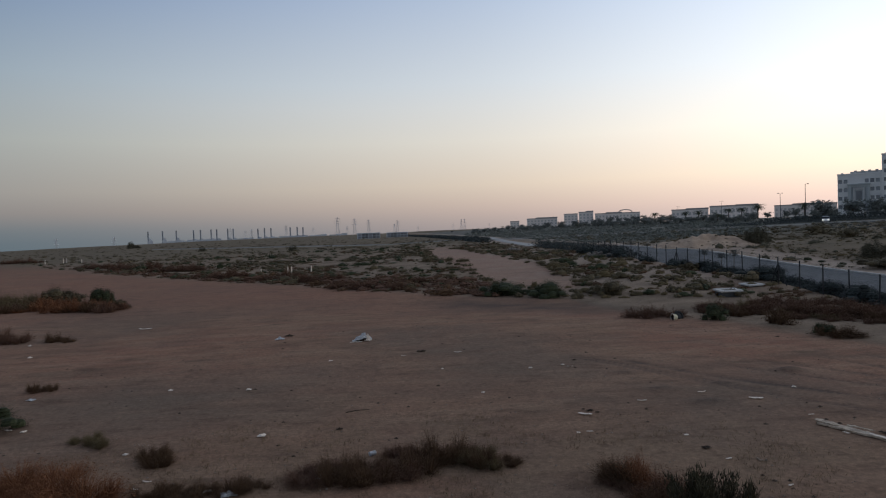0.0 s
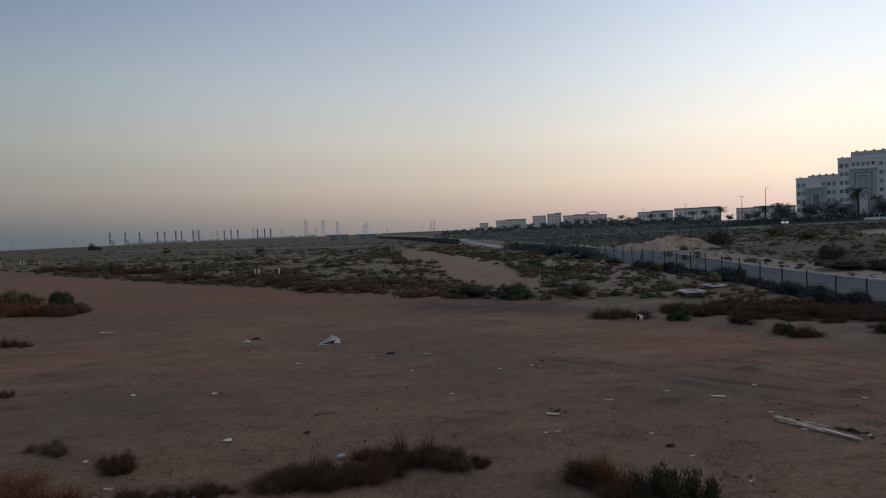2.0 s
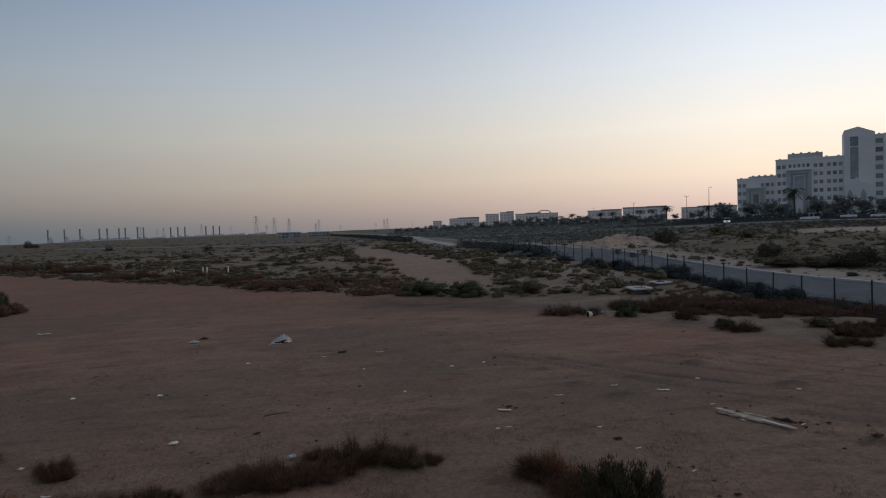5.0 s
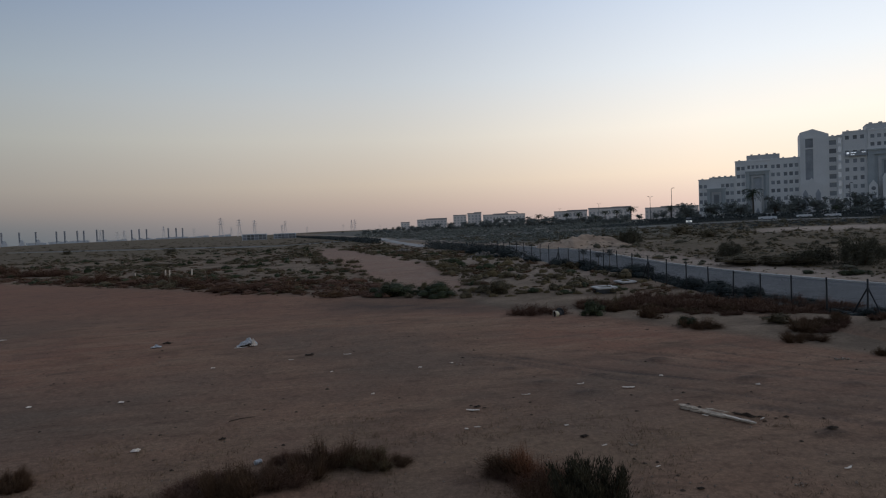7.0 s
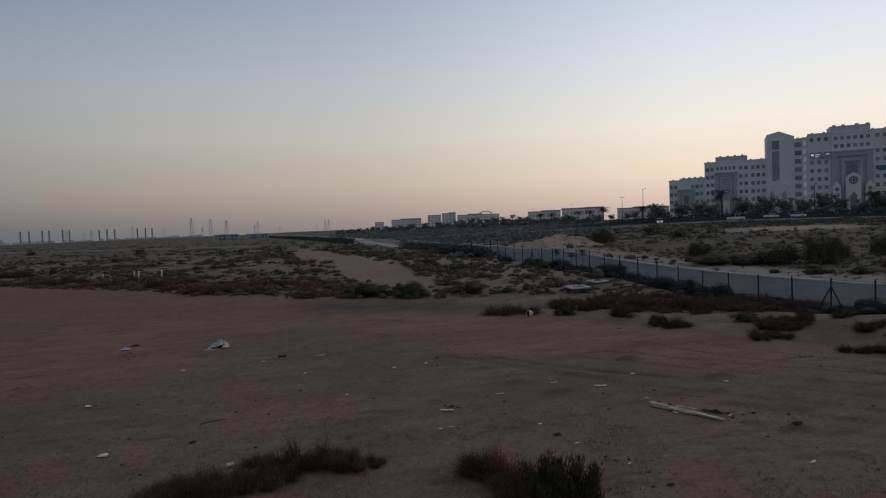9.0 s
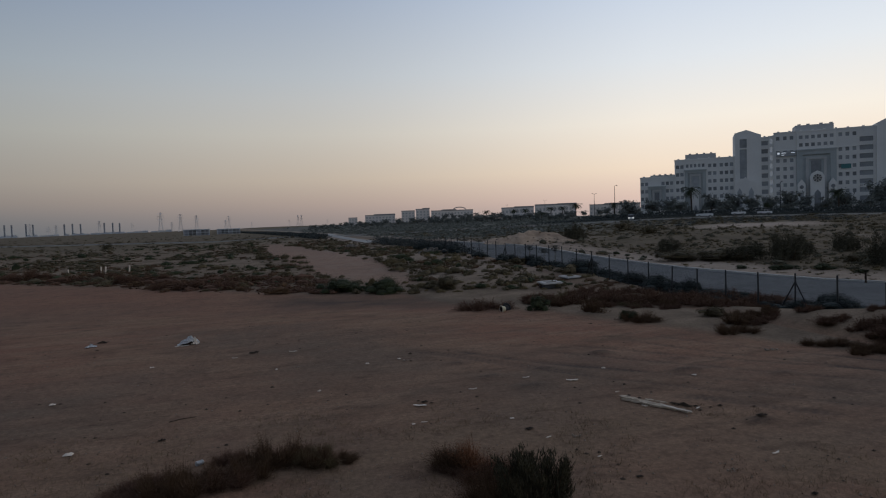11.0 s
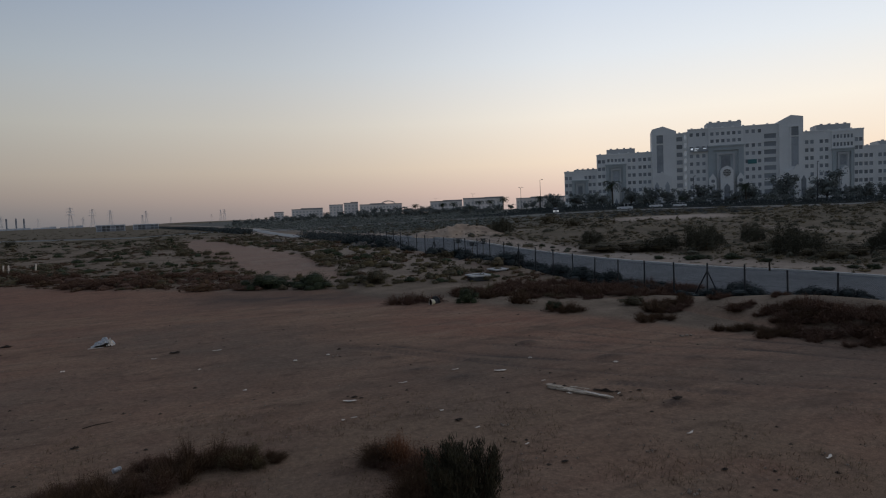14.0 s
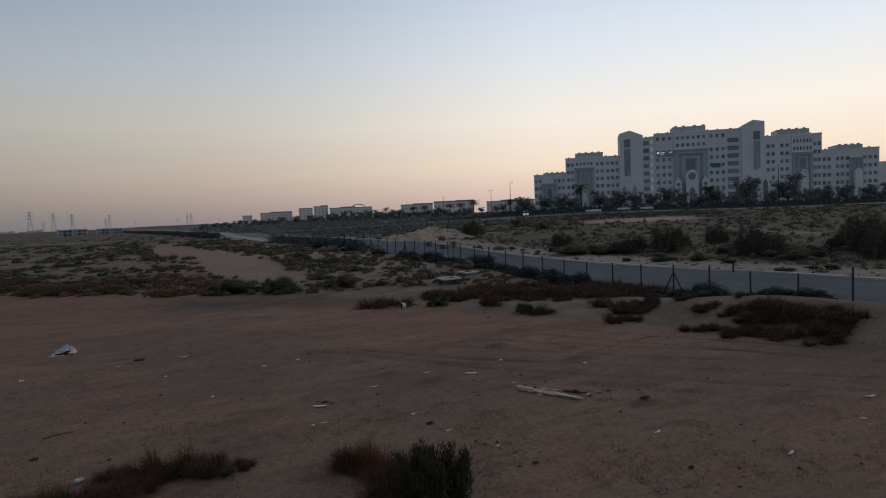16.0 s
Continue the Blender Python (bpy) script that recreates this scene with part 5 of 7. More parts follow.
def scatter(name, label, kind, spots, seed, quads=110):
    """Many low clumps in one mesh."""
    rng = np.random.default_rng(seed)
    forms = [clump_template(seed * 7 + k, quads, 6 if quads > 200 else 3 if quads > 70 else 2, 8 if quads > 200 else 5) for k in range(5)]
    vs, fs, k = [], [], 0
    for x, y, w, h in spots:
        v, f = forms[rng.integers(5)]
        v = np.array(v)
        a = rng.uniform(0, 6.28)
        r = np.array([[math.cos(a), -math.sin(a)], [math.sin(a), math.cos(a)]])
        p = np.empty_like(v)
        k2 = rng.uniform(0.55, 1.0)
        p[:, :2] = v[:, :2] @ np.diag((1.15, k2)) @ r.T * (w * 1.1, w * 0.85) + (x, y)
        p[:, 2] = v[:, 2] * h + hgt(x, y) - 0.03
        vs.extend(p.tolist())
        fs.extend(tuple(i + k for i in q) for q in f)
        k += len(v)
    me = bpy.data.meshes.new(name)
    me.from_pydata(vs, [], fs)
    me.materials.append(LEAF[kind])
    tagged(new(name, me), label, "scrub", kind="stuff")


def spots_in(rng, n, az, dist, w, h, keep):
    """Random clumps between two bearings and two distances, where keep() lets them stand."""
    out = []
    for _ in range(n):
        a = radians(rng.uniform(*az))
        d = math.exp(rng.uniform(math.log(dist[0]), math.log(dist[1])))
        x, y = d * math.sin(a), d * math.cos(a)
        if rng.random() < keep(x, y):
            k = rng.lognormal(0, 0.35)
            out.append((x, y, rng.uniform(*w) * k, rng.uniform(*h) * k))
    return out


def lot_edge(x, y):
    """Along the brink of the bare lot."""
    if not -75 < x < 4:
        return 0.0
    return float(ss(-0.5, 1.5, y - np.interp(x, EDGE_X, EDGE_Y)) * (1 - ss(5, 15, y - np.interp(x, EDGE_X, EDGE_Y)))) * (1 - float(on_track(x, y))) * (0.3 + 0.7 * patchy(x, y, 7, 0.38, 0.55))


def apart(spots, k):
    """Leave out clumps that would grow into an earlier one."""
    out, cells = [], {}
    for x, y, w, h in spots:
        i, j = int(x // 5), int(y // 5)
        near = [q for a in (-1, 0, 1) for b in (-1, 0, 1) for q in cells.get((i + a, j + b), ())]
        if all(math.hypot(x - q[0], y - q[1]) > 0.5 * k * (w + q[2]) for q in near):
            out.append((x, y, w, h))
            cells.setdefault((i, j), []).append((x, y, w, h))
    return out


def patchy(x, y, scale, lo, hi):
    v = noise.noise((x / scale, y / scale, 3.1)) * 0.5 + 0.5
    return float(ss(lo, hi, v))


def plain(x, y):
    if x > fence_x(y) + 1:
        return 0.0
    return float(scrubby(x, y)) * (1 - float(on_track(x, y))) * (0.12 + 0.88 * patchy(x, y, 14, 0.42, 0.6))


def slope(x, y):
    s = x - fence_x(y)
    if s < 16.5:
        return 0.0
    f = (x - BLOCK.x) * FRONT.x + (y - BLOCK.y) * FRONT.y
    if f < 93:
        return 0.0
    if bare_lane(x, y) > 0.4:
        return 0.0
    return 0.2 + 0.8 * patchy(x, y, 9, 0.4, 0.6) if s > 22 else 0.1


def track_edge(x, y):
    """Along both sides of the sandy track."""
    left = np.interp(y, (50, 55.7, 58.8, 64.3, 85, 125.8, 162), (9, 6.4, 5.1, 3.3, 0.7, -3.2, -4))
    right = np.interp(y, (50, 56.4, 61.4, 72.8, 96.8, 113.5, 162), (10, 12.5, 11.6, 11.1, 9.5, 6.1, 1.5))
    d = min(abs(x - left + 1.0), abs(x - right - 1.0))
    return float(1 - ss(0.6, 2.6, d)) * 0.9 if 53 < y < 150 else 0.0


rs = np.random.default_rng(21)
scatter("scrub", "dark olive bushes along the sides of the sandy track", "olive", apart(spots_in(rs, 1500, (-3, 14), (52, 150), (0.9, 1.9), (0.5, 0.95), track_edge), 1.25), 19, 160)
scatter("scrub", "dark scattered bushes on the plain", "green", apart(spots_in(rs, 1300, (-42, 6), (58, 210), (0.9, 2.3), (0.4, 0.85), plain), 1.1), 20, 85)
scatter("scrub", "scattered dry brown saltbush over the plain", "dry", spots_in(rs, 4200, (-48, 30), (48, 190), (0.5, 1.5), (0.22, 0.45), plain), 2, 72)
scatter("scrub", "scattered olive scrub over the plain", "olive", spots_in(rs, 4300, (-48, 30), (52, 260), (0.6, 1.6), (0.3, 0.6), plain), 3, 71)
scatter("scrub", "distant dark scrub on the plain", "olive", spots_in(rs, 4200, (-50, 12), (110, 900), (1.2, 3.8), (0.35, 0.85), plain), 4, 44)
scatter("scrub", "olive scrub on the sandy slope", "olive", apart(spots_in(rs, 9500, (6, 66), (44, 230), (0.35, 1.2), (0.16, 0.42), slope), 0.6), 5, 30)
scatter("scrub", "tawny dead brush on the sandy slope", "sage", apart(spots_in(rs, 7000, (20, 66), (50, 190), (0.5, 1.5), (0.15, 0.35), slope), 0.7), 17, 30)
scatter("scrub", "dark brown-olive scrub on the sandy slope", "feathery", apart(spots_in(rs, 3600, (6, 66), (60, 420), (0.8, 2.2), (0.35, 0.9), slope), 1.0), 6, 76)


def far_slope(x, y):
    return slope(x, y) * 0.5 + 0.5 * (slope(x, y) > 0)


scatter("scrub", "dense olive scrub on the far slope", "olive", apart(spots_in(rs, 2600, (3, 60), (120, 420), (1.4, 4.0), (0.4, 1.1), far_slope), 0.9), 7, 60)


def near_fence(x, y):
    s = x - fence_x(y)
    return (0.9 if -26 < s < -0.6 else 0.0) * float(scrubby(x, y)) * (1 - float(on_track(x, y)))


scatter("scrub", "olive scrub between the track and the fence", "olive", apart(spots_in(rs, 560, (6, 34), (47, 130), (0.6, 1.6), (0.4, 0.75), near_fence), 0.95), 8, 230)
scatter("scrub", "tawny scrub between the track and the fence", "sage", apart(spots_in(rs, 420, (6, 34), (47, 110), (0.5, 1.4), (0.3, 0.6), near_fence), 1.0), 18, 210)
scatter("scrub", "dark scrub between the track and the fence", "green", apart(spots_in(rs, 110, (6, 34), (47, 130), (0.9, 2.2), (0.5, 0.9), near_fence), 1.2), 9, 300)


scatter("scrub", "band of rust-brown saltbush along the brink of the bare lot", "red", spots_in(rs, 4200, (-42, 5), (50, 135), (0.7, 2.0), (0.25, 0.55), lot_edge), 12, 72)
scatter("scrub", "dark brown saltbush along the brink of the bare lot", "dry", spots_in(rs, 1500, (-42, 5), (50, 135), (0.7, 1.8), (0.3, 0.6), lot_edge), 13, 72)


def stubble(name, label, seed, n, dist, height, scale, lo, hi):
    """Thin upright blades in loose tufts, one mesh."""
    rng = random.Random(seed)
    g = Geo()
    for _ in range(n):
        a, d = radians(rng.uniform(-42, 64)), dist[0] + (dist[1] - dist[0]) * rng.random() ** 1.5
        x, y = d * math.sin(a), d * math.cos(a)
        if rng.random() > patchy(x + 7 * seed, y, scale, lo, hi):
            continue
        for _ in range(9):
            px, py = x + rng.gauss(0, 0.09), y + rng.gauss(0, 0.09)
            z, h = hgt(px, py) - 0.01, height * rng.uniform(0.4, 1.3)
            b = rng.uniform(0, 3.14)
            w = Vector((math.cos(b), math.sin(b), 0)) * 0.006
            tip = Vector((px + rng.gauss(0, 0.5) * h, py + rng.gauss(0, 0.5) * h, z + h))
            p = Vector((px, py, z))
            g.add([p - w, p + w, tip], [(0, 1, 2)])
    tagged(new(name, g.mesh(name, LEAF["straw" if seed % 2 else "dry"])), label, "grass", kind="stuff")


stubble("dry_grass", "thin straw-coloured stubble on the near sand", 1, 5200, (10.5, 19), 0.09, 2.2, 0.44, 0.62)
stubble("dry_grass", "brown dead grass on the near sand", 2, 900, (10.5, 17), 0.09, 1.6, 0.5, 0.66)


def tree_meshes(seed, spread_w=1.0, leaves_n=3000, leaf=TREE_LEAF):
    """A broad tree about seven metres high: tapered trunk, limbs, and a crown of leaf clumps with gaps."""
    rng = random.Random(seed)
    wood, crown = Geo(), Geo()
    wood.tube((0, 0, -0.3), (0.1, 0, 1.6), 0.24, 0.17, 8)
    tips = []
    for i in range(13):
        a = 2 * math.pi * i / 9 + rng.uniform(-0.3, 0.3)
        r = rng.uniform(0.8, 2.4) * spread_w
        e = Vector((math.cos(a) * r, math.sin(a) * r, rng.uniform(1.3, 6.2)))
        s = Vector((0.1, 0, rng.uniform(1.2, 1.7)))
        m = s.lerp(e, 0.5) + Vector((0, 0, 0.3))
        wood.tube(s, m, 0.1, 0.07, 6)
        wood.tube(m, e, 0.07, 0.03, 6)
        tips.append(e)
        tips.append(m + Vector((rng.uniform(-0.6, 0.6), rng.uniform(-0.6, 0.6), 0.5)))

    def somewhere():
        t = tips[rng.randrange(len(tips))]
        return t + Vector((rng.gauss(0, 0.55), rng.gauss(0, 0.55), rng.gauss(0, 0.5)))

    for t in tips[::2] if leaves_n < 2000 else tips:
        lobe_core(crown, t - Vector((0, 0, 0.1)), 0.62, 0.55, 5 if leaves_n < 2000 else 8)
    leaf_quads(crown, rng, leaves_n, somewhere, 0.34 * (3600 / leaves_n) ** 0.5)
    return wood.mesh("trunk", BARK), crown.mesh("crown", leaf)


def palm_meshes(seed):
    rng = random.Random(seed)
    wood, crown = Geo(), Geo()
    for k in range(7):
        wood.tube((0.02 * k, 0, k * 0.9 - 0.3), (0.02 * (k + 1), 0, k * 0.9 + 0.62), 0.25 - 0.01 * k, 0.21 - 0.01 * k, 8)
    for i in range(64):
        a, lift = rng.uniform(0, 6.28), rng.uniform(-0.6, 1.3)
        d = Vector((math.cos(a), math.sin(a), 0))
        p, q = Vector((0.14, 0, 6.0)), []
        for k in range(7):
            up = lift - k * 0.33
            q.append(p.copy())
            p = p + (d + Vector((0, 0, up))).normalized() * 0.46
        side = d.cross(Vector((0, 0, 1)))
        for k in range(6):
            w = (0.1, 0.34, 0.42, 0.4, 0.3, 0.16)[k]
            for s in (-1, 1):
                for u in (0.15, 0.6):
                    b = q[k].lerp(q[k + 1], u)
                    e = b + side * s * w + (q[k + 1] - q[k]) * 0.7 - Vector((0, 0, 0.16))
                    crown.add([b, b + (q[k + 1] - q[k]) * 0.28, e], [(0, 1, 2)])
    return wood.mesh("trunk", BARK), crown.mesh("crown", PALM_LEAF)


# crowns for trees far off, in the leaf colour with haze mixed in
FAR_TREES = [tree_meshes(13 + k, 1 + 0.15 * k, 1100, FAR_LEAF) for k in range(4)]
TREES, PALMS = [tree_meshes(3 + k, 1 + 0.15 * k) for k in range(4)], [palm_meshes(40 + k) for k in range(3)]
tree_rng = random.Random(8)


def tree(x, y, h, palm=False, wide=1.0):
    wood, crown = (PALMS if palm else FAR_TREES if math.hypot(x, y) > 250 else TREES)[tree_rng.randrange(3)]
    k = h / 7.2
    label = "date palm with a dark drooping crown" if palm else "dark broad-crowned roadside tree"
    ob = thing("palm_tree" if palm else "tree", label, "palm" if palm else "tree", pose(x, y, hgt(x, y), 0, 0, tree_rng.uniform(0, 360)) @ Matrix.Diagonal((k * wide, k * wide, k, 1)),
               "palms by the road" if palm else "trees by the road")
    part("trunk", wood, ob)
    part("crown", crown, ob)


# before the block
for s, f, h, palm, wide in ((-45.5, 14, 10.5, True, 1), (-38, 20, 7.5, False, 1.0), (-30, 22, 7, False, 1.3), (-24, 26, 6, False, 1.3), (-17, 24, 5.5, False, 1.2), (-10, 20, 7.5, False, 1.3), (-6, 26, 5, False, 1.4),
                            (4, 30, 7, True, 1.1), (7, 22, 8, False, 1.2), (0, 32, 4.5, False, 1.3), (20, 20, 11, False, 1.1), (34, 22, 11.5, False, 1.15), (46, 24, 6, False, 1.3), (55, 20, 6, False, 1.2), (62, 24, 5.5, False, 1.3),
                            (70, 22, 6, False, 1.3), (78, 20, 6.5, False, 1.3), (86, 24, 6, False, 1.3), (-54, 20, 6, False, 1.3), (-61, 18, 6, False, 1.2), (-50, 26, 5, False, 1.3), (-34, 30, 4.5, False, 1.4), (12, 32, 4.5, False, 1.4),
                            (27, 28, 5, False, 1.4), (40, 30, 5, False, 1.4), (-70, 24, 6.5, False, 1.3), (-76, 20, 5.5, True, 1.2)):
    tree(*by_block(s, f), h + 1.3, palm, wide)
for k in range(26):
    tree(*by_block(-78 + 6.4 * k + tree_rng.uniform(-2, 2), tree_rng.uniform(27, 42)), tree_rng.uniform(2.4, 3.9), tree_rng.random() < 0.15, tree_rng.uniform(1.2, 1.6))
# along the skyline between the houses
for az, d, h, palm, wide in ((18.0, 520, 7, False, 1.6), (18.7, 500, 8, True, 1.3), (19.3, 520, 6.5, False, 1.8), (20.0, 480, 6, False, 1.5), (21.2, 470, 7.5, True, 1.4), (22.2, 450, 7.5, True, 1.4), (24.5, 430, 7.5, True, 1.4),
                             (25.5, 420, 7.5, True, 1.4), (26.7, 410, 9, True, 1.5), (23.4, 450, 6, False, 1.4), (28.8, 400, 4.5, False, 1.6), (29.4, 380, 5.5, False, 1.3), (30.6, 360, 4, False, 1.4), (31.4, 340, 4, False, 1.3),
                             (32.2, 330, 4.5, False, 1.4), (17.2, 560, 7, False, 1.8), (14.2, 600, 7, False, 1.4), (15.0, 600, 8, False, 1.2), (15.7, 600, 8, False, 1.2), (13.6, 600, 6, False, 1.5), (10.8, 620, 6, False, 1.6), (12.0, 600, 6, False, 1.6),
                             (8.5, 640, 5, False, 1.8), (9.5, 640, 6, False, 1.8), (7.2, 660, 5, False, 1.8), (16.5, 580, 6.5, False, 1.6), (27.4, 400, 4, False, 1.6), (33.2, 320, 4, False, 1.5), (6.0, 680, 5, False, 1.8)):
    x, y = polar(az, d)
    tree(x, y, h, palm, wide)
# lone dark bushes far out on the plain
for az, d, w, h in ((-13.4, 230, 4.0, 2.6), (-26.5, 560, 9, 5.0), (-25.9, 570, 5, 3.0), (-21.0, 300, 4, 2.0)):
    x, y = polar(az, d)
    shrub(x, y, w, h, "feathery")


def hedge(name, label, line, h, thick, seed, per_metre=16, leaf=TREE_LEAF):
    rng = random.Random(seed)
    g = Geo()
    for (x0, y0), (x1, y1) in zip(line, line[1:]):
        n = math.hypot(x1 - x0, y1 - y0)

        def somewhere():
            u = rng.random()
            x, y = x0 + (x1 - x0) * u + rng.gauss(0, thick), y0 + (y1 - y0) * u + rng.gauss(0, thick)
            top = h * (0.75 + 0.35 * noise.noise((x * 0.2, y * 0.2, seed)))
            return x, y, hgt(x, y) + top * rng.uniform(0, 1)

        leaf_quads(g, rng, int(n * per_metre), somewhere, 0.16 * h + 0.35 if per_metre < 100 else 0.3)
    tagged(new(name, g.mesh(name, leaf)), label, "hedge", kind="stuff")


hedge("hedge", "dense dark bushes along the far stretch of the fence", [(fence_x(y) + 1.6, y) for y in (80, 92, 104, 118, 134)], 1.7, 0.9, 6, 130, HEDGE_LEAF)
hedge("hedge", "long dark windbreak hedge along the far road", [(13.6, 196), (2, 330), (-16, 540), (-44, 800)], 1.9, 0.8, 1, 70, HEDGE_LEAF)
hedge("hedge", "dark groundcover strip between the trees and the main road", [by_block(-96, 62), by_block(-40, 64), by_block(20, 64), by_block(110, 62)], 0.9, 7.0, 9, 240, HEDGE_LEAF)
hedge("hedge", "dark low hedge before the apartment block", [by_block(-84, 52), by_block(-40, 50), by_block(0, 50), by_block(50, 50), by_block(100, 48)], 2.3, 2.4, 2, 70, HEDGE_LEAF)
LEAF["dusty"], LEAF["hedge"] = HAZED_LEAF, HEDGE_LEAF


def belt(x, y):
    """Thick growth between the service road and the skyline houses."""
    if x < fence_x(y) + 17 or (abs(x - 21) < 5 and y < 305):
        return 0.0
    f = (x - BLOCK.x) * FRONT.x + (y - BLOCK.y) * FRONT.y
    return 0.0 if 74 < f < 94 else 0.25 + 0.75 * patchy(x, y, 34, 0.36, 0.56)


# these bushes wear the leaf colour that has the haze in it
scatter("scrub", "thick haze-paled bushes between the service road and the houses", "dusty", apart(spots_in(rs, 5200, (2, 26), (150, 640), (1.6, 4.6), (0.6, 1.5), belt), 0.7), 15, 42)
scatter("scrub", "smaller haze-paled bushes between the service road and the houses", "dusty", apart(spots_in(rs, 2200, (2, 27), (140, 420), (1.2, 3.2), (0.5, 1.2), belt), 0.8), 16, 42)


def verge(x, y):
    """Grey-green groundcover on the near side of the main road, thinning down the slope."""
    f = (x - BLOCK.x) * FRONT.x + (y - BLOCK.y) * FRONT.y
    if f < 95 or bare_lane(x, y) > 0.4:
        return 0.0
    az = math.degrees(math.atan2(x, y))
    return float((1 - ss(128, 152, f)) * ss(30, 35, az) * (1 - ss(45, 50, az))) * (0.35 + 0.65 * patchy(x, y, 8, 0.34, 0.55))


scatter("scrub", "grey-green groundcover on the near side of the main road", "hedge", apart(spots_in(rs, 3000, (30, 50), (115, 200), (1.2, 3.2), (0.3, 0.65), verge), 0.7), 22, 40)
# a loose belt of roadside trees below the houses
for k in range(64):
    az = 2.5 + 24.0 * (k + tree_rng.random()) / 64
    d = float(np.interp(az, (2, 10, 17, 24, 32), (640, 560, 470, 400, 310))) * tree_rng.uniform(0.72, 1.05)
    tree(*polar(az, d), tree_rng.uniform(2.6, 4.6), tree_rng.random() < 0.06, tree_rng.uniform(1.3, 2.0))


# ---------------------------------------------------------------- fence
def fence():
    root = thing("fence", "wire mesh fence on dark steel posts with braced posts", "fence", Matrix())
    post, brace, wire = Geo(), Geo(), Geo()
    post.tube((0, 0, -0.4), (0, 0, 2.02), 0.045, n=8)
    post.tube((0, 0, 2.02), (0, 0, 2.06), 0.055, 0.03, n=8)
    brace.tube((0, 0, 1.6), (0, 1.0, -0.1), 0.04, n=6)
    n, h, w = 31, 1.85, 2.506
    for i in range(-int(h / 0.085), n):
        for sgn in (1, -1):
            a, b = i * 0.085, i * 0.085 + h
            z0, z1 = 0.0, h
            if a < 0:
                a, z0 = 0.0, -i * 0.085
            if b > w:
                z1, b = h - (b - w), w
            if b <= a or z1 <= z0:
                continue
            if sgn < 0:
                z0, z1 = h - z0, h - z1
            t = 0.0026
            wire.add([(0.05, -a, z0 - t + 0.08), (0.05, -a, z0 + t + 0.08), (0.05, -b, z1 + t + 0.08), (0.05, -b, z1 - t + 0.08)], [(0, 1, 2, 3)])
    for z in (0.08, 1.0, 1.93):
        wire.add([(0.05, 0, z - 0.004), (0.05, 0, z + 0.004), (0.05, -w, z + 0.004), (0.05, -w, z - 0.004)], [(0, 1, 2, 3)])
    post, brace, wire = post.mesh("post", STEEL), brace.mesh("brace", STEEL), wire.mesh("wire_mesh", WIRE)
    turn = math.degrees(math.atan2(0.0746, 1))
    post_rng = random.Random(14)
    for i in range(-11, 29):
        x, y = 24.25 + 0.185 * i, 65.28 - 2.493 * i
        z, z2 = (hgt(a, b) - float(buried(a, b)) for a, b in ((x, y), (x + 0.185, y - 2.493)))
        p = part("post", post, root, "", pose(x, y, z, post_rng.uniform(-1.2, 1.2), post_rng.uniform(-1.5, 1.5)) @ Matrix.Diagonal((1, 1, {19: 1.16, 18: 0.93, 17: 0.92}.get(i, post_rng.uniform(0.96, 1.04)), 1)))
        if i in (-8, 0, 7, 15, 23):
            for r in (0, 180):
                part("brace", brace, p, "slanting brace", pose(0, 0, 0, 0, 0, r + turn))
        part("wire_mesh", wire, root, "thin wire mesh", Matrix.Translation((x, y, z)) @ Matrix(((1, 0, 0, 0), (0, 1, 0, 0), (0, (z - z2) / 2.493, 1, 0), (0, 0, 0, 1))) @ pose(0, 0, 0, 0, 0, turn))


fence()


# ---------------------------------------------------------------- sand heap, saplings, rag on the wire
CREST = ((-8.4, 0.0), (-7.0, 0.5), (-5.6, 0.95), (-4.4, 1.25), (-2.2, 1.7), (-0.4, 1.9), (1.2, 1.85), (2.9, 1.6), (4.7, 1.2), (6.0, 0.7), (7.3, 0.22), (9.5, 0.0))


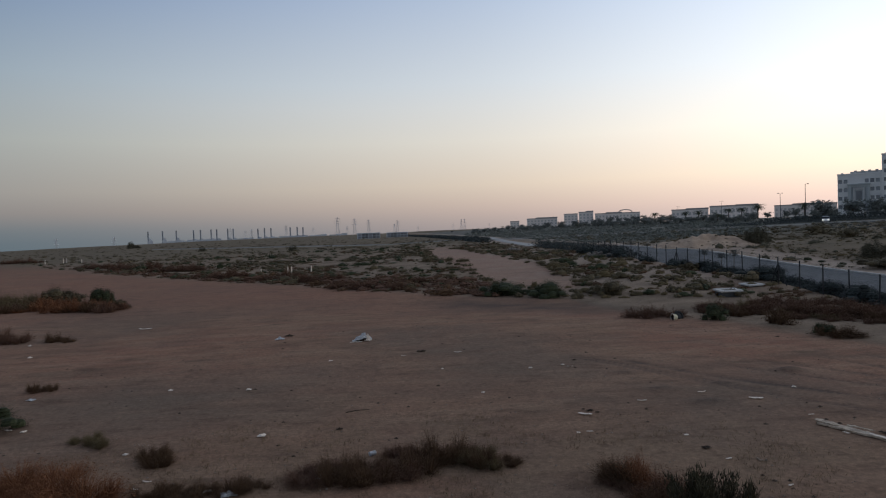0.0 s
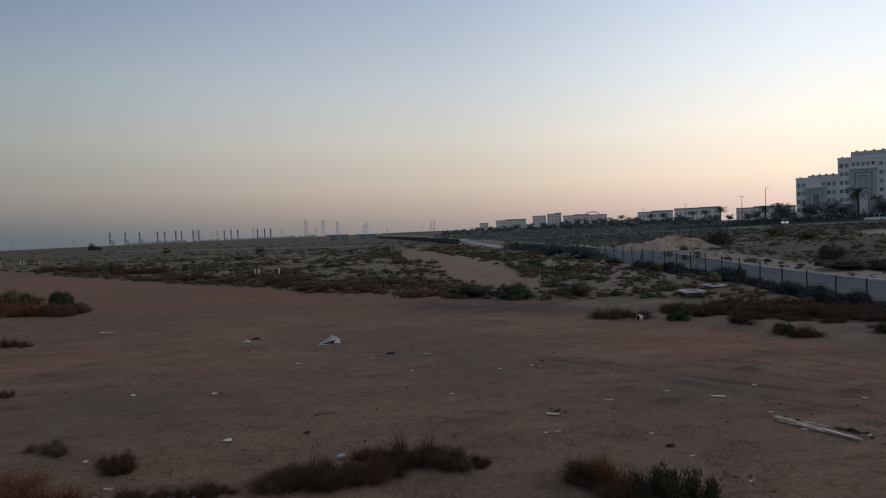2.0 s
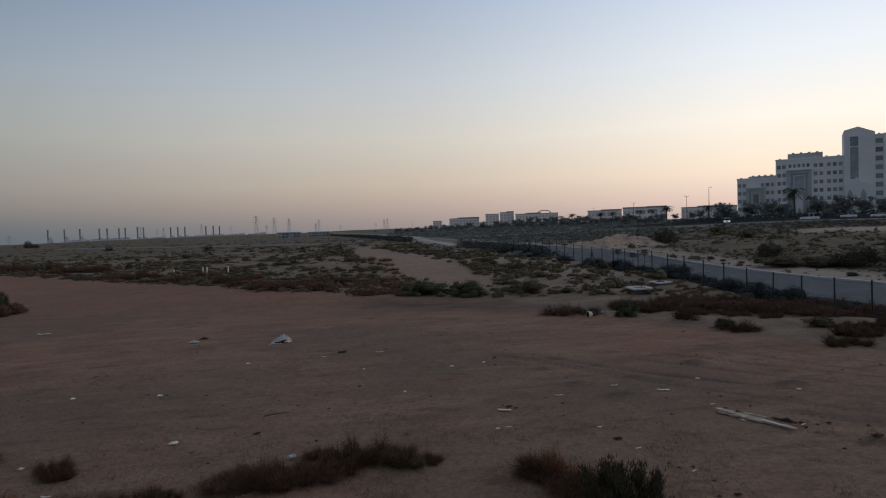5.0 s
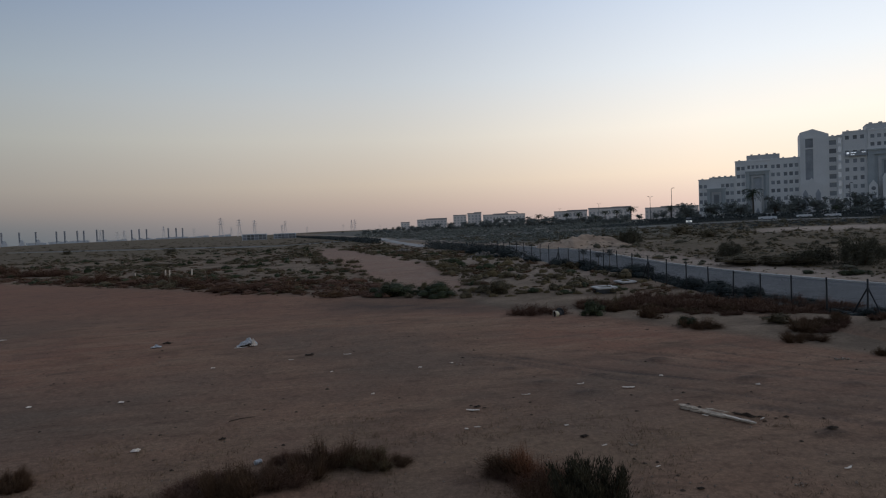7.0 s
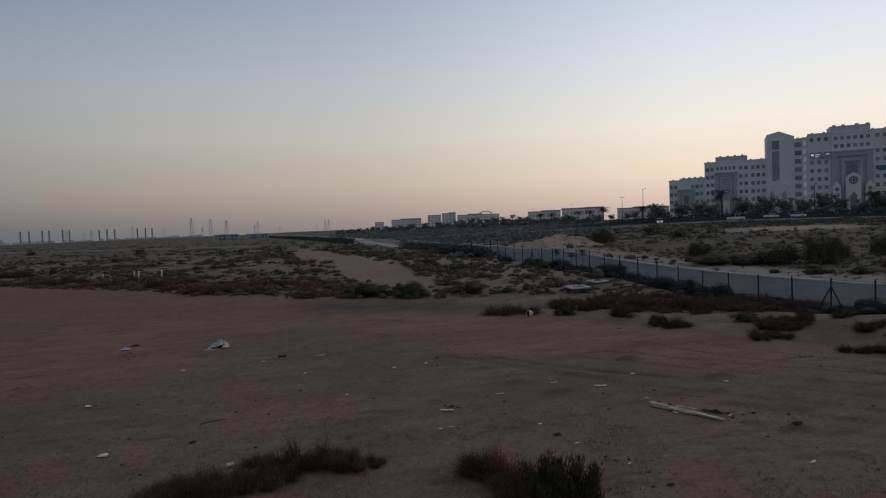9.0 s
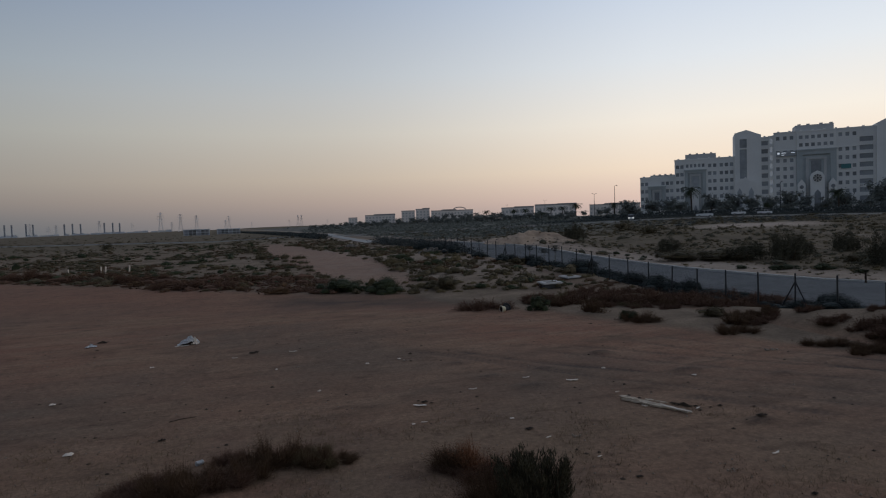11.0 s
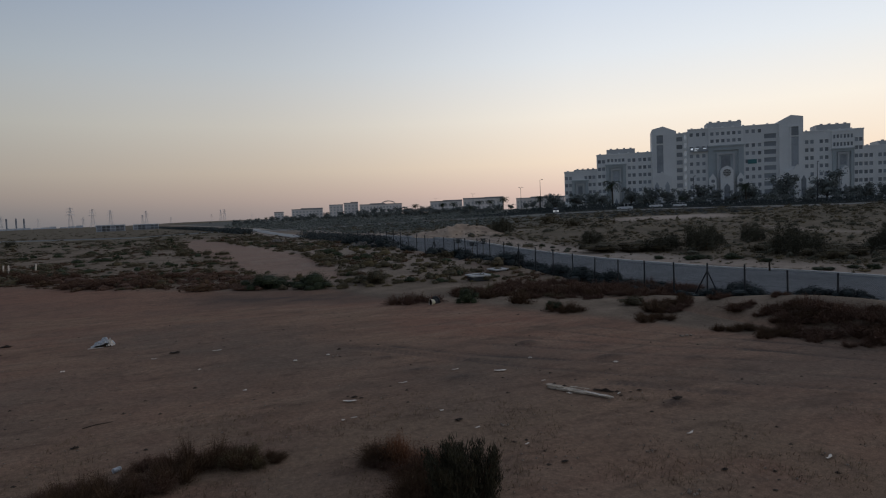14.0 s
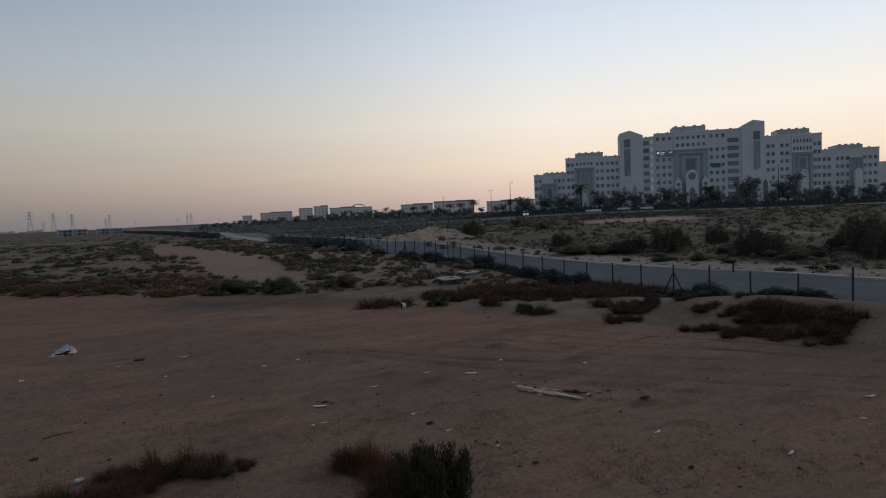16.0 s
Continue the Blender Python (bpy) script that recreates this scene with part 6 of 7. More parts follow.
def sand_heap(x, y, turn):
    """A long uneven bank of tipped sand with gullies and clods."""
    r = random.Random(12)
    ob = thing("sand_heap", "long tipped heap of tan sand beyond the road", "sand heap", pose(x, y, 0, 0, 0, turn))
    c, d = math.cos(radians(turn)), math.sin(radians(turn))
    us, vs = np.linspace(-9.5, 10.5, 84), np.linspace(-7.5, 7.0, 58)
    gu, gv = np.meshgrid(us, vs)
    h = np.interp(gu, [p[0] for p in CREST], [p[1] for p in CREST])
    lean = 0.9 * np.sin(gu * 0.55) + 0.5 * np.sin(gu * 1.7 + 1)
    fall = np.where(gv < lean, ss(-6.2, 0.0, gv - lean), 1 - ss(0.0, 5.6, gv - lean))
    lumps = bumps(gu / 1.1 + 30, gv / 1.6 + 30, 91) + 0.6 * bumps(gu / 0.5 + 30, gv / 0.7 + 30, 92)
    z = h * fall ** 1.15 * (0.78 + 0.28 * lumps) + 0.45 * np.exp(-((gu + 7.0) / 1.5) ** 2 - ((gv - 2.0) / 1.6) ** 2)
    z = z + 0.22 * np.exp(-((gu - 1.0) / 2.2) ** 2 - ((gv + 4.6) / 0.9) ** 2) * lumps
    rows = [[(gu[j, i], gv[j, i], float(z[j, i]) + hgt(x + gu[j, i] * c - gv[j, i] * d, y + gu[j, i] * d + gv[j, i] * c) - 0.06) for i in range(84)] for j in range(58)]
    g = Geo()
    g.v = [p for row in rows for p in row]
    g.f = [(j * 84 + i, j * 84 + i + 1, (j + 1) * 84 + i + 1, (j + 1) * 84 + i) for j in range(57) for i in range(83)]
    part("bank", g.mesh("bank", HEAP_SAND, True), ob)
    for k in range(26):
        i, j = r.randrange(14, 66), r.randrange(6, 30)
        p, s = rows[j][i], r.uniform(0.1, 0.24)
        g = Geo()
        lobe_core(g, (0, 0, 0.3), 1.0, 0.6, 9)
        part("clod", g.mesh("clod", STONE if k % 3 else LEAF["olive"]), ob, "", pose(*p, 0, 0, r.uniform(0, 360)) @ Matrix.Diagonal((s * 1.6, s, s, 1)))


HEAP_SAND = surface("tipped_tan_sand", (0.33, 0.225, 0.15), (0.56, 0.42, 0.30), 0.55, 0.95, 0.5, 3.0)
sand_heap(43.0, 102.6, -22.7)


def sapling(x, y, h):
    """A thin-stemmed young tree with a small flat crown."""
    r = random.Random(int(x * 10))
    ob = thing("sapling", "thin young tree with a small flat crown by the road", "sapling", pose(x, y, hgt(x, y)), "saplings by the fence")
    g = Geo()
    g.tube((0, 0, -0.1), (0.05, 0, h * 0.8), 0.035, 0.02, 6)
    for k in range(7):
        a = k * 0.9
        g.tube((0.05, 0, h * 0.75), (0.26 * math.cos(a), 0.26 * math.sin(a), h * r.uniform(0.84, 0.96)), 0.015, 0.006, 4)
    part("stem", g.mesh("stem", BARK), ob)
    g = Geo()
    leaf_quads(g, r, 420, lambda: (r.gauss(0.05, 0.22), r.gauss(0, 0.22), h * r.uniform(0.74, 1.0)), 0.09)
    part("crown", g.mesh("crown", HEDGE_LEAF), ob)


sapling(25.1, 60.4, 2.0)
sapling(25.5, 55.1, 2.1)
sapling(25.3, 57.2, 1.7)


# ---------------------------------------------------------------- street lamps, cars
def street_lamp(x, y, h, double=False):
    ob = thing("street_lamp", "tall grey street lamp, unlit", "street lamp", pose(x, y, hgt(x, y), 0, 0, 30), "street lamps along the main road")
    g = Geo()
    g.tube((0, 0, -0.3), (0, 0, 0.5), 0.22, n=8)
    g.tube((0, 0, 0.5), (0, 0, h), 0.15, 0.08, 8)
    part("pole", g.mesh("pole", STEEL), ob)
    for s in (-1, 1) if double else (1,):
        g = Geo()
        g.tube((0, 0, h - 0.1), (s * 1.4, 0, h + 0.15), 0.06, n=6)
        arm = part("arm", g.mesh("arm", STEEL), ob)
        g = Geo()
        g.prism([(s * 1.2, h + 0.05), (s * 1.3, h + 0.28), (s * 2.0, h + 0.3), (s * 2.15, h + 0.1)], -0.16, 0.16)
        part("lamp_head", g.mesh("lamp_head", STEEL), arm)


for az, d, top, dbl in ((30.08, 262, 2.66, False), (28.33, 330, 2.0, True), (34.4, 300, 3.2, False), (24.0, 470, 1.6, True), (20.6, 640, 1.3, True), (52.0, 240, 2.9, False), (43.0, 262, 2.3, False)):
    x, y = polar(az, d)
    street_lamp(x, y, EYE + d * math.tan(radians(top)) - hgt(x, y) - 0.3, dbl)


def car(x, y, turn, paint, tall=1.75, length=4.7, lights=False, label="white four-wheel-drive car on the main road"):
    ob = thing("car", label, "car", pose(x, y, hgt(x, y) + 0.13, 0, 0, turn), "cars on the main road")
    L, w = length / 2, 0.92
    g = Geo()
    g.prism([(-L, 0.35), (-L - 0.05, 0.7), (-L + 0.1, 1.0), (-L * 0.55 + 0.1, 1.08), (L * 0.55, 1.1), (L - 0.15, 1.08), (L, 0.8), (L, 0.35)], -w, w)
    body = part("body", g.mesh("body", paint), ob)
    g = Geo()
    g.prism([(-L * 0.52, 1.07), (-L * 0.22, tall), (L * 0.72, tall), (L * 0.93, 1.07)], -w + 0.1, w - 0.1)
    part("cabin_glass", g.mesh("cabin_glass", CAR_GLASS), ob, "dark windows")
    g = Geo()
    g.prism([(-L * 0.24, tall - 0.02), (-L * 0.18, tall + 0.07), (L * 0.68, tall + 0.07), (L * 0.76, tall - 0.02)], -w + 0.14, w - 0.14)
    for px in (-L * 0.05, L * 0.38):
        g.box(px - 0.06, px + 0.06, -w + 0.08, w - 0.08, 1.07, tall)
    part("roof", g.mesh("roof", paint), ob)
    wheel = Geo()
    wheel.tube((0, -0.12, 0), (0, 0.12, 0), 0.36, n=16)
    rim = Geo()
    rim.tube((0, -0.13, 0), (0, 0.13, 0), 0.2, n=12)
    wheel, rim = wheel.mesh("wheel", RUBBER), rim.mesh("rim", KERB)
    for px in (-L * 0.62, L * 0.6):
        for py in (-w + 0.1, w - 0.1):
            part("rim", rim, part("wheel", wheel, ob, "", pose(px, py, 0.23)))
    for py in (-0.62, 0.62):
        g = Geo()
        g.box(-L - 0.1, -L - 0.02, py - 0.2, py + 0.2, 0.66, 0.92)
        part("headlight", g.mesh("headlight", LAMP_WHITE if lights else KERB), body, "lit headlight" if lights else "headlight")


along = math.degrees(math.atan2(-0.6, 0.8))
car(*by_block(-31, 71), along, CAR_WHITE, 1.5, 4.2, label="white car at the side of the main road")
car(*by_block(-41.2, 86), along, CAR_WHITE, 1.9, 4.9)
car(*by_block(-23.5, 71), along, CAR_WHITE, 1.5, 4.2, label="white car at the side of the main road")
car(*by_block(-8, 44), along, CAR_WHITE, label="parked white car before the apartment block")
car(*by_block(30, 44), along, CAR_GREY, label="parked grey car before the apartment block")
car(110.1, 180.2, 58.6, CAR_WHITE, lights=True, label="white car waiting with its headlights on")
car(*polar(0.9, 900), 200, CAR_GREY, lights=True, label="far car with its headlights on")
car(*polar(5.5, 760), 200, CAR_GREY, lights=True, label="far car with its headlights on")


# ---------------------------------------------------------------- things on the sand
def slab_cover(x, y, w, d, h, turn, hole, label):
    """A concrete chamber top with an opening, its rim proud of the sand."""
    ob = thing("manhole_chamber", label, "manhole", pose(x, y, hgt(x, y) - 0.05, 3, 0, turn))
    g = Geo()
    g.box(-w / 2 + 0.12, w / 2 - 0.12, -d / 2 + 0.12, d / 2 - 0.12, -0.15, h)
    part("chamber_wall", g.mesh("chamber_wall", CHAMBER), ob, "dark shaded concrete chamber")
    g = Geo()
    k = hole / 2
    for a in ((-w / 2, -k, -d / 2, d / 2), (k, w / 2, -d / 2, d / 2), (-k, k, -d / 2, -k * 0.7), (-k, k, k * 0.7, d / 2)):
        g.box(*a, h, h + 0.1)
    part("rim", g.mesh("rim", KERB), ob, "pale concrete rim")
    # no real hole: a near-black sheet gives the shade in the opening
    g = Geo()
    g.box(-k, k, -k * 0.7, k * 0.7, h + 0.003, h + 0.03)
    part("opening", g.mesh("opening", CHAR_AND_SHADE), ob, "opening closed by a dark sheet for its shade")


# concrete coloured dark to give the deep shadow under the overhanging slab
CHAMBER = surface("shaded_concrete", (0.055, 0.055, 0.056), (0.10, 0.10, 0.10), 2.5, 0.9, 0.3)
slab_cover(19.78, 43.71, 1.6, 1.2, 0.42, 4, 0.9, "raised concrete manhole chamber with a pale rim in the scrub")
slab_cover(23.26, 47.41, 1.4, 1.2, 0.12, 12, 0.8, "flat pale concrete manhole cover in the sand")


def old_tyre(x, y):
    ob = thing("tyre", "old black tyre half sunk in the scrub", "tyre", pose(x, y, hgt(x, y) + 0.16, 0, 0, 20) @ pose(0, 0, 0, 62, 0, 0) @ Matrix.Scale(0.66, 4))
    g, n, m = Geo(), 26, 10
    for i in range(n):
        a = 2 * math.pi * i / n
        for j in range(m):
            b = 2 * math.pi * j / m
            r = 0.31 + 0.13 * math.cos(b) + (0.008 if i % 2 else 0.0)
            g.v.append((r * math.cos(a), r * math.sin(a), 0.12 * math.sin(b)))
    for i in range(n):
        for j in range(m):
            g.f.append((i * m + j, ((i + 1) % n) * m + j, ((i + 1) % n) * m + (j + 1) % m, i * m + (j + 1) % m))
    part("tread", g.mesh("tread", RUBBER, True), ob)
    g = Geo()
    g.tube((0, 0, -0.07), (0, 0, 0.07), 0.2, n=18)
    part("hub", g.mesh("hub", STEEL), ob, "rusty dark hub")


def plastic_tub(x, y):
    """A cream tub lying on its side, its mouth turned away along the lot."""
    ob = thing("plastic_tub", "broken cream plastic tub lying on its side by the tyre", "tub", pose(x, y, hgt(x, y) + 0.15, 0, 0, 188) @ Matrix.Scale(0.8, 4))
    shell, inner, n = Geo(), Geo(), 18
    for g, grow in ((shell, 1.0), (inner, 0.9)):
        rows = []
        for u, r in ((0.0, 0.25), (0.12, 0.235), (0.26, 0.2), (0.33, 0.13), (0.35, 0.0)):
            rows.append([(0.17 - u * (1.0 if grow == 1.0 else 0.93), r * grow * math.cos(2 * math.pi * i / n) * 0.95, r * grow * math.sin(2 * math.pi * i / n)) for i in range(n)])
        for lo, hi in zip(rows, rows[1:]):
            g.add(lo + hi, [(i, (i + 1) % n, n + (i + 1) % n, n + i) for i in range(n)])
    part("shell", shell.mesh("shell", CREAM, True), ob)
    part("inside", inner.mesh("inside", CHAR_AND_SHADE, True), ob, "dark inside")
    g = Geo()
    for i in range(n):
        a, b = 2 * math.pi * i / n, 2 * math.pi * (i + 1) / n
        g.tube((0.17, 0.24 * math.cos(a), 0.25 * math.sin(a)), (0.17, 0.24 * math.cos(b), 0.25 * math.sin(b)), 0.022, n=6)
    part("rim", g.mesh("rim", WHITE), ob, "pale rolled rim")


old_tyre(13.13, 35.2)
plastic_tub(12.76, 34.8)


def crumpled(rng, w, d, h, n=7):
    """A sheet bent and folded over itself."""
    g = Geo()
    nx, ny = n, max(3, int(n * d / w))
    ph = [rng.uniform(0, 6.28) for _ in range(4)]
    top = []
    for j in range(ny):
        for i in range(nx):
            u, v = i / (nx - 1) - 0.5, j / (ny - 1) - 0.5
            z = h * (0.5 + 0.3 * math.sin(7 * u + ph[0]) * math.cos(5 * v + ph[1]) + 0.3 * math.sin(13 * v + 9 * u + ph[2])) * (1.15 - 2.2 * max(abs(u), abs(v)) * 0.9)
            top.append((u * w * rng.uniform(0.88, 1.08), v * d * rng.uniform(0.85, 1.1), max(0.004, z + rng.uniform(-0.12, 0.12) * h)))
    k = len(top)
    g.v = top + [(x, y, z - 0.004) for x, y, z in top]
    for j in range(ny - 1):
        for i in range(nx - 1):
            a = j * nx + i
            g.f += [(a, a + 1, a + nx + 1, a + nx), (k + a, k + a + nx, k + a + nx + 1, k + a + 1)]
    return g


litter_rng = random.Random(17)


def stone_mesh(seed, material):
    """A broken stone about two units across with split faces."""
    r = random.Random(seed)
    g = Geo()
    for z, k in ((-0.5, 0.85), (0.15, 1.0), (0.62, 0.6)):
        g.v += [(k * r.uniform(0.75, 1.15) * math.cos(1.047 * i + 0.3 * z), k * r.uniform(0.6, 1.0) * math.sin(1.047 * i + 0.3 * z), z * r.uniform(0.8, 1.15)) for i in range(6)]
    g.v.append((r.uniform(-0.2, 0.2), r.uniform(-0.2, 0.2), 0.75))
    for b in (0, 6):
        g.f += [(b + i, b + (i + 1) % 6, b + 6 + (i + 1) % 6, b + 6 + i) for i in range(6)]
    g.f += [(12 + i, 12 + (i + 1) % 6, 18) for i in range(6)] + [(5, 4, 3, 2, 1, 0)]
    return g.mesh("stone", material)


STONES = [stone_mesh(60 + k, STONE) for k in range(6)]


def litter(kind, x, y, size):
    r = litter_rng
    at = pose(x, y, hgt(x, y) + 0.02, 0, 0, r.uniform(-25, 25))
    if kind == "paper":
        single("paper_scrap", crumpled(r, size * 1.05, size * 0.9, size * 0.5, 5).mesh("paper_scrap", WHITE), "crumpled white paper scrap on the sand", "litter", at, "litter on the lot")
    elif kind == "strip":
        g = Geo()
        w, n, sag = size * r.uniform(0.11, 0.19), 5, r.uniform(-0.15, 0.2)
        for k in range(n + 1):
            u = k / n
            half = w * r.uniform(0.55, 1.1) * (0.6 if k in (0, n) else 1.0)
            x, off, z = size * (u - 0.5), sag * size * math.sin(3.1 * u) * 0.5, 0.012 + size * 0.12 * abs(u - r.uniform(0.3, 0.6))
            g.v += [(x, off - half, z - 0.012), (x + r.uniform(-0.02, 0.02), off + half, z - 0.012), (x + r.uniform(-0.02, 0.02), off + half, z), (x, off - half, z)]
        for k in range(n):
            i, j = 4 * k, 4 * k + 4
            g.f += [(i + 3, j + 3, j + 2, i + 2), (i, i + 1, j + 1, j), (i, j, j + 3, i + 3), (i + 1, i + 2, j + 2, j + 1)]
        g.f += [(0, 3, 2, 1), (4 * n, 4 * n + 1, 4 * n + 2, 4 * n + 3)]
        single("board_scrap", g.mesh("board_scrap", WHITE), "narrow pale board scrap lying on the sand", "litter", at, "litter on the lot")
    elif kind == "plastic":
        single("plastic_sheet", crumpled(r, size * 1.0, size * 0.7, size * 0.32, 9).mesh("plastic_sheet", PLASTIC), "torn translucent plastic sheet on the sand", "litter", at, "litter on the lot")
    elif kind == "dark":
        g = crumpled(r, size, size * 0.7, size * 0.26, 5)
        single("charred_scrap", g.mesh("charred_scrap", CHAR_AND_SHADE), "dark charred scrap on the sand", "litter", at, "litter on the lot")
    elif kind == "rubble":
        heap = thing("rubble_heap", "small heap of broken pale stones", "rubble", at, "rubble on the lot")
        for _ in range(16):
            px, py, w = r.gauss(0, 0.38) * size, r.gauss(0, 0.3) * size, size * (0.035 + 0.11 * r.random() ** 2)
            part("stone", STONES[r.randrange(6)], heap, "", pose(px, py, 0, r.uniform(-20, 20), r.uniform(-20, 20), r.uniform(0, 360)) @ Matrix.Scale(w, 4))


litter("strip", -18.69, 38.95, 0.78)
litter("plastic", -8.86, 33.25, 0.5)
litter("dark", -8.6, 34.3, 0.5)
litter("dark", -8.3, 32.1, 0.16)
litter("plastic", -14.79, 22.10, 0.29)
litter("paper", -7.15, 22.41, 0.19)
litter("paper", -10.09, 22.68, 0.16)
litter("paper", -5.18, 17.14, 0.21)
litter("paper", 0.24, 15.09, 0.15)
litter("paper", -5.04, 27.02, 0.15)
litter("strip", -1.91, 27.42, 0.22)
litter("strip", 0.48, 27.73, 0.35)
litter("rubble", -8.27, 16.81, 0.27)
litter("paper", -8.37, 16.01, 0.13)
litter("strip", -6.93, 14.13, 0.21)
litter("plastic", -4.77, 13.26, 0.36)
litter("plastic", -2.86, 14.06, 0.41)
litter("strip", 3.94, 18.03, 0.38)
litter("paper", 3.40, 16.42, 0.09)
litter("strip", 3.71, 16.45, 0.17)
litter("strip", 5.95, 19.17, 0.27)
litter("strip", 8.10, 19.91, 0.25)
litter("strip", 9.37, 18.99, 0.40)
litter("paper", 3.22, 24.17, 0.15)
litter("paper", 1.16, 20.83, 0.11)
litter("strip", 6.36, 14.20, 0.15)
litter("rubble", 7.05, 14.08, 0.26)
litter("paper", 6.05, 15.91, 0.11)
litter("strip", 6.93, 12.66, 0.13)
litter("strip", -13.11, 18.51, 0.25)
litter("paper", -22.70, 34.07, 0.18)
litter("paper", -20.34, 30.48, 0.20)
litter("paper", 13.45, 18.11, 0.14)
litter("strip", 11.18, 14.89, 0.18)
litter("strip", 10.67, 11.51, 0.24)
litter("strip", 12.15, 9.11, 0.26)
litter("strip", 17.56, 10.80, 0.28)
litter("rubble", 8.52, 9.00, 0.27)
litter("rubble", 6.09, 10.45, 0.12)
litter("rubble", 18.61, 20.45, 0.50)
litter("paper", -12.55, 18.34, 0.14)
litter("paper", -5.27, 13.47, 0.2)
litter("strip", -6.97, 13.69, 0.16)
litter("paper", 11.24, 20.26, 0.13)
litter("strip", 10.0, 17.18, 0.16)
litter("paper", 4.55, 24.6, 0.13)
litter("rubble", 4.75, 24.25, 0.3)
litter("rubble", 0.6, 24.6, 0.2)
litter("paper", -0.2, 24.5, 0.1)
litter("paper", 15.6, 9.74, 0.12)
litter("rubble", 9.1, 11.04, 0.2)
litter("dark", 9.81, 9.6, 0.14)
litter("dark", 15.32, 28.9, 0.2)
litter("dark", 0.82, 30.41, 0.12)
litter("dark", 6.17, 14.98, 0.22)
litter("dark", 4.34, 18.22, 0.12)
litter("dark", 4.11, 18.45, 0.09)
litter("dark", -0.20, 29.89, 0.13)
litter("dark", -1.17, 28.30, 0.41)
litter("dark", -3.09, 17.48, 0.18)
litter("dark", -3.46, 26.69, 0.10)
litter("dark", 4.92, 24.03, 0.11)
litter("dark", 7.16, 11.41, 0.15)
litter("dark", 4.18, 18.43, 0.20)
litter("dark", 4.01, 18.59, 0.10)
litter("dark", 5.17, 25.44, 0.19)
# dark crumbs of board by the torn board
for x, y, size in ((11.25, 15.1, 0.14), (11.55, 14.85, 0.1), (11.9, 14.9, 0.15), (12.1, 13.55, 0.26), (12.35, 13.7, 0.14), (11.1, 14.7, 0.1), (12.7, 14.5, 0.1)):
    litter("dark", x, y, size)
# the white sack in the middle of the lot
sack = thing("sack", "torn white sack lying on the sand", "sack", pose(-4.25, 31.9, hgt(-4.25, 31.9) + 0.01, 0, 0, 8) @ Matrix.Scale(1.16, 4), "litter on the lot")
r = random.Random(5)
ph = [r.uniform(0, 6.28) for _ in range(4)]
# a hood of stiff woven plastic, open towards the lot's near side, running out into a low tail
g, n, m = Geo(), 22, 10
for i in range(n + 1):
    u = i / n
    top = 0.25 * math.sin(math.pi * u ** 1.5) ** 0.7 + 0.012 + 0.035 * math.sin(17 * u + ph[0])
    for j in range(m + 1):
        a = 0.45 + (math.pi - 0.45) * j / m
        k = 1 + 0.14 * math.sin(5 * a + 13 * u + ph[1]) + 0.1 * math.sin(11 * a - 21 * u + ph[2]) + r.uniform(-0.09, 0.09)
        g.v.append((-0.46 + 0.84 * u + r.uniform(-0.012, 0.012), -0.27 * math.cos(a) * k * (0.35 + 0.65 * math.sin(math.pi * min(1, u + 0.12))), max(0.004, top * math.sin(a) * k)))
for i in range(n):
    for j in range(m):
        b = i * (m + 1) + j
        g.f.append((b, b + 1, b + m + 2, b + m + 1))
hood = part("bag", g.mesh("bag", PLASTIC), sack)
mod = hood.modifiers.new("thickness", "SOLIDIFY")
mod.thickness = 0.012
# a solid dark block under the hood, put in as the cavity's shade
g = Geo()
g.prism([(-0.34, 0.0), (-0.2, 0.07), (0.0, 0.16), (0.17, 0.13), (0.2, 0.0)], -0.14, -0.02)
part("opening", g.mesh("opening", CHAR_AND_SHADE), sack, "dark block for the shade inside")
part("flap", crumpled(r, 0.3, 0.26, 0.3, 9).mesh("flap", WHITE), sack, "pale folded corner", pose(0.22, -0.1, 0.0))
part("shreds", crumpled(r, 0.52, 0.1, 0.045, 9).mesh("shreds", WHITE), sack, "thin torn shreds", pose(-0.3, -0.28, 0.0))
# a drink can by the near shrubs
can = thing("drink_can", "crushed pale drink can by the shrubs", "can", pose(-1.92, 15.34, hgt(-1.92, 15.34) + 0.05, 0, 90, 40), "litter on the lot")
g = Geo()
g.tube((0, 0, -0.09), (0, 0, 0.07), 0.055, n=14)
part("can_body", g.mesh("can_body", PLASTIC), can)
g = Geo()
g.tube((0, 0, 0.07), (0, 0, 0.09), 0.055, 0.042, n=14)
part("can_end", g.mesh("can_end", KERB), can)
# the long torn board
board = thing("torn_board", "long torn pale board with split ends on the sand", "board", pose(10.3, 15.55, hgt(10.3, 15.55) + 0.01, 0, 0, -63))
edge = random.Random(6)


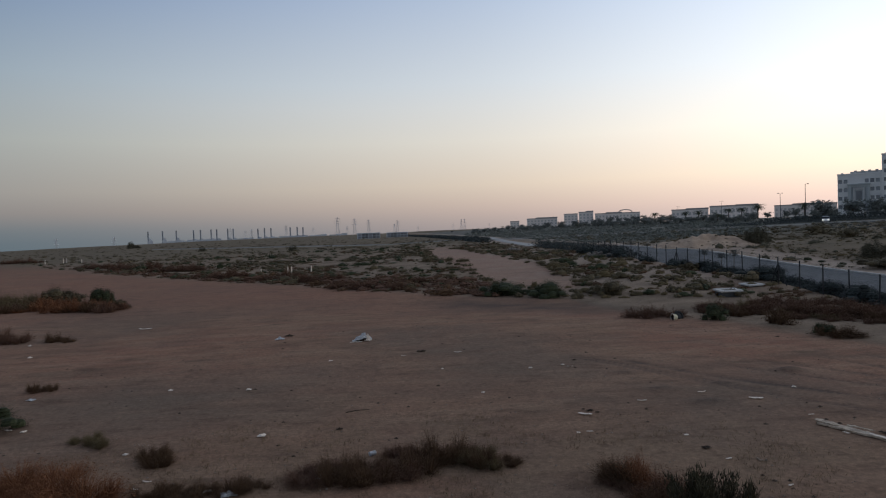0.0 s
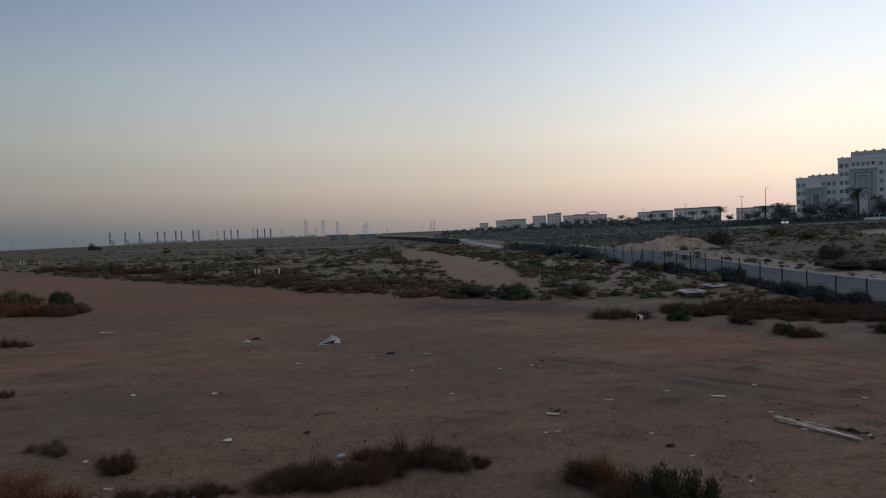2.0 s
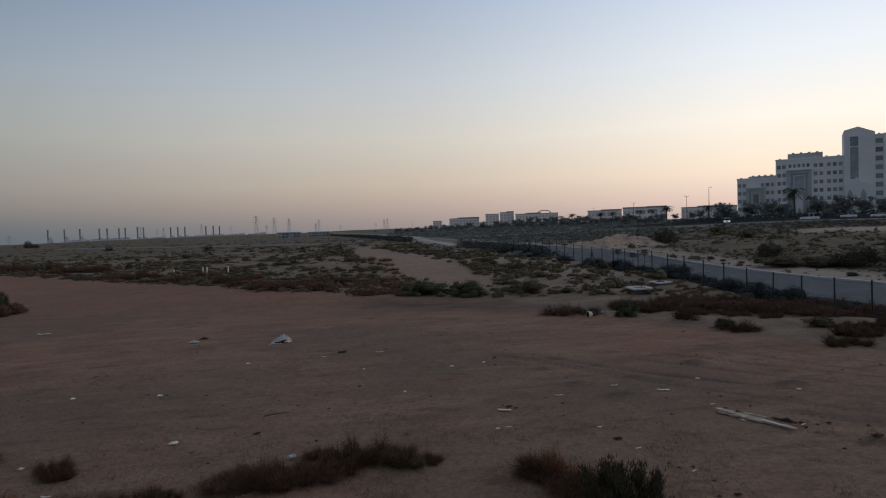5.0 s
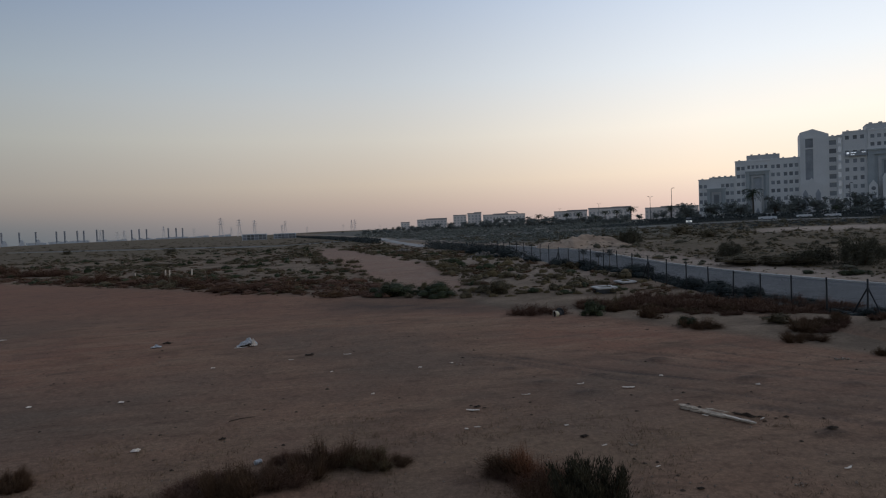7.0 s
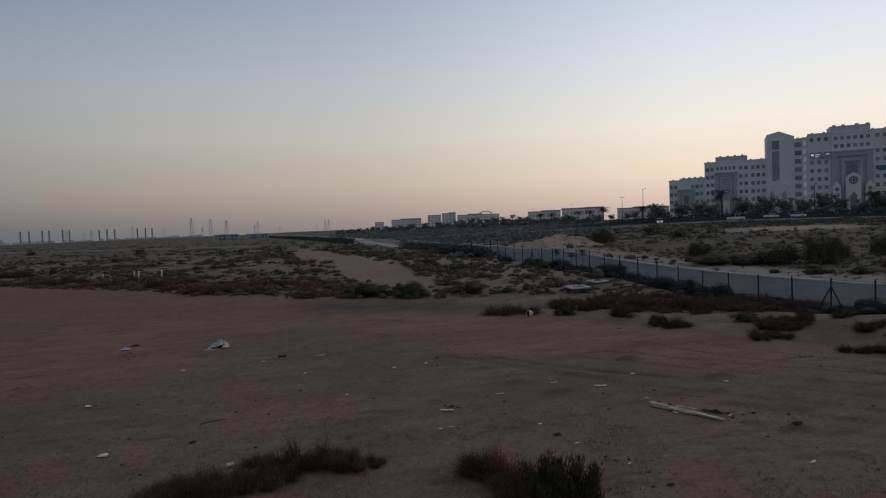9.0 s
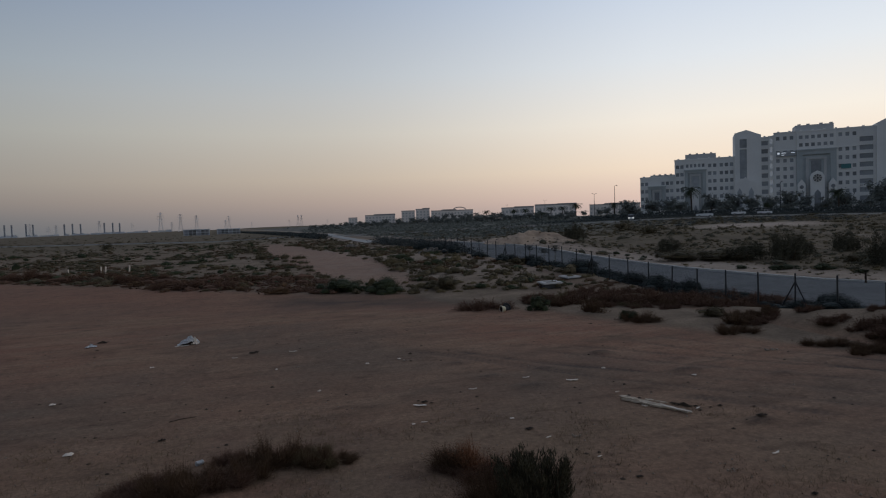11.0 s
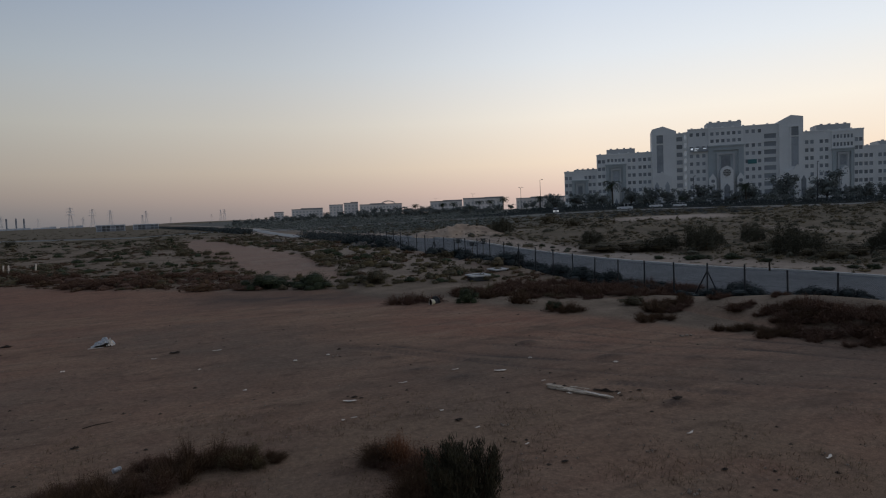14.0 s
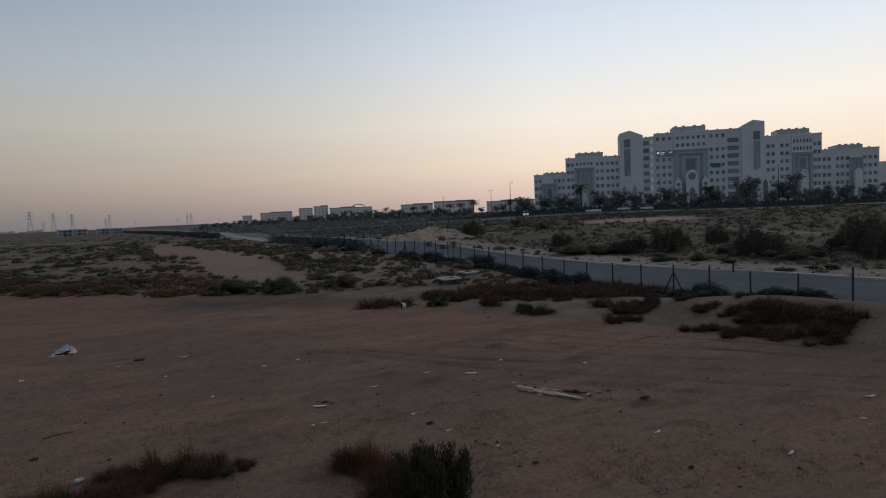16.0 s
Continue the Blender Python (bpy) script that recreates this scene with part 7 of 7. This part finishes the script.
def torn_strip(x0, x1, y0, y1, z, thick, n, narrow=1.0):
    """A flat strip of board whose long sides and ends are broken unevenly; narrow: how far it tapers to its end."""
    g = Geo()
    step = 0.0
    for k in range(n + 1):
        u = k / n
        x = x0 + (x1 - x0) * u
        if edge.random() < 0.4:
            step = edge.uniform(0.0, 0.35)
        taper = (0.5 if k in (0, n) else 1.0) * (1 + (narrow - 1) * u)
        a, b = y0 * taper * (1 - 0.5 * step) + edge.uniform(0, 0.03), y1 * taper * (1 - step) - edge.uniform(0, 0.03)
        h = z + edge.uniform(-0.01, 0.012)
        g.v += [(x, a, h - thick), (x, b, h - thick), (x, b, h), (x, a, h)]
    for k in range(n):
        i, j = 4 * k, 4 * k + 4
        g.f += [(i + 3, j + 3, j + 2, i + 2), (i, i + 1, j + 1, j), (i, j, j + 3, i + 3), (i + 1, i + 2, j + 2, j + 1)]
    g.f += [(0, 3, 2, 1), (4 * n, 4 * n + 1, 4 * n + 2, 4 * n + 3)]
    return g


part("long_piece", torn_strip(-1.1, 1.05, -0.22, 0.24, 0.05, 0.045, 26, 0.42).mesh("long_piece", CARD), board)
part("split_piece", torn_strip(-0.45, 0.2, -0.07, 0.07, 0.085, 0.02, 8, 0.6).mesh("split_piece", CARD), board, "pale raised layer", pose(0, 0.2, 0, 0, 0, 5))
part("split_piece", torn_strip(-1.16, -0.55, -0.14, 0.2, 0.08, 0.02, 6, 0.8).mesh("split_piece", CARD), board, "", pose(0, 0.03, 0, 0, 0, 3))
part("splinter", torn_strip(0.15, 1.12, -0.06, 0.045, 0.085, 0.025, 9, 0.7).mesh("splinter", WHITE), board, "white splinter", pose(0, -0.05, 0, 0, 0, -3))
part("splinter", torn_strip(-0.3, -0.12, -0.03, 0.03, 0.03, 0.02, 3).mesh("splinter", WHITE), board, "white splinter", pose(0, -0.26, 0, 0, 0, 6))
single("charred_board", crumpled(random.Random(2), 0.6, 0.14, 0.1, 9).mesh("charred_board", CHAR_AND_SHADE), "dark charred board scrap beside the torn board", "litter", pose(10.95, 15.35, hgt(10.95, 15.35) + 0.02, 0, 0, -58), "litter on the lot")
g = Geo()
g.tube((-3.16, 19.04, 0.03), (-2.85, 19.16, 0.05), 0.014, 0.012, 6)
g.tube((-2.85, 19.16, 0.05), (-2.45, 19.3, 0.03), 0.012, 0.006, 6)
single("stick", g.mesh("stick", CHAR_AND_SHADE), "thin dark stick on the sand", "stick", pose(0, 0, hgt(-2.8, 19.17)))

# a dark rag caught on the top wire
rag = crumpled(random.Random(3), 0.16, 0.5, 0.08, 5)
single("rag", rag.mesh("rag", CHAR_AND_SHADE), "dark rag caught on the top wire of the fence", "rag", pose(27.38, 23.98, hgt(27.38, 23.98) + 1.6, 90, 0, 8))

# short white marker stakes in the scrub
stake = Geo()
stake.tube((0, 0, -0.1), (0, 0, 0.75), 0.09, n=8)
stake.tube((0, 0, 0.75), (0, 0, 0.8), 0.09, 0.05, n=8)
stake = stake.mesh("marker_stake", WHITE)
for x, y, k in ((-22.2, 89.2, 1.2), (-21.5, 88.5, 1.2), (-17.9, 84.7, 1.3), (-26.8, 92.0, 0.9), (-113.6, 179, 1.5), (-111.1, 183.5, 1.7), (-109.4, 182.3, 1.7), (-102.1, 177.2, 1.3), (-29.2, 86.9, 0.7)):
    single("marker_stake", stake, "short white marker stake standing in the scrub", "stake", pose(x, y, hgt(x, y), 2, 3, 0) @ Matrix.Diagonal((1, 1, k, 1)), "marker stakes")


def stone_heap(x, y, w, h, seed, label):
    r = random.Random(seed)
    heap = thing("rubble_heap", label, "rubble", pose(x, y, hgt(x, y)), "rubble on the lot")
    for _ in range(60):
        a, k = r.uniform(0, 6.28), math.sqrt(r.random())
        px, py, pz = math.cos(a) * k * w / 2, math.sin(a) * k * w / 3, h * (1 - k) * r.uniform(0.3, 1)
        part("stone", BROKEN[r.randrange(6)], heap, "", pose(px, py, pz, r.uniform(0, 180), r.uniform(0, 180), r.uniform(0, 180)) @ Matrix.Scale(r.uniform(0.12, 0.34), 4))


RUBBLE = surface("grey_rubble", (0.15, 0.13, 0.11), (0.28, 0.25, 0.22), 3, 0.9, 0.4, vary=0.3)
BROKEN = [stone_mesh(80 + k, RUBBLE) for k in range(6)]
stone_heap(20.6, 84.0, 5.0, 0.85, 3, "heap of grey broken concrete by the fence")
stone_heap(13.0, 118.0, 3.0, 0.6, 4, "low heap of pale broken concrete")

# pebbles on the near sand
g = Geo()
pr = random.Random(9)
for _ in range(2600):
    a, d = radians(pr.uniform(-42, 62)), 10.5 + 24 * pr.random() ** 1.6
    x, y, s = d * math.sin(a), d * math.cos(a), 0.012 + 0.03 * pr.random() ** 3
    z = hgt(x, y) + 0.01
    g.add([(x - s, y, z), (x, y - s * 0.8, z), (x + s, y, z), (x, y + s * 0.9, z), (x + s * 0.1, y, z + s * 0.9)], [(0, 1, 4), (1, 2, 4), (2, 3, 4), (3, 0, 4)])
tagged(new("pebbles", g.mesh("pebbles", STONE)), "small pebbles strewn over the near sand", "pebbles", kind="stuff")

# clods and dark crumbs of earth
g = Geo()
for _ in range(1600):
    a, d = radians(pr.uniform(-42, 62)), 10.5 + 26 * pr.random() ** 1.5
    x, y = d * math.sin(a), d * math.cos(a)
    if patchy(x, y, 4.0, 0.4, 0.62) < pr.random() * 0.9:
        continue
    s = 0.015 + 0.05 * pr.random() ** 3
    z = hgt(x, y) + 0.004
    t = pr.uniform(0, 1.5)
    ring = [(x + math.cos(t + k * 1.257) * s * pr.uniform(0.7, 1.5), y + math.sin(t + k * 1.257) * s, z) for k in range(5)]
    g.add(ring + [(x, y, z + s * pr.uniform(0.4, 0.8))], [(k, (k + 1) % 5, 5) for k in range(5)])
CLOD = surface("dark_earth", (0.06, 0.042, 0.03), (0.12, 0.085, 0.058), 5, 0.95, 0.4, vary=0.4, island=True)
tagged(new("clods", g.mesh("clods", CLOD)), "dark crumbs and clods of earth on the lot", "clods", kind="stuff")
